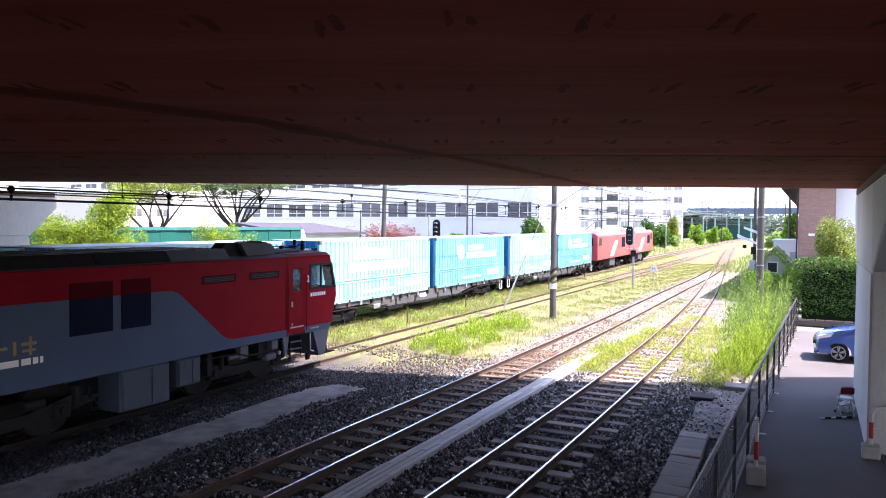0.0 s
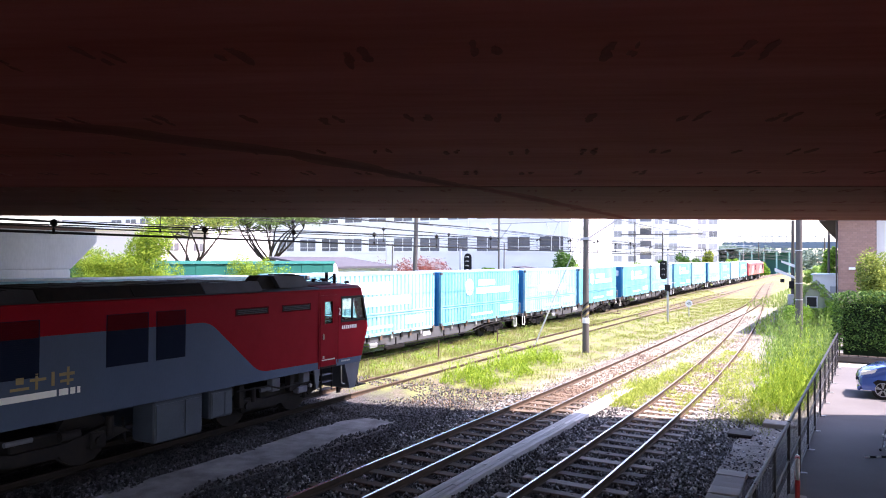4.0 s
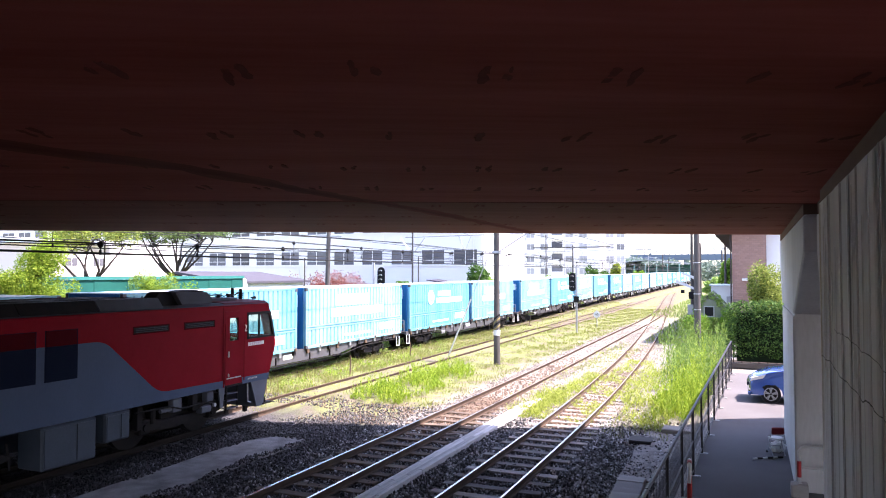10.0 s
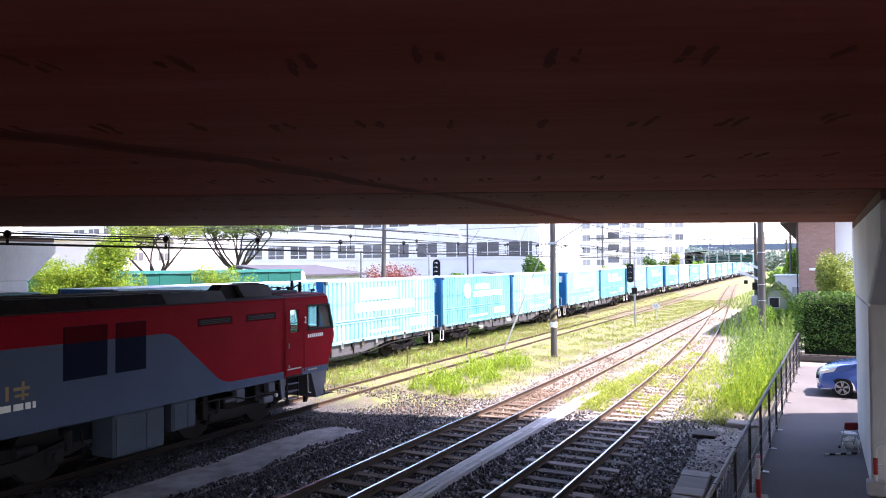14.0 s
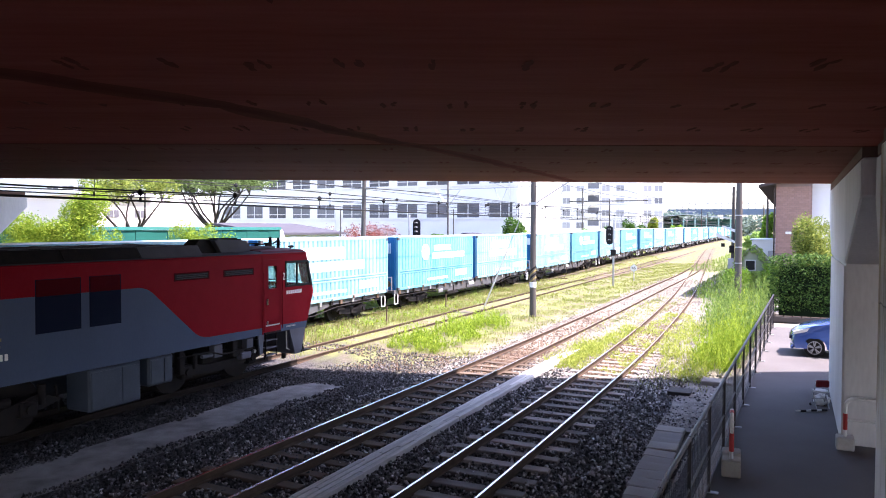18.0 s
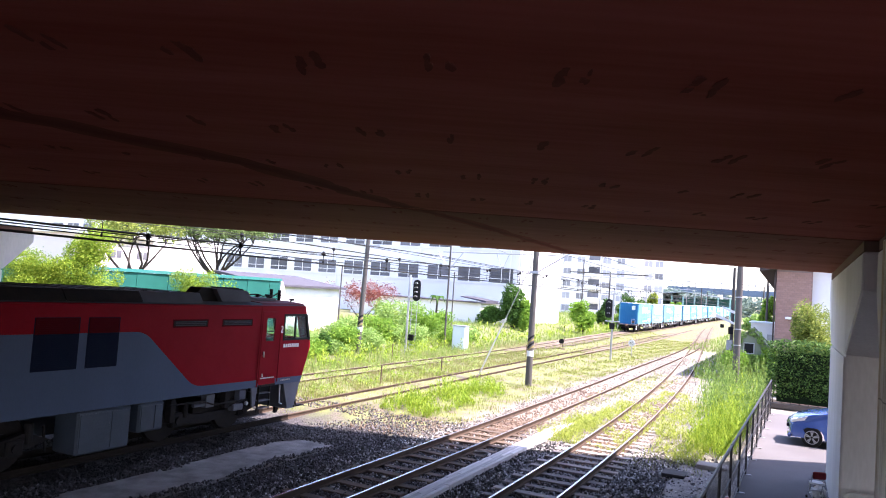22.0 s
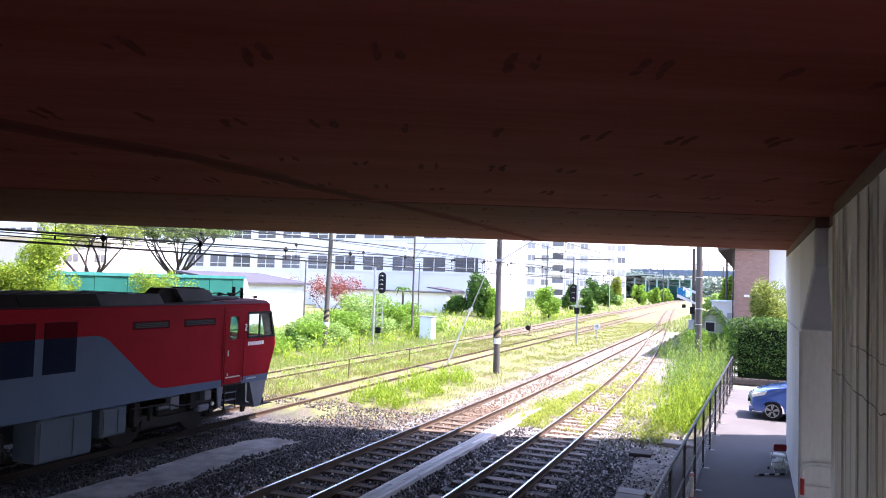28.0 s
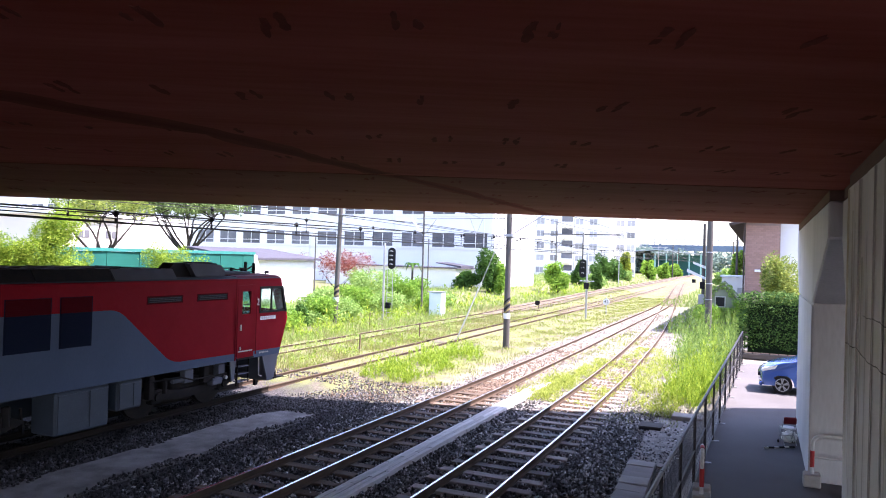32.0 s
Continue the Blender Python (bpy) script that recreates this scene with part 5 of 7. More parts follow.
def tree(name, base, height, spread, count, size, material, label, seed, r=0.12, thick=1.0, fork=0.35, branches=6, wide=1.0):
    ob = empty(name, Matrix.Translation(base))
    tagged(ob, label, "tree")
    tips = limbs(ob, (0, 0, -0.1), height, spread, seed, r, branches, fork)
    rnd = random.Random(seed + 1)
    cs = [tuple(t) for t in tips]
    rs = [(wide * spread * rnd.uniform(0.22, 0.36), wide * spread * rnd.uniform(0.22, 0.36), thick * height * rnd.uniform(0.06, 0.12)) for _ in tips]
    leaves("crown", cs, rs, count, size, material, ob, seed)
    return ob


def blades(name, zones, material, label, seed, lean=0.35):
    """Grass: zones of (count, x0, x1, y0, y1, low, high, width), heights in metres."""
    rng = np.random.default_rng(seed)
    V, F, n = [], [], 0
    for count, x0, x1, y0, y1, h0, h1, wd in zones:
        x, y = rng.uniform(x0, x1, count), rng.uniform(y0, y1, count)
        clump = np.sin(x * 2.1 + y * 0.7) * np.cos(y * 1.3 - x) + 0.6 * np.sin(x * 5.3 + 1) * np.cos(y * 4.1)
        keep = rng.random(count) < np.clip(0.55 + 0.6 * clump, 0.05, 1)
        tr = np.ones(count, bool)
        if h1 < 0.5:
            for f in (track_r, track_m, track_n, track_t):
                c = np.array([f(u) for u in y])
                tr &= abs(abs(x - c) - 0.566) > 0.06
        x, y = x[keep & tr], y[keep & tr]
        m = len(x)
        h = rng.uniform(h0, h1, m) * rng.uniform(0.6, 1, m)
        a = rng.uniform(0, math.tau, m)
        w = wd * rng.uniform(0.6, 1.4, m)
        z0 = np.where(x < -22.5, -0.2 + 0.8 * np.clip((-22.5 - x) / 5, 0, 1) ** 1.3, -0.21) + np.array([rise(p, q) for p, q in zip(x, y)])
        lx, ly = np.cos(a + 1.3) * h * lean * rng.random(m), np.sin(a + 1.3) * h * lean * rng.random(m)
        dx, dy = np.cos(a) * w, np.sin(a) * w
        v = np.stack((np.stack((x - dx, y - dy, z0), 1), np.stack((x + dx, y + dy, z0), 1), np.stack((x + dx * 0.8 + lx * 0.35, y + dy * 0.8 + ly * 0.35, z0 + h * 0.55), 1), np.stack((x + lx, y + ly, z0 + h), 1)), 1)
        V.append(v.reshape(-1, 3))
        F.append(np.arange(n, n + 4 * m).reshape(-1, 4))
        n += 4 * m
    return tagged(from_lists(name, np.concatenate(V).tolist(), np.concatenate(F).tolist(), material), label, "grass", kind="stuff")


BLADE_LUSH = island_mat("weed_blade", (0.11, 0.22, 0.015), (0.36, 0.47, 0.05), through_light=0.4)
BLADE_TALL = island_mat("tall_weed_blade", (0.07, 0.15, 0.025), (0.25, 0.36, 0.085), through_light=0.4)
BLADE_SUN = island_mat("sunny_blade", (0.17, 0.24, 0.025), (0.42, 0.47, 0.11), through_light=0.45)
BLADE_BANK = island_mat("bank_blade", (0.18, 0.27, 0.06), (0.31, 0.39, 0.125), through_light=0.4)
BLADE_DRY = island_mat("dry_blade", (0.26, 0.23, 0.09), (0.42, 0.385, 0.18), through_light=0.35)
BLADE_MEADOW = island_mat("meadow_blade", (0.14, 0.24, 0.04), (0.33, 0.42, 0.10), through_light=0.4)


def weed_patch(count, x0, x1, y0, y1, h0, h1, leaf, per, seed, label, material=BLADE_LUSH, slim=0.11, steep=(0.3, 1.6)):
    """Upright leafy stalks in loose clumps."""
    rng = np.random.default_rng(seed)
    x, y = rng.uniform(x0, x1, count), rng.uniform(y0, y1, count)
    keep = np.sin(x * 2.3 + y * 0.9) * np.cos(y * 1.1 - x * 0.7) + rng.uniform(-0.55, 0.8, count) > 0
    x, y = x[keep], y[keep]
    n = len(x)
    h = (h0 + (h1 - h0) * rng.uniform(0, 1, n) ** 1.5) * (1 + 0.3 * np.sin(x * 3.1 + 1.7 * y + seed))
    q = rng.random((n, per)) ** 0.8
    a = rng.uniform(0, math.tau, (n, per))
    tilt = rng.normal(0, 0.10, (n, 2))
    px = x[:, None] + tilt[:, :1] * h[:, None] * q + np.cos(a) * 0.03
    py = y[:, None] + tilt[:, 1:] * h[:, None] * q + np.sin(a) * 0.03
    pz = -0.2 + h[:, None] * q
    p = np.stack((px, py, pz), -1).reshape(-1, 3)
    a = a.reshape(-1)
    up = rng.uniform(*steep, len(p))
    d = np.stack((np.cos(a), np.sin(a), up), 1)
    d /= np.linalg.norm(d, axis=1)[:, None]
    side = np.stack((-np.sin(a), np.cos(a), np.zeros(len(p))), 1)
    ln = (leaf * rng.uniform(0.5, 1.4, len(p)))[:, None]
    v = np.stack((p, p + d * ln * 0.5 + side * ln * slim, p + d * ln, p + d * ln * 0.5 - side * ln * slim), 1).reshape(-1, 3)
    f = np.arange(len(v)).reshape(-1, 4)
    return tagged(from_lists("weeds", v.tolist(), f.tolist(), material), label, "weeds", kind="stuff")


weed_patch(520, -2.75, -1.35, 22.0, 27.5, 0.3, 1.2, 0.12, 34, 2, "tall lime green weeds beside the fence", slim=0.10, steep=(0.4, 2.6))
weed_patch(520, -3.1, -1.3, 26.5, 34, 0.4, 1.4, 0.13, 36, 25, "tall green weeds beside the fence", BLADE_TALL, slim=0.10, steep=(0.4, 2.6))
weed_patch(620, -3.5, -1.2, 32, 47, 0.5, 1.75, 0.16, 38, 12, "tall green weeds around the poles", BLADE_TALL, slim=0.09, steep=(0.4, 2.8))
weed_patch(420, -4.2, -3.0, 24.2, 33, 0.12, 0.6, 0.11, 14, 24, "low weeds spreading towards the track", BLADE_SUN)
weed_patch(800, -5.2, -1.7, 45, 74, 0.25, 1.3, 0.18, 24, 13, "weeds along the far fence", BLADE_TALL, slim=0.09, steep=(0.4, 2.6))
weed_patch(1100, -12.9, -10.8, 21.6, 30, 0.15, 0.68, 0.115, 24, 14, "bright green weeds between two tracks", slim=0.085, steep=(0.5, 3.0))
weed_patch(420, -3.7, -2.2, 20.7, 26, 0.1, 0.5, 0.11, 12, 15, "low weeds at the gravel's edge", BLADE_SUN)
weed_patch(220, -2.3, -1.3, 23.0, 33, 0.7, 1.5, 0.13, 34, 19, "tall lime green stalks against the fence", slim=0.08, steep=(0.6, 3.2))
weed_patch(620, -6.5, -5.6, 21.0, 31, 0.06, 0.24, 0.11, 9, 20, "yellow-green grass tufts beside the cable trough", BLADE_SUN)
weed_patch(620, -7.1, -6.0, 21.8, 27, 0.05, 0.24, 0.1, 10, 23, "yellow-green grass over the trough's end", BLADE_SUN)
weed_patch(1700, -5.6, -4.3, 21.0, 37, 0.05, 0.15, 0.09, 8, 21, "low grass tufts between the rails", BLADE_SUN)
weed_patch(700, -7.9, -6.0, 24.0, 42, 0.04, 0.15, 0.09, 8, 22, "low grass tufts beside the rails", BLADE_SUN)
weed_patch(260, -16.6, -15.2, 20, 34, 0.15, 0.5, 0.12, 12, 16, "low weeds beside the locomotive's track")
weed_patch(2600, -21.5, -17.0, 21, 46, 0.08, 0.32, 0.13, 9, 31, "lush low weeds over the main line", BLADE_MEADOW)
weed_patch(1400, -17.4, -15.3, 20, 40, 0.06, 0.24, 0.11, 8, 32, "low weeds between the two tracks", BLADE_MEADOW)
weed_patch(1500, -30, -20.2, 24, 52, 0.3, 1.1, 0.22, 14, 17, "tangled weeds on the bank")
weed_patch(1100, -40, -21, 52, 110, 0.4, 1.3, 0.4, 12, 18, "tangled weeds along the far bank")
blades("grass", [(16000, -13.6, -9.4, 21, 42, 0.04, 0.16, 0.008), (9000, -7.4, -5.8, 21.5, 45, 0.04, 0.18, 0.008), (6000, -8.0, -3.5, 22, 50, 0.03, 0.12, 0.008), (14000, -18, -15, 19, 50, 0.08, 0.32, 0.009), (9000, -19.7, -17.5, 20, 60, 0.05, 0.2, 0.008), (3500, -15.1, -13.6, 18.5, 34, 0.04, 0.14, 0.007),
                 (22000, -14, -9.4, 40, 90, 0.06, 0.2, 0.016), (12000, -18.2, -14.5, 45, 100, 0.06, 0.25, 0.016), (4000, -4, -2, 19.5, 26, 0.04, 0.16, 0.008), (9000, -6.2, -1.3, 46, 100, 0.12, 0.45, 0.022)], BLADE, "short yellow-green grass between the tracks", 3)
blades("dry_grass", [(12000, -17.8, -15, 18, 50, 0.12, 0.45, 0.005), (7000, -13.4, -9.4, 21, 45, 0.06, 0.22, 0.005), (8000, -22.5, -19.3, 24, 60, 0.12, 0.5, 0.007), (5000, -18, -9.5, 50, 100, 0.1, 0.25, 0.012)], BLADE_DRY, "pale dry grass stalks along the main line", 4)
blades("bank_grass", [(26000, -30, -19.5, 22, 50, 0.15, 0.6, 0.012), (26000, -40, -20.5, 50, 100, 0.2, 0.7, 0.024), (14000, -60, -22, 100, 200, 0.3, 1.0, 0.05), (9000, -9.5, 0, 74, 150, 0.2, 0.7, 0.035)], BLADE_BANK, "rough green bank beyond the main line", 5)

rnd = random.Random(8)
for k in range(22):
    u = 31.5 + k * 1.15
    v = -23.6 - rnd.uniform(0, 4.2)
    if abs(v + 23.6) < 0.5 and abs(u - 37.2) < 1:
        v -= 1.2
    bush("bush", (v, u, -0.1), (rnd.uniform(1.0, 1.8), rnd.uniform(1.0, 1.8), rnd.uniform(0.5, 0.95)), 2200, 0.085, (LEAF_PALE, LEAF, LEAF_PALE)[k % 3], "tangled green bush on the railway bank", 30 + k, group="bushes on the bank")
bush("bush", (-23.8, 34.1, -0.2), (0.5, 0.5, 0.85), 1600, 0.08, LEAF_DARK, "small upright dark green bush on the bank", 61)
for k, (v, u, rx, rz) in enumerate(((-25.5, 43.0, 1.4, 0.95), (-26.8, 46.0, 1.6, 1.5), (-25.2, 48.5, 1.5, 1.25), (-27.5, 50.5, 1.7, 1.5), (-25.6, 52.5, 1.2, 1.2), (-27.0, 41.0, 1.3, 0.85))):
    bush("bush", (v, u, 0.2), (rx, rx, rz), 2600, 0.1, (LEAF, LEAF_PALE)[k % 2], "dense leafy bush around the signal on the bank", 161 + k, group="bushes on the bank")
for v, u, rx, rz, m, label in ((-22.8, 86, 2.1, 1.95, LEAF, "large green bush beside the far track"), (-25.5, 108, 1.4, 2.15, LEAF_DARK, "dark green bush beside the far track"), (-28.2, 138, 2.6, 2.8, LEAF_DARK, "tall dark evergreen bush near the far shed"),
                               (-25.8, 140, 2.0, 2.6, LEAF_DARK, "tall dark evergreen bush near the far shed"), (-27.0, 158, 1.5, 3.2, LEAF_YELLOW, "yellow-green bush near the far shed"), (-20.9, 99, 1.0, 1.8, LEAF_DARK, "dark green bush beside the far signal"),
                               (-25.5, 120, 2.2, 1.1, LEAF_PALE, "low green bush on the bank"), (-25.0, 179, 2.0, 2.45, LEAF, "rounded bush before the far shed"), (-22.5, 187, 1.9, 2.35, LEAF, "rounded bush before the far shed"), (-26.5, 150, 3.0, 1.2, LEAF_PALE, "low green bush on the bank"),
                               (-21.5, 205, 2.4, 2.0, LEAF, "rounded bush before the far shed"), (-2.7, 92, 1.3, 2.85, LEAF, "green bush behind the white shed"), (0.2, 95, 2.4, 2.2, LEAF, "green bush by the far wall"), (-3.6, 92, 1.3, 1.2, LEAF_PALE, "low green bush by the far line"), (-4.5, 118, 1.8, 1.5, LEAF, "green bush by the far line"), (-6.5, 150, 2.2, 1.7, LEAF_PALE, "green bush by the far line"), (-3.1, 52, 0.6, 1.3, LEAF, "creeper-covered bush by the track hut")):
    bush("bush", (v, u, 0.0), (rx, rx, rz), 3600, 0.05 + 0.0014 * u, m, label, int(u * 7 - v), lumps=18)
bush("shrub_tree", (-25.9, 19.3, 0.3), (2.2, 2.15, 2.8), 52000, 0.045, LEAF_LIME, "tall bright green shrub behind the locomotive", 71, "tree", lumps=34)
bush("shrub_tree", (-26.6, 17.7, 0.3), (1.7, 1.5, 2.2), 30000, 0.042, LEAF_LIME, "bright green shrub behind the locomotive", 72, "tree", lumps=34)
bush("shrub_tree", (-26.6, 21.4, 0.3), (1.3, 1.4, 1.9), 22000, 0.043, LEAF_LIME, "leafy green shrub behind the locomotive", 73, "tree", lumps=34)
bush("shrub_tree", (-26.9, 27.0, 0.3), (1.5, 1.95, 2.15), 32000, 0.042, LEAF_LIME, "rounded pale green shrub before the teal fence", 74, "tree", lumps=34)
bush("shrub_tree", (-27.2, 30.0, 0.3), (0.9, 1.6, 2.0), 3600, 0.07, LEAF, "thin green shrub before the teal fence", 75, "tree")
tree("tree", (-45.5, 48.0, 0.3), 8.9, 4.9, 21000, 0.13, LEAF_GREY, "broad dark tree with forked limbs over the houses", 81, 0.22, fork=0.40, branches=11, wide=1.25, thick=1.15)
tree("tree", (-41, 35.3, 0.3), 7.2, 3.6, 9500, 0.10, LEAF_OLIVE, "thin tree with bare lower limbs behind the teal fence", 82, 0.2, thick=1.2, fork=0.42, branches=6, wide=1.0)
tree("maple_tree", (-30.6, 49.0, 0.3), 4.1, 2.5, 3600, 0.075, LEAF_RED, "small red-leaved maple before the white building", 83, 0.06, thick=2.0, fork=0.22, branches=8)
bush("bush", (-31.0, 53.5, 0.4), (1.5, 1.5, 1.5), 1800, 0.1, LEAF_YELLOW, "pale autumn-toned bush by the maple", 84)
bush("evergreen_tree", (-26.6, 72.0, 0.4), (1.5, 1.5, 2.5), 6000, 0.16, LEAF_DARK, "dense dark evergreen tree on the bank", 85, "tree")
bush("evergreen_tree", (-25.2, 71.5, 0.4), (1.0, 1.0, 1.8), 3200, 0.16, LEAF, "green creeper-covered tree on the bank", 86, "tree")
bush("shrub_tree", (0.95, 41.0, 0.0), (1.45, 1.3, 2.6), 20000, 0.062, LEAF_OLIVE, "bright yellow-green clipped tree behind the hedge", 87, "tree")

bush("bush", (-3.1, 46.3, -0.2), (0.8, 0.6, 1.0), 2200, 0.07, LEAF, "green creeper climbing the hut's corner", 88)
bush("bush", (-1.2, 46.6, -0.2), (0.7, 0.5, 1.2), 2200, 0.07, LEAF, "green creeper climbing the hut's corner", 89)

palm = empty("palm", Matrix.Translation((-28.9, 58.2, 0.5)))
tagged(palm, "small ragged fan palm on the bank", "tree")
part("trunk", crod((0, 0, -0.2), (0.05, 0, 2.6), 0.11, 0.09), BARK, palm)
for k in range(12):
    a = math.tau * k / 12
    bm = bmesh.new()
    tip = Vector((math.cos(a) * 1.1, math.sin(a) * 1.1, 2.6 + 0.5 * math.sin(k * 2.3)))
    side = Vector((-math.sin(a), math.cos(a), 0)) * 0.13
    mid = Vector((math.cos(a) * 0.55, math.sin(a) * 0.55, 3.0))
    vs = [bm.verts.new(p) for p in ((0.05, 0, 2.6), mid + side, tip, mid - side)]
    bm.faces.new(vs)
    part("frond", bm, LEAF_DARK, palm)

hedge = empty("hedge", Matrix.Translation((0, 35.6, 0)))
tagged(hedge, "tall clipped dark green hedge behind the parked car", "hedge")
for k in range(28):
    x = -0.75 + 0.36 * k
    part("stem", crod((x, 0, -0.02), (x + rnd.uniform(-0.1, 0.1), 0, 1.2), 0.022, 0.014, 5), BARK, hedge)
# near-black filler box stands in for the shade among the leaves
part("core", cbox(-0.6, 9.3, -0.16, 0.16, 0.22, 2.4), mat("hedge_core", (0.012, 0.025, 0.008), 0.95, other=(0.008, 0.015, 0.005)), hedge)
hc, hr = [], []
for i in range(27):
    for j in range(6):
        hc.append((-0.72 + 0.38 * i, rnd.uniform(-0.12, 0.12), 0.62 + 0.41 * j + rnd.uniform(-0.05, 0.05)))
        hr.append((0.34, 0.46, 0.30))
leaves("foliage", hc, hr, 46000, 0.062, island_mat("hedge_leaf", (0.027, 0.078, 0.016), (0.19, 0.32, 0.075), through_light=0.3, skew=1.7), hedge, 9)
# planting soil, darkened further for the shadow under the hedge
part("soil_bed", cbox(-1.0, 9.4, -0.595, 1.4, -0.04, 0.12), mat("shaded_bed_soil", (0.05, 0.04, 0.03), 0.95, other=(0.03, 0.025, 0.02), fine=60), hedge)
part("hedge_kerb", cbox(-1.0, 9.4, -0.75, -0.6, -0.02, 0.2, 0.015), mat("stained_kerb", (0.11, 0.092, 0.08), 0.9, other=(0.06, 0.05, 0.044), scale=2, fine=30), hedge)

# ---- beside the path ----
FENCE = mat("fence_paint", (0.032, 0.030, 0.034), 0.5, 0.2, other=(0.055, 0.052, 0.056), scale=4, fine=40, spec=0.4)


fence = empty("fence")
tagged(fence, "dark steel mesh fence with posts between path and tracks", "fence")
post_mesh = None
us = [3.56 + 2.06 * k for k in range(15)]
for u in us:
    v = fence_v(u)
    if post_mesh is None:
        p0 = part("post", cbox(-0.024, 0.024, -0.024, 0.024, -0.1, 1.4, 0.004), FENCE, fence)
        post_mesh = p0.data
        ob = p0
    else:
        ob = new("post", post_mesh)
        ob.parent = fence
    ob.location = (v, u, 0)
for u in us:
    part("foot_plate", cbox(fence_v(u) - 0.05, fence_v(u) + 0.14, u - 0.05, u + 0.05, 0.004, 0.02, 0.003), GALV, fence)
for a, b in zip(us, us[1:]):
    for name, z, r in (("top_rail", 1.38, 0.030), ("mid_rail", 0.72, 0.018), ("low_rail", 0.12, 0.018)):
        part(name, crod((fence_v(a), a + 0.024, z), (fence_v(b), b - 0.024, z), r, seg=8), FENCE, fence)
    bm = bmesh.new()
    for k in range(1, 14):
        u = a + (b - a) * k / 14
        rod(bm, (fence_v(u), u, 0.12), (fence_v(u), u, 1.38), 0.003, seg=3)
    for k in range(1, 6):
        z = 0.12 + 1.26 * k / 6
        rod(bm, (fence_v(a), a, z), (fence_v(b), b, z), 0.003, seg=3)
    part("wire_mesh", bm, FENCE, fence)["kind"] = "stuff"
bm = bmesh.new()
for u in us[:-1]:
    prism(bm, [(fence_v(u) - 0.16, u), (fence_v(u) - 0.03, u), (fence_v(u + 2.05) - 0.03, u + 2.05), (fence_v(u + 2.05) - 0.16, u + 2.05)], "z", -0.25, 0.06)
tagged(part("kerb", bm, PLATE), "low concrete kerb under the fence", "kerb", kind="structure")

WHITE_TUBE = mat("white_tube", (0.7, 0.7, 0.68), 0.45, other=(0.5, 0.5, 0.48), fine=30, bump=0.02)
RED_BAND = mat("red_band", (0.45, 0.04, 0.04), 0.45, other=(0.35, 0.04, 0.04), fine=30, bump=0.02)


def guard(m, width, label, blocks):
    g = empty("pipe_guard", m)
    tagged(g, label, "barrier", "pipe guards")
    r = 0.035
    pts = [Vector((0, 0, 0))] + [Vector((0, 0, 0.55))] + [Vector((0.16 - 0.16 * math.cos(a), 0, 0.55 + 0.16 * math.sin(a))) for a in (0.4, 0.8, 1.2, 1.57)]
    pts += [Vector((width - p.x, 0, p.z)) for p in pts[::-1]]
    bm = tube([p for k, p in enumerate(pts) if k == 0 or (p - pts[k - 1]).length > 1e-4], r, 10)
    part("tube", bm, WHITE_TUBE, g)
    for a, b in (((0, 0, 0.12), (0, 0, 0.42)), ((width, 0, 0.12), (width, 0, 0.42)), ((width * 0.42, 0, 0.71), (width * 0.75, 0, 0.71))):
        part("red_band", crod(a, b, r + 0.003, seg=12), RED_BAND, g)
    part("cross_tube", crod((0, 0, 0.3), (width, 0, 0.3), 0.018, seg=8), WHITE_TUBE, g)
    if blocks:
        for x in (0, width):
            part("base_block", cbox(x - 0.15, x + 0.15, -0.15, 0.15, -m.translation.z, 0.0, 0.02), PLATE, g)
    return g


guard(pose(0.87, 15.28, 0.24), 1.25, "red and white pipe guard on concrete blocks at the pier's foot", True)
guard(pose(-0.95, 13.3, 0.28, rz=-86), 0.5, "red and white pipe guard on grey blocks beside the fence", True)

chair = empty("folding_stool", pose(0.56, 18.6, 0.0, rz=200))
tagged(chair, "folding stool with a white seat and red bag against the pier", "stool")
for x in (-0.17, 0.17):
    leg = part("leg", crod((x, -0.2, 0.0), (x, 0.14, 0.75), 0.014, seg=8), GALV, chair)
    leg = part("leg", crod((x, 0.2, 0.0), (x, -0.16, 0.48), 0.014, seg=8), GALV, chair)
bm = bmesh.new()
bmesh.ops.create_cone(bm, cap_ends=True, segments=24, radius1=0.21, radius2=0.20, depth=0.045, matrix=Matrix.Translation((0, 0, 0.47)))
part("seat", bm, WHITE_TUBE, chair, "round white seat")
part("back_bag", cbox(-0.18, 0.18, 0.10, 0.18, 0.60, 0.80, 0.03), mat("red_cloth", (0.20, 0.02, 0.025), 0.85, other=(0.13, 0.015, 0.02), fine=60), chair, "dark red cloth bag")
part("brace", crod((-0.17, 0, 0.25), (0.17, 0, 0.25), 0.01, seg=6), GALV, chair)
chair.scale = (0.8, 0.8, 0.8)
for x in (-0.19, 0.19):
    part("foot", crod((x - 0.02, -0.2, 0.035), (x + 0.02, -0.2, 0.035), 0.035, seg=12), BLACK, chair)
bm = bmesh.new()
bmesh.ops.create_icosphere(bm, subdivisions=3, radius=0.15)
for v in bm.verts:
    v.co = Vector((v.co.x * 1.1, v.co.y * 0.8, max(-0.12, v.co.z))) * (1 + 0.35 * noise.noise(v.co * 14))
bagob = tagged(part("plastic_bag", bm, WHITE), "crumpled white plastic bag by the stool", "bag")
bagob.location = (0.60, 18.85, 0.12)
stick = empty("folded_stick", pose(0.35, 18.0, 0.03, rz=35))
tagged(stick, "black and white folded rod lying on the path", "rod")
for k in range(6):
    part("segment", crod((-0.36 + 0.13 * k, 0.02 * (k % 2), 0), (-0.24 + 0.13 * k, 0.02 * ((k + 1) % 2), 0), 0.022, seg=8), BLACK if k % 2 else WHITE_TUBE, stick)


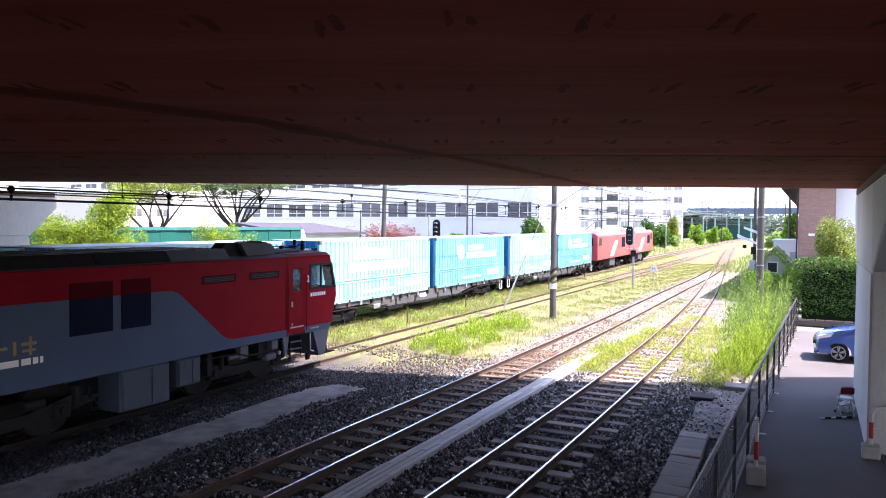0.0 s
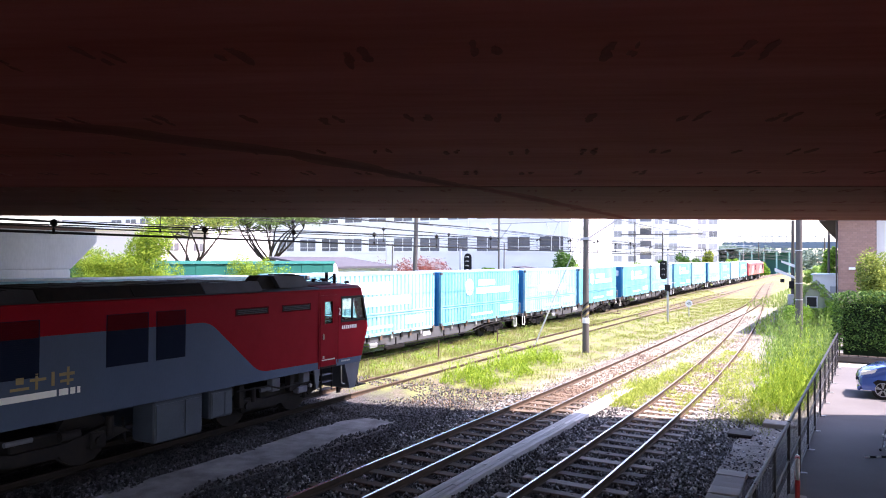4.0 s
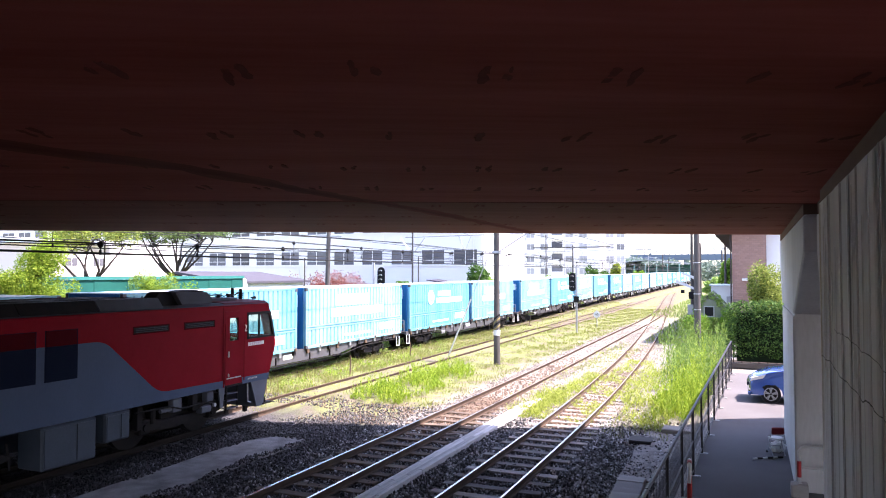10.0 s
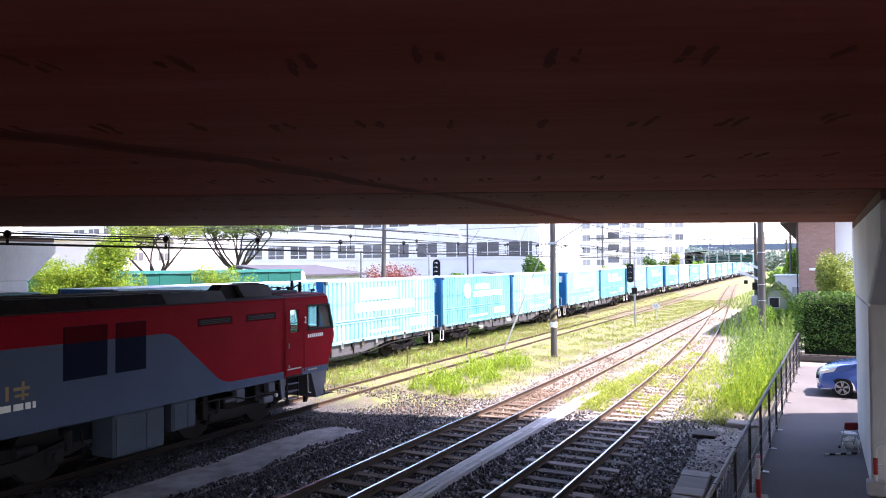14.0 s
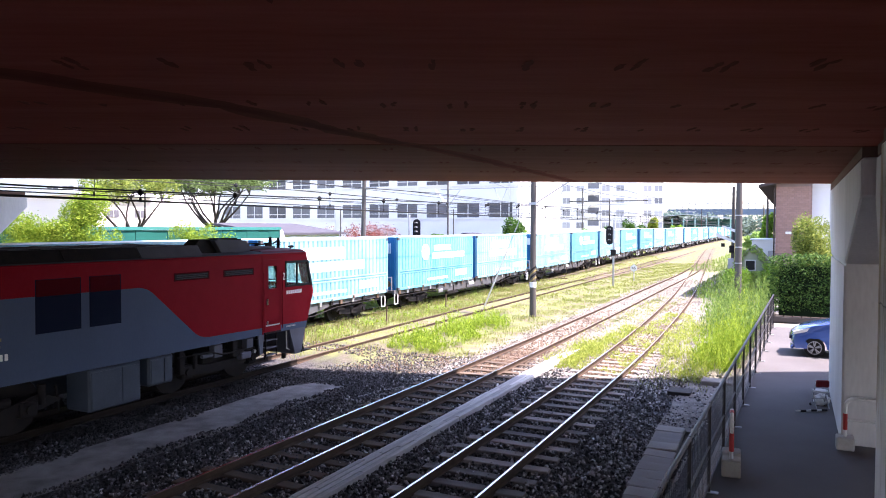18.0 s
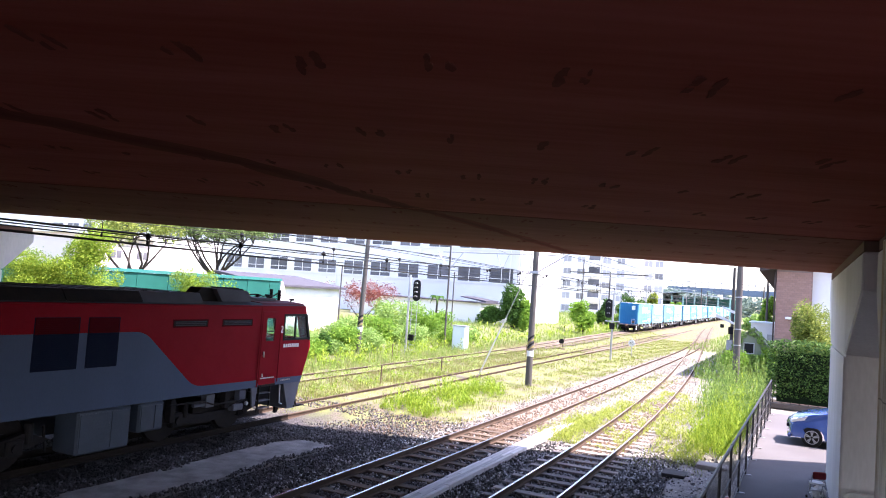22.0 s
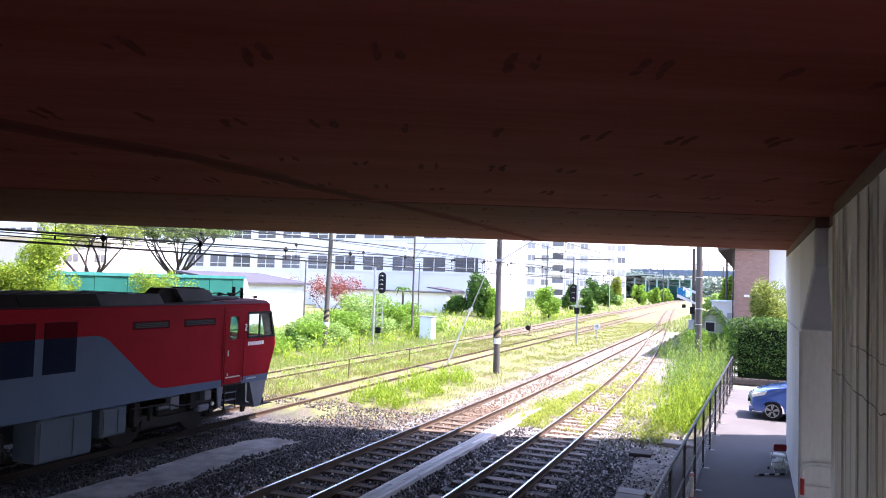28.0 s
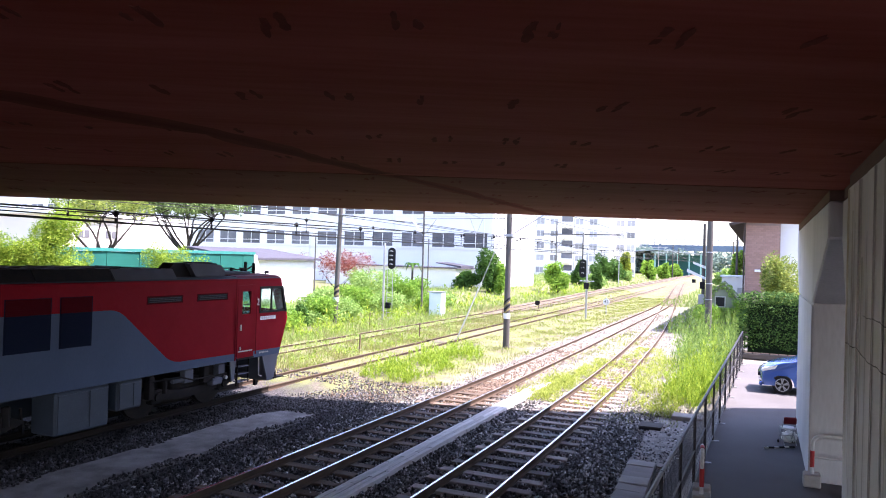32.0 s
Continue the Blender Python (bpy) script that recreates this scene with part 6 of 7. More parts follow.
# ---- the parked car ----
def build_car():
    car = empty("car", pose(-0.12, 26.55, 0.0, rz=-90))
    tagged(car, "blue compact hatchback parked before the hedge", "car")
    # long axis y back from the bumper, x across; side view outline
    W = 0.84
    outline = [(0.03, 0.26), (0.0, 0.4), (0.0, 0.6), (0.05, 0.76), (0.22, 0.89), (0.7, 1.02), (1.0, 1.07), (1.35, 1.18), (1.85, 1.44), (2.3, 1.53), (3.0, 1.53), (3.55, 1.46), (3.78, 1.1), (3.86, 0.8), (3.85, 0.35), (3.8, 0.24)]
    arch = lambda c: [(c + 0.36 * math.cos(a), 0.24 + max(0, 0.36 * math.sin(a)) + 0.02) for a in [math.pi * q / 8 for q in range(9)]]
    low = [(3.4, 0.22)] + arch(3.08) + [(2.5, 0.2), (1.3, 0.2)] + arch(0.72)
    poly = outline + low
    bm = bmesh.new()
    rings = []
    for x, inset in ((-W, 0.0), (-W * 0.93, 0.0), (0, 0.0), (W * 0.93, 0.0), (W, 0.0)):
        ring = []
        for y, z in poly:
            tum = 0.0
            if z > 0.98:
                tum = (z - 0.98) * 0.32
            xx = x * (1 - tum / W)
            edge = abs(x) / W
            yy = y + (0.16 * edge ** 4 if y < 0.4 else 0) - (0.12 * edge ** 4 if y > 3.6 else 0)
            zz = z - (0.03 * edge ** 6 if z > 0.6 else 0)
            ring.append(bm.verts.new((xx, yy, zz)))
        rings.append(ring)
    n = len(poly)
    for a, b in zip(rings, rings[1:]):
        for i in range(n):
            bm.faces.new((a[i], a[(i + 1) % n], b[(i + 1) % n], b[i]))
    bm.faces.new(rings[0]), bm.faces.new(rings[-1][::-1])
    bmesh.ops.recalc_face_normals(bm, faces=bm.faces)
    body = part("body", bm, BLUECAR, car)
    for f in body.data.polygons:
        f.use_smooth = len(f.vertices) == 4
    for s in (-1, 1):
        def at(y, z):
            return s * (W * (1 - max(0, z - 0.98) * 0.32 / W) + 0.004)
        bm = bmesh.new()
        o = [(1.28, 1.06), (1.95, 1.40), (2.35, 1.46), (2.35, 1.05)]
        bm.faces.new([bm.verts.new((at(y, z), y, z)) for y, z in o])
        part("side_window", bm, DARKGLASS, car)
        bm = bmesh.new()
        o = [(2.42, 1.05), (2.42, 1.46), (3.1, 1.45), (3.5, 1.3), (3.45, 1.08)]
        bm.faces.new([bm.verts.new((at(y, z), y, z)) for y, z in o])
        part("side_window", bm, DARKGLASS, car)
        part("mirror", cbox(s * 0.86, s * 1.0, 1.32, 1.46, 1.02, 1.16, 0.03), BLUECAR, car)
        part("door_seam", cbox(s * 0.841, s * 0.845, 2.36, 2.372, 0.3, 1.04), BLACK, car)
        part("headlight", cprism([(0.12, 0.70), (0.16, 0.80), (0.58, 0.93), (0.50, 0.80)], "x", s * 0.55, s * 0.842), WHITE, car, "pale clear headlight")
        for c in (0.72, 3.08):
            wh = part("wheel", crod((s * 0.66, c, 0.3), (s * 0.835, c, 0.3), 0.3, seg=32), BLACK, car)
            part("rim", crod((s * 0.80, c, 0.3), (s * 0.842, c, 0.3), 0.205, seg=24), DARK, wh)
            for k in range(5):
                a = math.tau * k / 5 + 0.3
                for d in (-0.16, 0.16):
                    part("spoke", crod((s * 0.85, c + 0.03 * math.cos(a), 0.3 + 0.03 * math.sin(a)), (s * 0.846, c + 0.19 * math.cos(a + d), 0.3 + 0.19 * math.sin(a + d)), 0.018, seg=6), GALV, wh)
            bm = bmesh.new()
            for k in range(24):
                a, b = math.tau * k / 24, math.tau * (k + 1) / 24
                rod(bm, (s * 0.845, c + 0.2 * math.cos(a), 0.3 + 0.2 * math.sin(a)), (s * 0.845, c + 0.2 * math.cos(b), 0.3 + 0.2 * math.sin(b)), 0.013, seg=5)
            part("rim_ring", bm, GALV, wh)
    bm = bmesh.new()
    bm.faces.new([bm.verts.new(p) for p in ((-0.72, 1.10, 1.045), (0.72, 1.10, 1.045), (0.60, 1.86, 1.452), (-0.60, 1.86, 1.452))])
    part("windscreen", bm, DARKGLASS, car)
    part("grille", cbox(-0.42, 0.42, -0.004, 0.05, 0.5, 0.6, 0.01), BLACK, car)
    part("bumper_lip", cbox(-0.72, 0.72, 0.03, 0.14, 0.22, 0.34, 0.03), BLUECAR, car)
    return car


build_car()

# ---- the brick building ----
house = empty("brick_building")
tagged(house, "brown brick-tiled building with a dark overhanging eave", "building")
BRICKBACK = mat("brick_mortar", (0.24, 0.17, 0.15), 0.9, other=(0.18, 0.13, 0.11))
part("wall", cbox(-1.05, 0.9, 48, 100, -0.1, 9.0), BRICKBACK, house)
part("white_wing", cbox(0.904, 9, 48.6, 95, -0.1, 9.0), WALLWHITE, house)
eave = part("eave", cprism([(-2.0, 6.55), (-1.05, 6.75), (9.2, 8.6), (9.2, 8.8), (-2.0, 6.72)], "y", 47.4, 100), mat("eave_board", (0.07, 0.055, 0.05), 0.8, other=(0.04, 0.03, 0.03), stretch=(1, 0.1, 1)), house)
part("downpipe", crod((-1.12, 47.95, 0), (-1.12, 47.95, 6.6), 0.045, seg=8), mat("brown_pipe", (0.05, 0.035, 0.03), 0.5), house)
part("wall_lamp", cbox(-0.5, -0.15, 47.8, 47.99, 3.75, 3.9, 0.03), WHITE, house)
tile = None
for r in range(32):
    for c in range(8):
        z = 2.6 + r * 0.125
        if z > 6.5:
            continue
        x0 = -1.05 + c * 0.25 - (0.125 if r % 2 else 0)
        a, b = max(-1.05, x0) + 0.004, min(0.9, x0 + 0.25) - 0.006
        if b - a < 0.04:
            continue
        if b - a > 0.235 and tile is not None:
            ob = new("brick", tile.data)
            ob.parent = house
            ob.location = (a, 48, z)
        else:
            ob = part("brick", cbox(0, b - a, -0.012, 0.0, 0, 0.118, 0.002), BRICK, house)
            ob.location = (a, 48, z)
            if b - a > 0.235:
                tile = ob

# ---- hut, poles, signals and signs ----
hut = empty("track_hut")
tagged(hut, "small weathered gabled hut with a dark window among weeds", "hut")
HUT = mat("weathered_board", (0.23, 0.26, 0.19), 0.9, other=(0.14, 0.165, 0.11), scale=1.5, fine=20, stretch=(1, 1, 0.4))
part("wall", cprism([(-3.2, -0.1), (-1.3, -0.1), (-1.3, 2.0), (-2.25, 3.0), (-3.2, 2.0)], "y", 47.0, 50.0), HUT, hut)
for a, b in (((-3.35, 1.9), (-2.25, 3.04)), ((-2.25, 3.04), (-1.15, 1.9))):
    part("roof_sheet", cprism([a, b, (b[0], b[1] + 0.06), (a[0], a[1] + 0.06)], "y", 46.9, 50.2), HUT, hut)
win = part("window", cbox(-2.62, -2.12, 46.95, 46.99, 1.6, 2.15), BLACK, hut)
part("window_frame", cbox(-2.68, -2.06, 46.96, 46.985, 1.54, 2.21), GALV, win)

hut_c = [(-3.15 + 0.24 * k, 46.9, z) for k in range(9) for z in (0.3, 0.9, 1.3)] + [(-3.1, 46.9, 1.9), (-1.5, 46.9, 1.9), (-2.9, 46.9, 2.35), (-1.75, 46.9, 2.4), (-2.25, 46.95, 2.85), (-2.7, 47.0, 2.65), (-1.9, 47.0, 2.7)]
leaves("creeper", hut_c, [(0.22, 0.14, 0.26)] * len(hut_c), 4800, 0.07, LEAF_PALE, hut, 92)

shed = empty("white_shed")
tagged(shed, "low white rendered shed with a flat roof behind the hut", "shed")
part("wall", cbox(-3.6, 0.6, 74, 80, -0.1, 3.0), WALLWHITE, shed)
part("roof", cbox(-3.75, 0.75, 73.8, 80.2, 3.004, 3.12), PALE, shed)
part("door", cbox(-2.2, -1.4, 73.96, 73.99, -0.05, 2.0), GALV, shed)

YELLOW = mat("warning_yellow", (0.30, 0.235, 0.09), 0.7, other=(0.20, 0.16, 0.08), fine=30)


def utility_pole(x, y, height, r, label, bands=True, lean=0.0):
    p = empty("utility_pole", pose(x, y, -0.2, 0, lean, 0))
    tagged(p, label, "pole", "poles by the line")
    part("shaft", crod((0, 0, -0.3), (0, 0, height), r, r * 0.72, seg=16), POLE, p)
    if bands:
        part("white_band", crod((0, 0, 1.42), (0, 0, 1.68), r * 0.99 + 0.004, seg=16), WHITE, p)
        for k in range(4):
            z = 1.72 + k * 0.17
            bm = crod((0, 0, z), (0.0, 0, z + 0.09), r * 0.98 + 0.004, seg=16)
            for v in bm.verts:
                v.co.z += 0.9 * v.co.x
            part("warning_stripe", bm, YELLOW if k % 2 == 0 else BLACK, p)
    return p


pole_a = utility_pole(-11.3, 33.1, 9.5, 0.16, "concrete line pole with white band and warning stripes")
part("bracket_strut", crod((0.1, 0, 5.45), (1.9, 0.2, 6.6), 0.035, seg=8), GALV, pole_a)
part("bracket_arm", crod((0.1, 0, 6.55), (2.6, 0.2, 6.65), 0.035, seg=8), GALV, pole_a)
part("bracket_clamp", cbox(-0.19, 0.19, -0.19, 0.19, 5.38, 5.5), GALV, pole_a)
for dx in (-0.05, 0.05):
    part("guy_wire", crod((0, dx, 6.3), (-3.0, 1.0 + dx, 0.1), 0.012, seg=6), GALV, pole_a)
    part("guy_sleeve", crod((-1.55, 0.52 + dx, 3.1), (-3.0, 1.0 + dx, 0.1), 0.028, seg=6), WHITE_TUBE, pole_a)
pole_l = utility_pole(-23.6, 37.2, 9.2, 0.16, "wooden-brown line pole with warning stripes on the bank", True, 1.5)
part("cross_arm", cbox(-0.9, 0.9, -0.05, 0.05, 6.6, 6.7), GALV, pole_l)
pole_b = utility_pole(-2.85, 44.0, 10.0, 0.20, "thick concrete pole with steel bands beside the hut", False)
for z in (2.3, 3.2, 5.0, 7.6):
    part("steel_band", crod((0, 0, z), (0, 0, z + 0.05), 0.2, seg=16), GALV, pole_b)
thin = utility_pole(-3.85, 54.0, 7.2, 0.13, "slim signal pole with cabinets and a white board", False)
part("cabinet", cbox(-0.3, 0.1, -0.3, -0.12, 1.5, 2.2, 0.02), GALV, thin)
part("cabinet", cbox(-0.22, 0.12, -0.3, -0.12, 2.6, 3.1, 0.02), DARK, thin)
part("white_board", cprism([(-1.1, 3.75), (0.15, 3.25), (0.15, 3.42), (-1.1, 3.98)], "y", -0.25, -0.2), WHITE, thin, "slanting white board")
part("white_board", cprism([(-0.7, 4.35), (0.15, 4.0), (0.15, 4.2), (-0.7, 4.5)], "y", -0.2, -0.15), WHITE, thin, "slanting white board")
part("lamp_box", cbox(-0.75, -0.5, -0.3, -0.15, 3.0, 3.25, 0.02), BLACK, thin)
for k, (x, y, hgt) in enumerate(((-4.8, 78, 7.5), (-2.6, 84, 8.0), (-4.2, 120, 8), (-20.8, 190, 9), (-27.2, 118, 9), (-24.5, 240, 9))):
    utility_pole(x, y, hgt, 0.14, "distant grey line pole", False)
utility_pole(-29.1, 62.0, 6.0, 0.07, "thin grey post before the outbuilding", False)
utility_pole(-29.2, 43.2, 5.5, 0.06, "thin grey post at the white house's corner", False)


def signal(x, y, z_head, pole_top, label, ladder):
    s = empty("railway_signal", pose(x, y, -0.2))
    tagged(s, label, "railway signal", "railway signals")
    part("mast", crod((0, 0, -0.1), (0, 0, pole_top), 0.075, seg=12), GALV, s)
    off = 0.55 if ladder else -0.3
    o = []
    for q in range(9):
        a = math.pi * q / 8
        o.append((off + 0.27 * math.cos(a), z_head + 0.42 + 0.27 * math.sin(a)))
    for q in range(9):
        a = math.pi + math.pi * q / 8
        o.append((off + 0.27 * math.cos(a), z_head - 0.42 + 0.27 * math.sin(a)))
    head = part("backboard", cprism(o, "y", -0.04, 0.0), BLACK, s)
    for k in range(3 if not ladder else 4):
        z = z_head + 0.42 - k * (0.28 if ladder else 0.4)
        bm = bmesh.new()
        for q in range(9):
            a, b = math.pi * (q - 0.0) / 9, math.pi * (q + 1.0) / 9
            vs = [bm.verts.new((off + 0.09 * math.cos(w), y2, z + 0.09 * math.sin(w))) for w, y2 in ((a, -0.04), (b, -0.04), (b, -0.24), (a, -0.24))]
            bm.faces.new(vs)
        part("hood", bm, GALV, head)
        part("lens", crod((off, -0.05, z), (off, -0.06, z), 0.075, seg=14), DARKGLASS, head)
    part("head_bracket", crod((0, 0, z_head - 0.5), (off, 0, z_head - 0.5), 0.03, seg=8), GALV, s)
    if ladder:
        for dx in (0.3, 0.7):
            part("ladder_rail", crod((dx, -0.1, 0.0), (dx, -0.1, z_head - 0.7), 0.02, seg=6), GALV, s)
        for k in range(9):
            part("rung", crod((0.3, -0.1, 0.3 + 0.32 * k), (0.7, -0.1, 0.3 + 0.32 * k), 0.014, seg=6), GALV, s)
        for k in range(4):
            part("lamp_cluster", crod((0.35 + 0.16 * (k % 2), -0.2, 1.0 + 0.18 * (k // 2)), (0.35 + 0.16 * (k % 2), -0.05, 1.0 + 0.18 * (k // 2)), 0.11, seg=14), BLACK, s)
    else:
        part("shunt_lamp", cprism([(-0.16, z_head - 1.5), (0.16, z_head - 1.5), (0.2, z_head - 1.05), (-0.2, z_head - 1.05)], "y", -0.2, 0.0), BLACK, s)
        part("platform", cbox(-0.5, 0.5, -0.25, 0.25, z_head - 0.95, z_head - 0.9), GALV, s)
    return s


signal(-22.4, 41.0, 4.12, 5.1, "lattice railway signal with an oval black head on the bank", True)
signal(-11.95, 53.2, 3.75, 4.9, "slim railway signal with a tall black head between tracks", False)

sign = empty("speed_sign", pose(-11.6, 59, -0.2))
tagged(sign, "round white speed sign with the figures 45", "sign")
part("post", crod((0, 0, 0), (0, 0, 1.4), 0.04, seg=8), GALV, sign)
part("disc", crod((0, -0.05, 1.05), (0, -0.07, 1.05), 0.27, seg=24), WHITE, sign)
text_mesh("45", 0.32, BLACK, "figures", sign, Matrix.Translation((0, -0.075, 1.05)) @ Matrix.Rotation(radians(90), 4, "X"))
stand = empty("switch_stand", pose(-16.9, 57.5, -0.2))
tagged(stand, "rusty point lever stand beside the track", "switch stand")
part("base", cbox(-0.25, 0.25, -0.2, 0.2, 0, 0.18, 0.02), RUST, stand)
part("lever", crod((0, 0, 0.15), (0.2, 0, 1.15), 0.03, seg=8), RUST, stand)
part("weight", crod((-0.05, -0.1, 0.75), (-0.05, 0.1, 0.75), 0.2, seg=16), DARK, stand)
cabinet = empty("relay_cabinet", pose(-21.5, 47.5, -0.2))
tagged(cabinet, "pale blue-white steel relay cabinet on the bank", "cabinet")
part("casing", cbox(-0.5, 0.5, -0.35, 0.35, 0, 1.75, 0.03), mat("pale_cabinet", (0.62, 0.70, 0.72), 0.5, other=(0.5, 0.58, 0.6)), cabinet)
part("door", cbox(-0.44, 0.44, -0.37, -0.352, 0.1, 1.65, 0.005), PALE, cabinet)
part("cap", cbox(-0.56, 0.56, -0.41, 0.41, 1.752, 1.80, 0.01), GALV, cabinet)
for x, y, hgt in ((-15.8, 26.9, 0.9), (-15.9, 33, 0.9), (-16.2, 21.6, 1.0), (-20.5, 36, 1.0), (-16.3, 47, 0.9)):
    tagged(part("marker_stake", crod((x, y, -0.3), (x, y, hgt - 0.2), 0.03, seg=6), RUST), "thin rusty marker stake in the grass", "stake", "marker stakes")

# ---- overhead wires ----
def overhead(x, z_low, height, places, r):
    w = empty("overhead_line")
    tagged(w, "black overhead contact line with droppers and insulators", "overhead wire", "overhead lines")
    part("contact_wire", crod((x, -30, z_low), (x, 420, z_low), r, seg=6), WIRE, w)
    part("messenger_wire", tube([(x, u, height(u)) for u in range(-30, 200, 4)], r * 0.8, 5), WIRE, w)
    for u in places:
        zt = height(u)
        part("dropper", crod((x, u, z_low), (x, u, zt), 0.012, seg=5), WIRE, w)
        part("insulator", rod(crod((x, u, zt - 0.10), (x, u, zt - 0.02), 0.03, 0.085, seg=10), (x, u, zt - 0.02), (x, u, zt + 0.06), 0.085, 0.03, seg=10), BLACK, w)
        part("clip", crod((x, u, z_low - 0.03), (x, u, z_low + 0.09), 0.03, seg=8), BLACK, w)
    return w


def side_sag(u):
    """The wire climbs to the mast beyond the bridge and sags behind it."""
    return 4.92 + 0.0165 * max(0.0, u - 12) if u < 48.4 else 5.52 - 0.35 * math.sin(math.pi * (u - 48.4) / 39.6) ** 2


overhead(-14.35, 4.70, side_sag, (0.6, 4.6, 8.7, 12.64, 15.94, 20.0, 24.2, 29.0, 34.8, 39.4, 44.4, 52, 58, 64, 70, 76, 82), 0.026)
overhead(-18.6, 5.0, lambda u: 5.6 + 0.08 * math.sin(u * 0.13), [14.7 + 6 * k for k in range(-3, 16)], 0.018)
feeder = empty("feeder_wires")
tagged(feeder, "thin feeder wires running along the line", "overhead wire")
for x, z in ((-14.62, 4.82), (-13.9, 5.3), (-15.6, 5.45), (-20.9, 5.55), (-22.4, 6.1), (-22.9, 5.3), (-12.2, 6.5), (-9.3, 6.3)):
    bm = tube([(x, -20 + k * 12, z + 0.25 * abs(((k * 12) % 48) - 24) / 24) for k in range(25)], 0.014, 5)
    part("wire", bm, WIRE, feeder)
for u in (48.4, 88.0, 134.5, 195):
    port = empty("catenary_mast", pose(-22.6 - 0.012 * u, u, 0))
    tagged(port, "slim grey mast with brackets for the overhead lines", "catenary mast", "catenary masts")
    part("mast", crod((0, 0, -0.2), (0, 0, 9.0), 0.075, 0.06, seg=10), GALV if u > 100 else POLE, port)
    part("arm", crod((-0.6, 0, 6.9), (8.6, 0, 7.0), 0.04, seg=8), GALV, port)
    if 120 < u < 150:
        part("head_beam", cbox(-14.5, 0.2, -0.12, 0.12, 9.0, 9.2), POLE, port)
    part("arm_stay", crod((0, 0, 8.6), (4.5, 0, 6.98), 0.02, seg=6), GALV, port)
    for a, b in (((0, 0, 5.6), (-1.0, 0, 6.85)), ((0, 0, 5.6), (1.0, 0, 6.85))):
        part("knee_brace", crod(a, b, 0.03, seg=6), GALV, port)
    for x in (4.2, 8.4):
        part("drop_bracket", tube([(x - 0.5, 0, 6.95), (x, 0, 5.8), (x + 0.5, 0, 6.95)], 0.025, 6), GALV, port)

# ---- houses and far buildings ----
ROOF_TILE = mat("grey_roof", (0.085, 0.083, 0.10), 0.8, other=(0.055, 0.053, 0.065), scale=1, fine=15)
low_house = empty("low_house")
tagged(low_house, "low white house with a grey sheet roof behind the bank", "house")
part("wall", cbox(-34, -30, 36.4, 44.2, 0.2, 3.55), WALLWHITE, low_house)
part("roof", cprism([(-29.6, 3.56), (-34.4, 4.2), (-34.4, 4.34), (-29.6, 3.7)], "y", 36.0, 44.6), ROOF_TILE, low_house)
teal = empty("sheet_fence")
tagged(teal, "long teal green sheeted fence behind the shrubs", "fence")
for k in range(24):
    part("sheet", cbox(-28.62, -28.5 + 0.02 * (k % 2), 12 + k * 0.98, 12.97 + k * 0.98, -0.1, 3.90), TEAL, teal)
part("top_cap", cbox(-28.7, -28.42, 12, 35.6, 3.904, 4.06), mat("teal_cap", (0.03, 0.19, 0.165), 0.6), teal)
part("end_sheet", cprism([(35.62, -0.1), (36.0, -0.1), (36.05, 3.3), (35.9, 3.8), (35.62, 4.0)], "x", -28.62, -28.5), WHITE, teal, "pale plastic sheet wrapped over the end")
FAR_PANE = mat("far_pane", (0.11, 0.11, 0.13), 0.3, other=(0.18, 0.18, 0.2), bump=0.0)
far_house = empty("far_house")
tagged(far_house, "pinkish house with small windows and a white annexe", "house")
part("wall", cbox(-66, -56, 44, 50.4, 0, 7.0), mat("pink_render", (0.70, 0.64, 0.63), 0.9, other=(0.62, 0.56, 0.55), scale=0.4, fine=8), far_house)
part("roof", cprism([(-55.4, 6.9), (-61, 7.5), (-66.6, 6.9)], "y", 43.5, 50.9), WALLWHITE, far_house)
part("annexe", cbox(-66, -56.6, 50.42, 60, 0, 7.4), WALLWHITE, far_house, "plain white annexe")
for y in (45.5, 48.5):
    w = part("window", cbox(-56.02, -55.95, y, y + 1.2, 4.9, 5.6), FAR_PANE, far_house)
    part("window_frame", cbox(-55.99, -55.93, y + 0.57, y + 0.63, 4.9, 5.6), WHITE, w)


def rotated(ob, x, y, deg):
    ob.matrix_world = pose(x, y, 0, rz=deg)
    return ob


# long white building with rows of wide windows, turned from the tracks
WINDOWDARK = mat("window_dark", (0.10, 0.105, 0.12), 0.25, other=(0.20, 0.20, 0.22), scale=0.6, fine=4, bump=0.0, vary=0.35)
blk = rotated(empty("long_building"), -66.8, 80.7, -3)
tagged(blk, "long white institutional building with rows of wide windows", "building")
part("wall", cbox(-68, 38.2, 0.35, 14, 0, 17.5), WALLWHITE, blk)
for row in range(3):
    z = 5.3 + row * 4.0
    for c in range(-12, 9):
        x = c * 4.29
        wdw = part("window", cbox(x, x + 2.95, 0.30, 0.345, z, z + 1.7), WINDOWDARK, blk)
        part("window_bar", cbox(x + 1.45, x + 1.53, 0.25, 0.298, z, z + 1.7), WHITE, wdw)
        part("window_rail", cbox(x + 0.02, x + 2.93, 0.25, 0.298, z + 0.45, z + 0.52), WHITE, wdw)
    part("sill_band", cbox(-68, 38.2, 0.2, 0.34, z - 0.25, z - 0.05), WALLWHITE, blk)
for x in (11.6, 24.5, 36.9):
    part("drain_pipe", crod((x, 0.22, 0), (x, 0.22, 17.4), 0.06, seg=6), WALLWHITE, blk)
part("parapet", cbox(-68, 38.2, 0.1, 0.6, 17.504, 18.2), WALLWHITE, blk)
low_b = rotated(empty("white_outbuilding"), -30.4, 72.0, -2)
tagged(low_b, "low white outbuilding with a thin dark roof edge", "building")
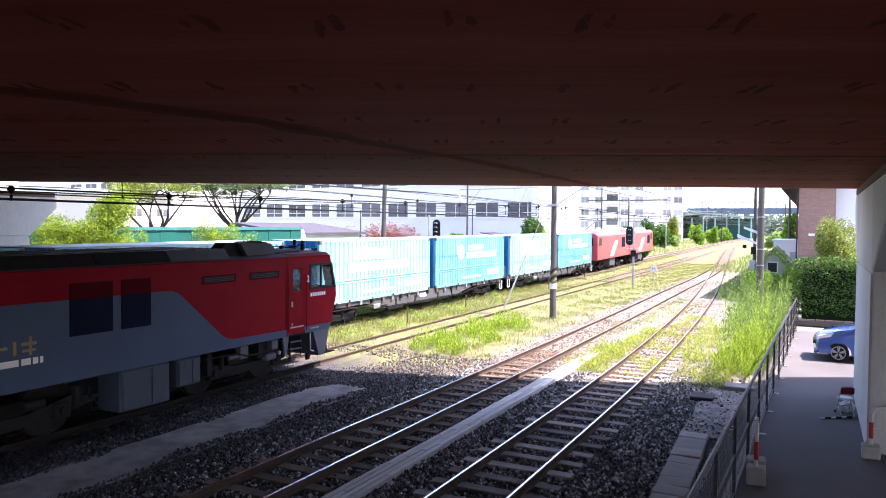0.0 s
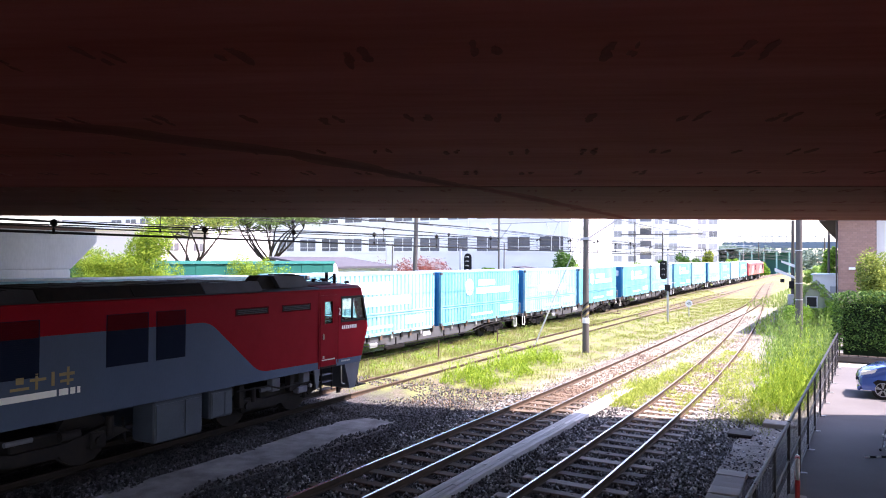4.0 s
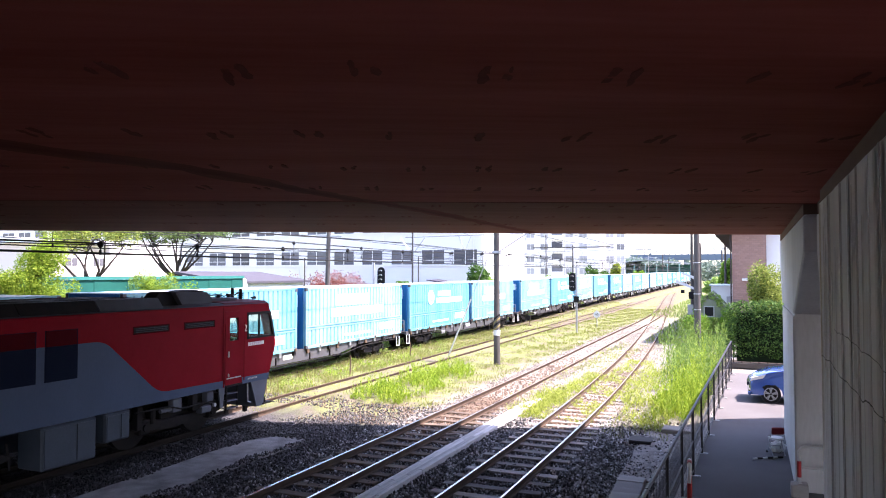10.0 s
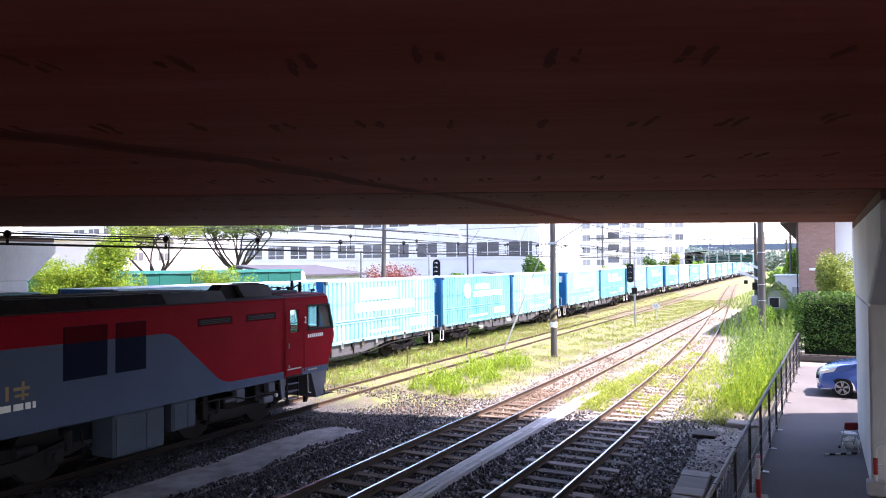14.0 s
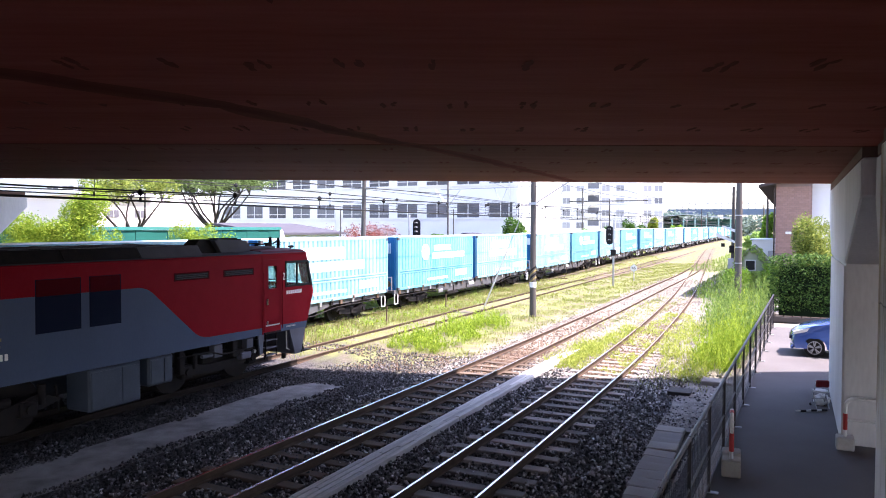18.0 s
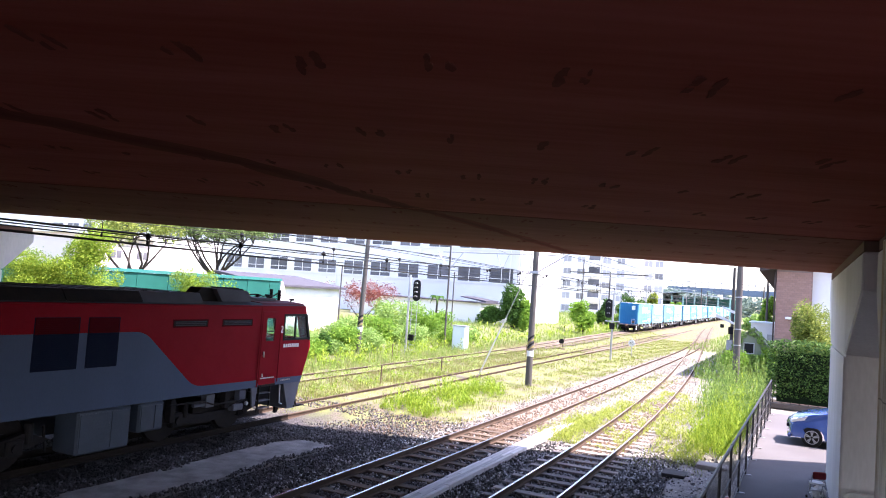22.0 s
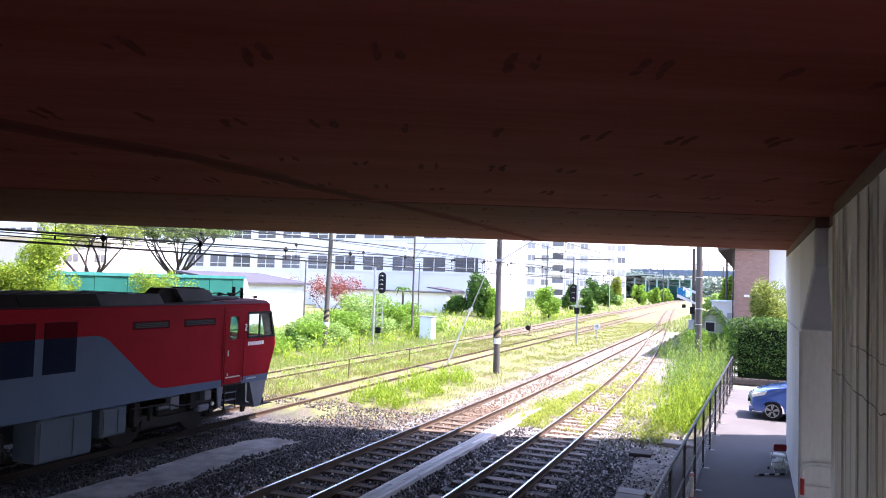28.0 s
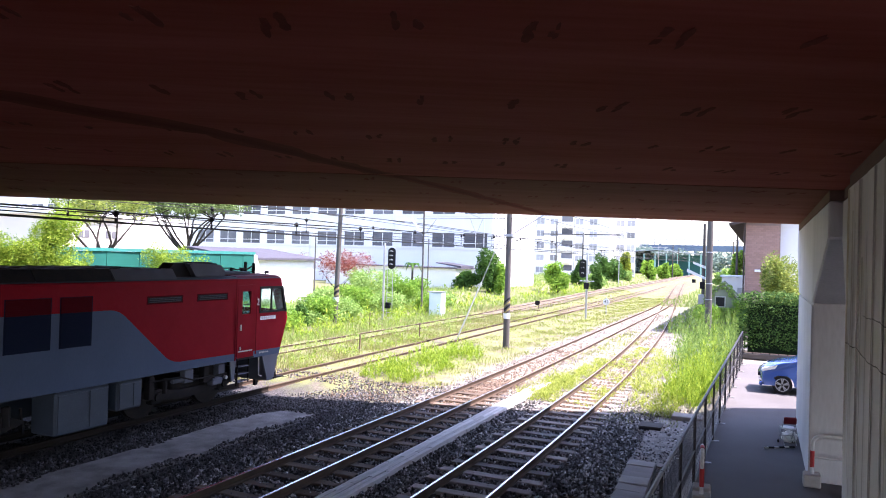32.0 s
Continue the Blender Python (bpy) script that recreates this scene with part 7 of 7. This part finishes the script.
part("wall", cbox(-17, 0, 0, 5, 0, 2.85), WALLWHITE, low_b)
part("roof", cprism([(-17.3, 2.854), (0.3, 2.854), (0.3, 2.95), (-17.3, 2.95)], "y", -0.4, 5.3), ROOF_TILE, low_b)
part("lean_roof", cprism([(-3.0, 3.5), (0.1, 3.15), (0.1, 2.954), (-3.0, 3.4)], "y", 1.0, 4.5), ROOF_TILE, low_b)
bush("ivy_wall", (-29.0, 72.0, 0.2), (1.7, 0.8, 1.3), 2600, 0.2, LEAF_DARK, "dark ivy covering a wall's end", 91)
lat = empty("lattice_mast", pose(-27.2, 77.0, 0))
tagged(lat, "tall white steel lattice mast", "mast")
for a in (-0.9, 0.9):
    for b in (-0.9, 0.9):
        part("leg", crod((a, b, 0), (a * 0.5, b * 0.5, 17), 0.07, seg=6), WHITE_TUBE, lat)
for k in range(10):
    q = 0.9 - 0.04 * k
    for sx in (-1, 1):
        part("brace", crod((-q * sx, -q, 1.65 * k), (q * sx, -q, 1.65 * (k + 1)), 0.04, seg=5), WHITE_TUBE, lat)

WINDOW_PALE = mat("window_pale", (0.28, 0.28, 0.30), 0.3, other=(0.50, 0.50, 0.52), scale=0.6, fine=4, bump=0.0, vary=0.4)
# apartment block
APT = mat("apartment_wall", (0.828, 0.805, 0.782), 0.9, other=(0.713, 0.69, 0.667), scale=0.2, fine=4)
apt = rotated(empty("apartment_block"), -53.0, 163.5, 12)
tagged(apt, "tall pale apartment block with balconies", "building")
part("wall", cbox(0, 21, 0, 12, 0, 24), APT, apt)
part("stair_wing", cbox(21.004, 27, 3, 12, 0, 21), APT, apt)
for row in range(8):
    z = 1.2 + row * 2.85
    for c, x in enumerate((1.0, 4.2, 7.4, 13.2, 16.4, 22.6, 25.0)):
        y = 0 if x < 21 else 3
        wdw = part("window", cbox(x, x + 1.7, y - 0.05, y - 0.004, z, z + 1.3), WINDOW_PALE, apt)
        part("window_bar", cbox(x + 0.8, x + 0.88, y - 0.09, y - 0.052, z, z + 1.3), WHITE, wdw)
    bal = part("balcony", cbox(9.9, 12.6, -1.2, -0.004, z - 0.5, z + 0.55), APT, apt)
    part("balcony_recess", cbox(10.0, 12.5, -0.05, -0.002, z + 0.56, z + 1.9), WINDOWDARK, bal)
    part("drain_pipe", crod((12.9, -0.1, z - 0.9), (12.9, -0.1, z + 1.95), 0.07, seg=6), GALV, apt)

# far shed, overpass and wooded hills
shed = empty("far_shed")
tagged(shed, "long dark green open shed at the yard's end", "shed")
SHED = mat("shed_green", (0.045, 0.155, 0.15), 0.8, other=(0.03, 0.10, 0.10), scale=0.2, fine=3)
part("back_wall", cbox(-46, -17, 250, 252, 0, 7.0), SHED, shed)
part("roof", cprism([(-47, 7.0), (-31, 8.4), (-16, 7.0), (-16, 7.3), (-31, 8.7), (-47, 7.3)], "y", 240, 253), mat("shed_roof", (0.40, 0.45, 0.46), 0.6), shed)
for k in range(9):
    part("post", cbox(-46 + 3.5 * k, -45.6 + 3.5 * k, 240.5, 240.9, 0, 7.2), mat("shed_post", (0.30, 0.55, 0.52), 0.6) if k == 0 else bpy.data.materials["shed_post"], shed)
over = empty("overpass")
tagged(over, "distant steel road overpass across the line, haze painted in as blue-grey", "bridge")
# blue-grey holds the aerial haze in front of the overpass
STEEL_HAZY = mat("hazy_overpass_steel", (0.13, 0.18, 0.25), 0.6, other=(0.09, 0.13, 0.19), scale=0.2, fine=2)
part("girder", cbox(-55, 40, 360, 366, 10.4, 13.2), STEEL_HAZY, over)
part("railing", cbox(-55, 40, 360, 360.3, 15.6, 15.9), STEEL_HAZY, over)
for k in range(33):
    part("stiffener", cbox(-54 + 2.9 * k, -53.7 + 2.9 * k, 359.8, 359.99, 10.4, 15.8), STEEL_HAZY, over)
for x in (-50, -30, -5, 18):
    part("column", cbox(x, x + 1.6, 361, 365, 0, 10.4), STEEL_HAZY, over)


def wooded_ridge(name, pts, height, depth, seed, label):
    rr = random.Random(seed)
    cs, rs = [], []
    for (x0, y0), (x1, y1) in zip(pts, pts[1:]):
        n = int(math.hypot(x1 - x0, y1 - y0) / (depth * 0.6)) + 1
        for k in range(n):
            q = k / n
            for z in (0.25, 0.7):
                g = depth * rr.uniform(0.45, 0.75)
                cs.append((x0 + (x1 - x0) * q + rr.uniform(-1, 1) * depth * 0.3, y0 + (y1 - y0) * q + rr.uniform(-1, 1) * depth * 0.3, height * z * rr.uniform(0.6, 1.1)))
                rs.append((g, g, height * rr.uniform(0.28, 0.45)))
    # leaf colour already holds the haze of distance
    ob = leaves(name, cs, rs, 14000, depth * 0.13, LEAF_HAZY, None, seed)
    return tagged(ob, label, "woods", kind="stuff")


wooded_ridge("far_woods", [(-120, 300), (-60, 330), (-20, 420), (60, 430), (140, 380)], 11, 9, 11, "wooded line at the far end of the valley")
wooded_ridge("far_trees", [(-48, 215), (-34, 262), (-17, 270)], 9, 5, 12, "trees around the far shed")

motions()
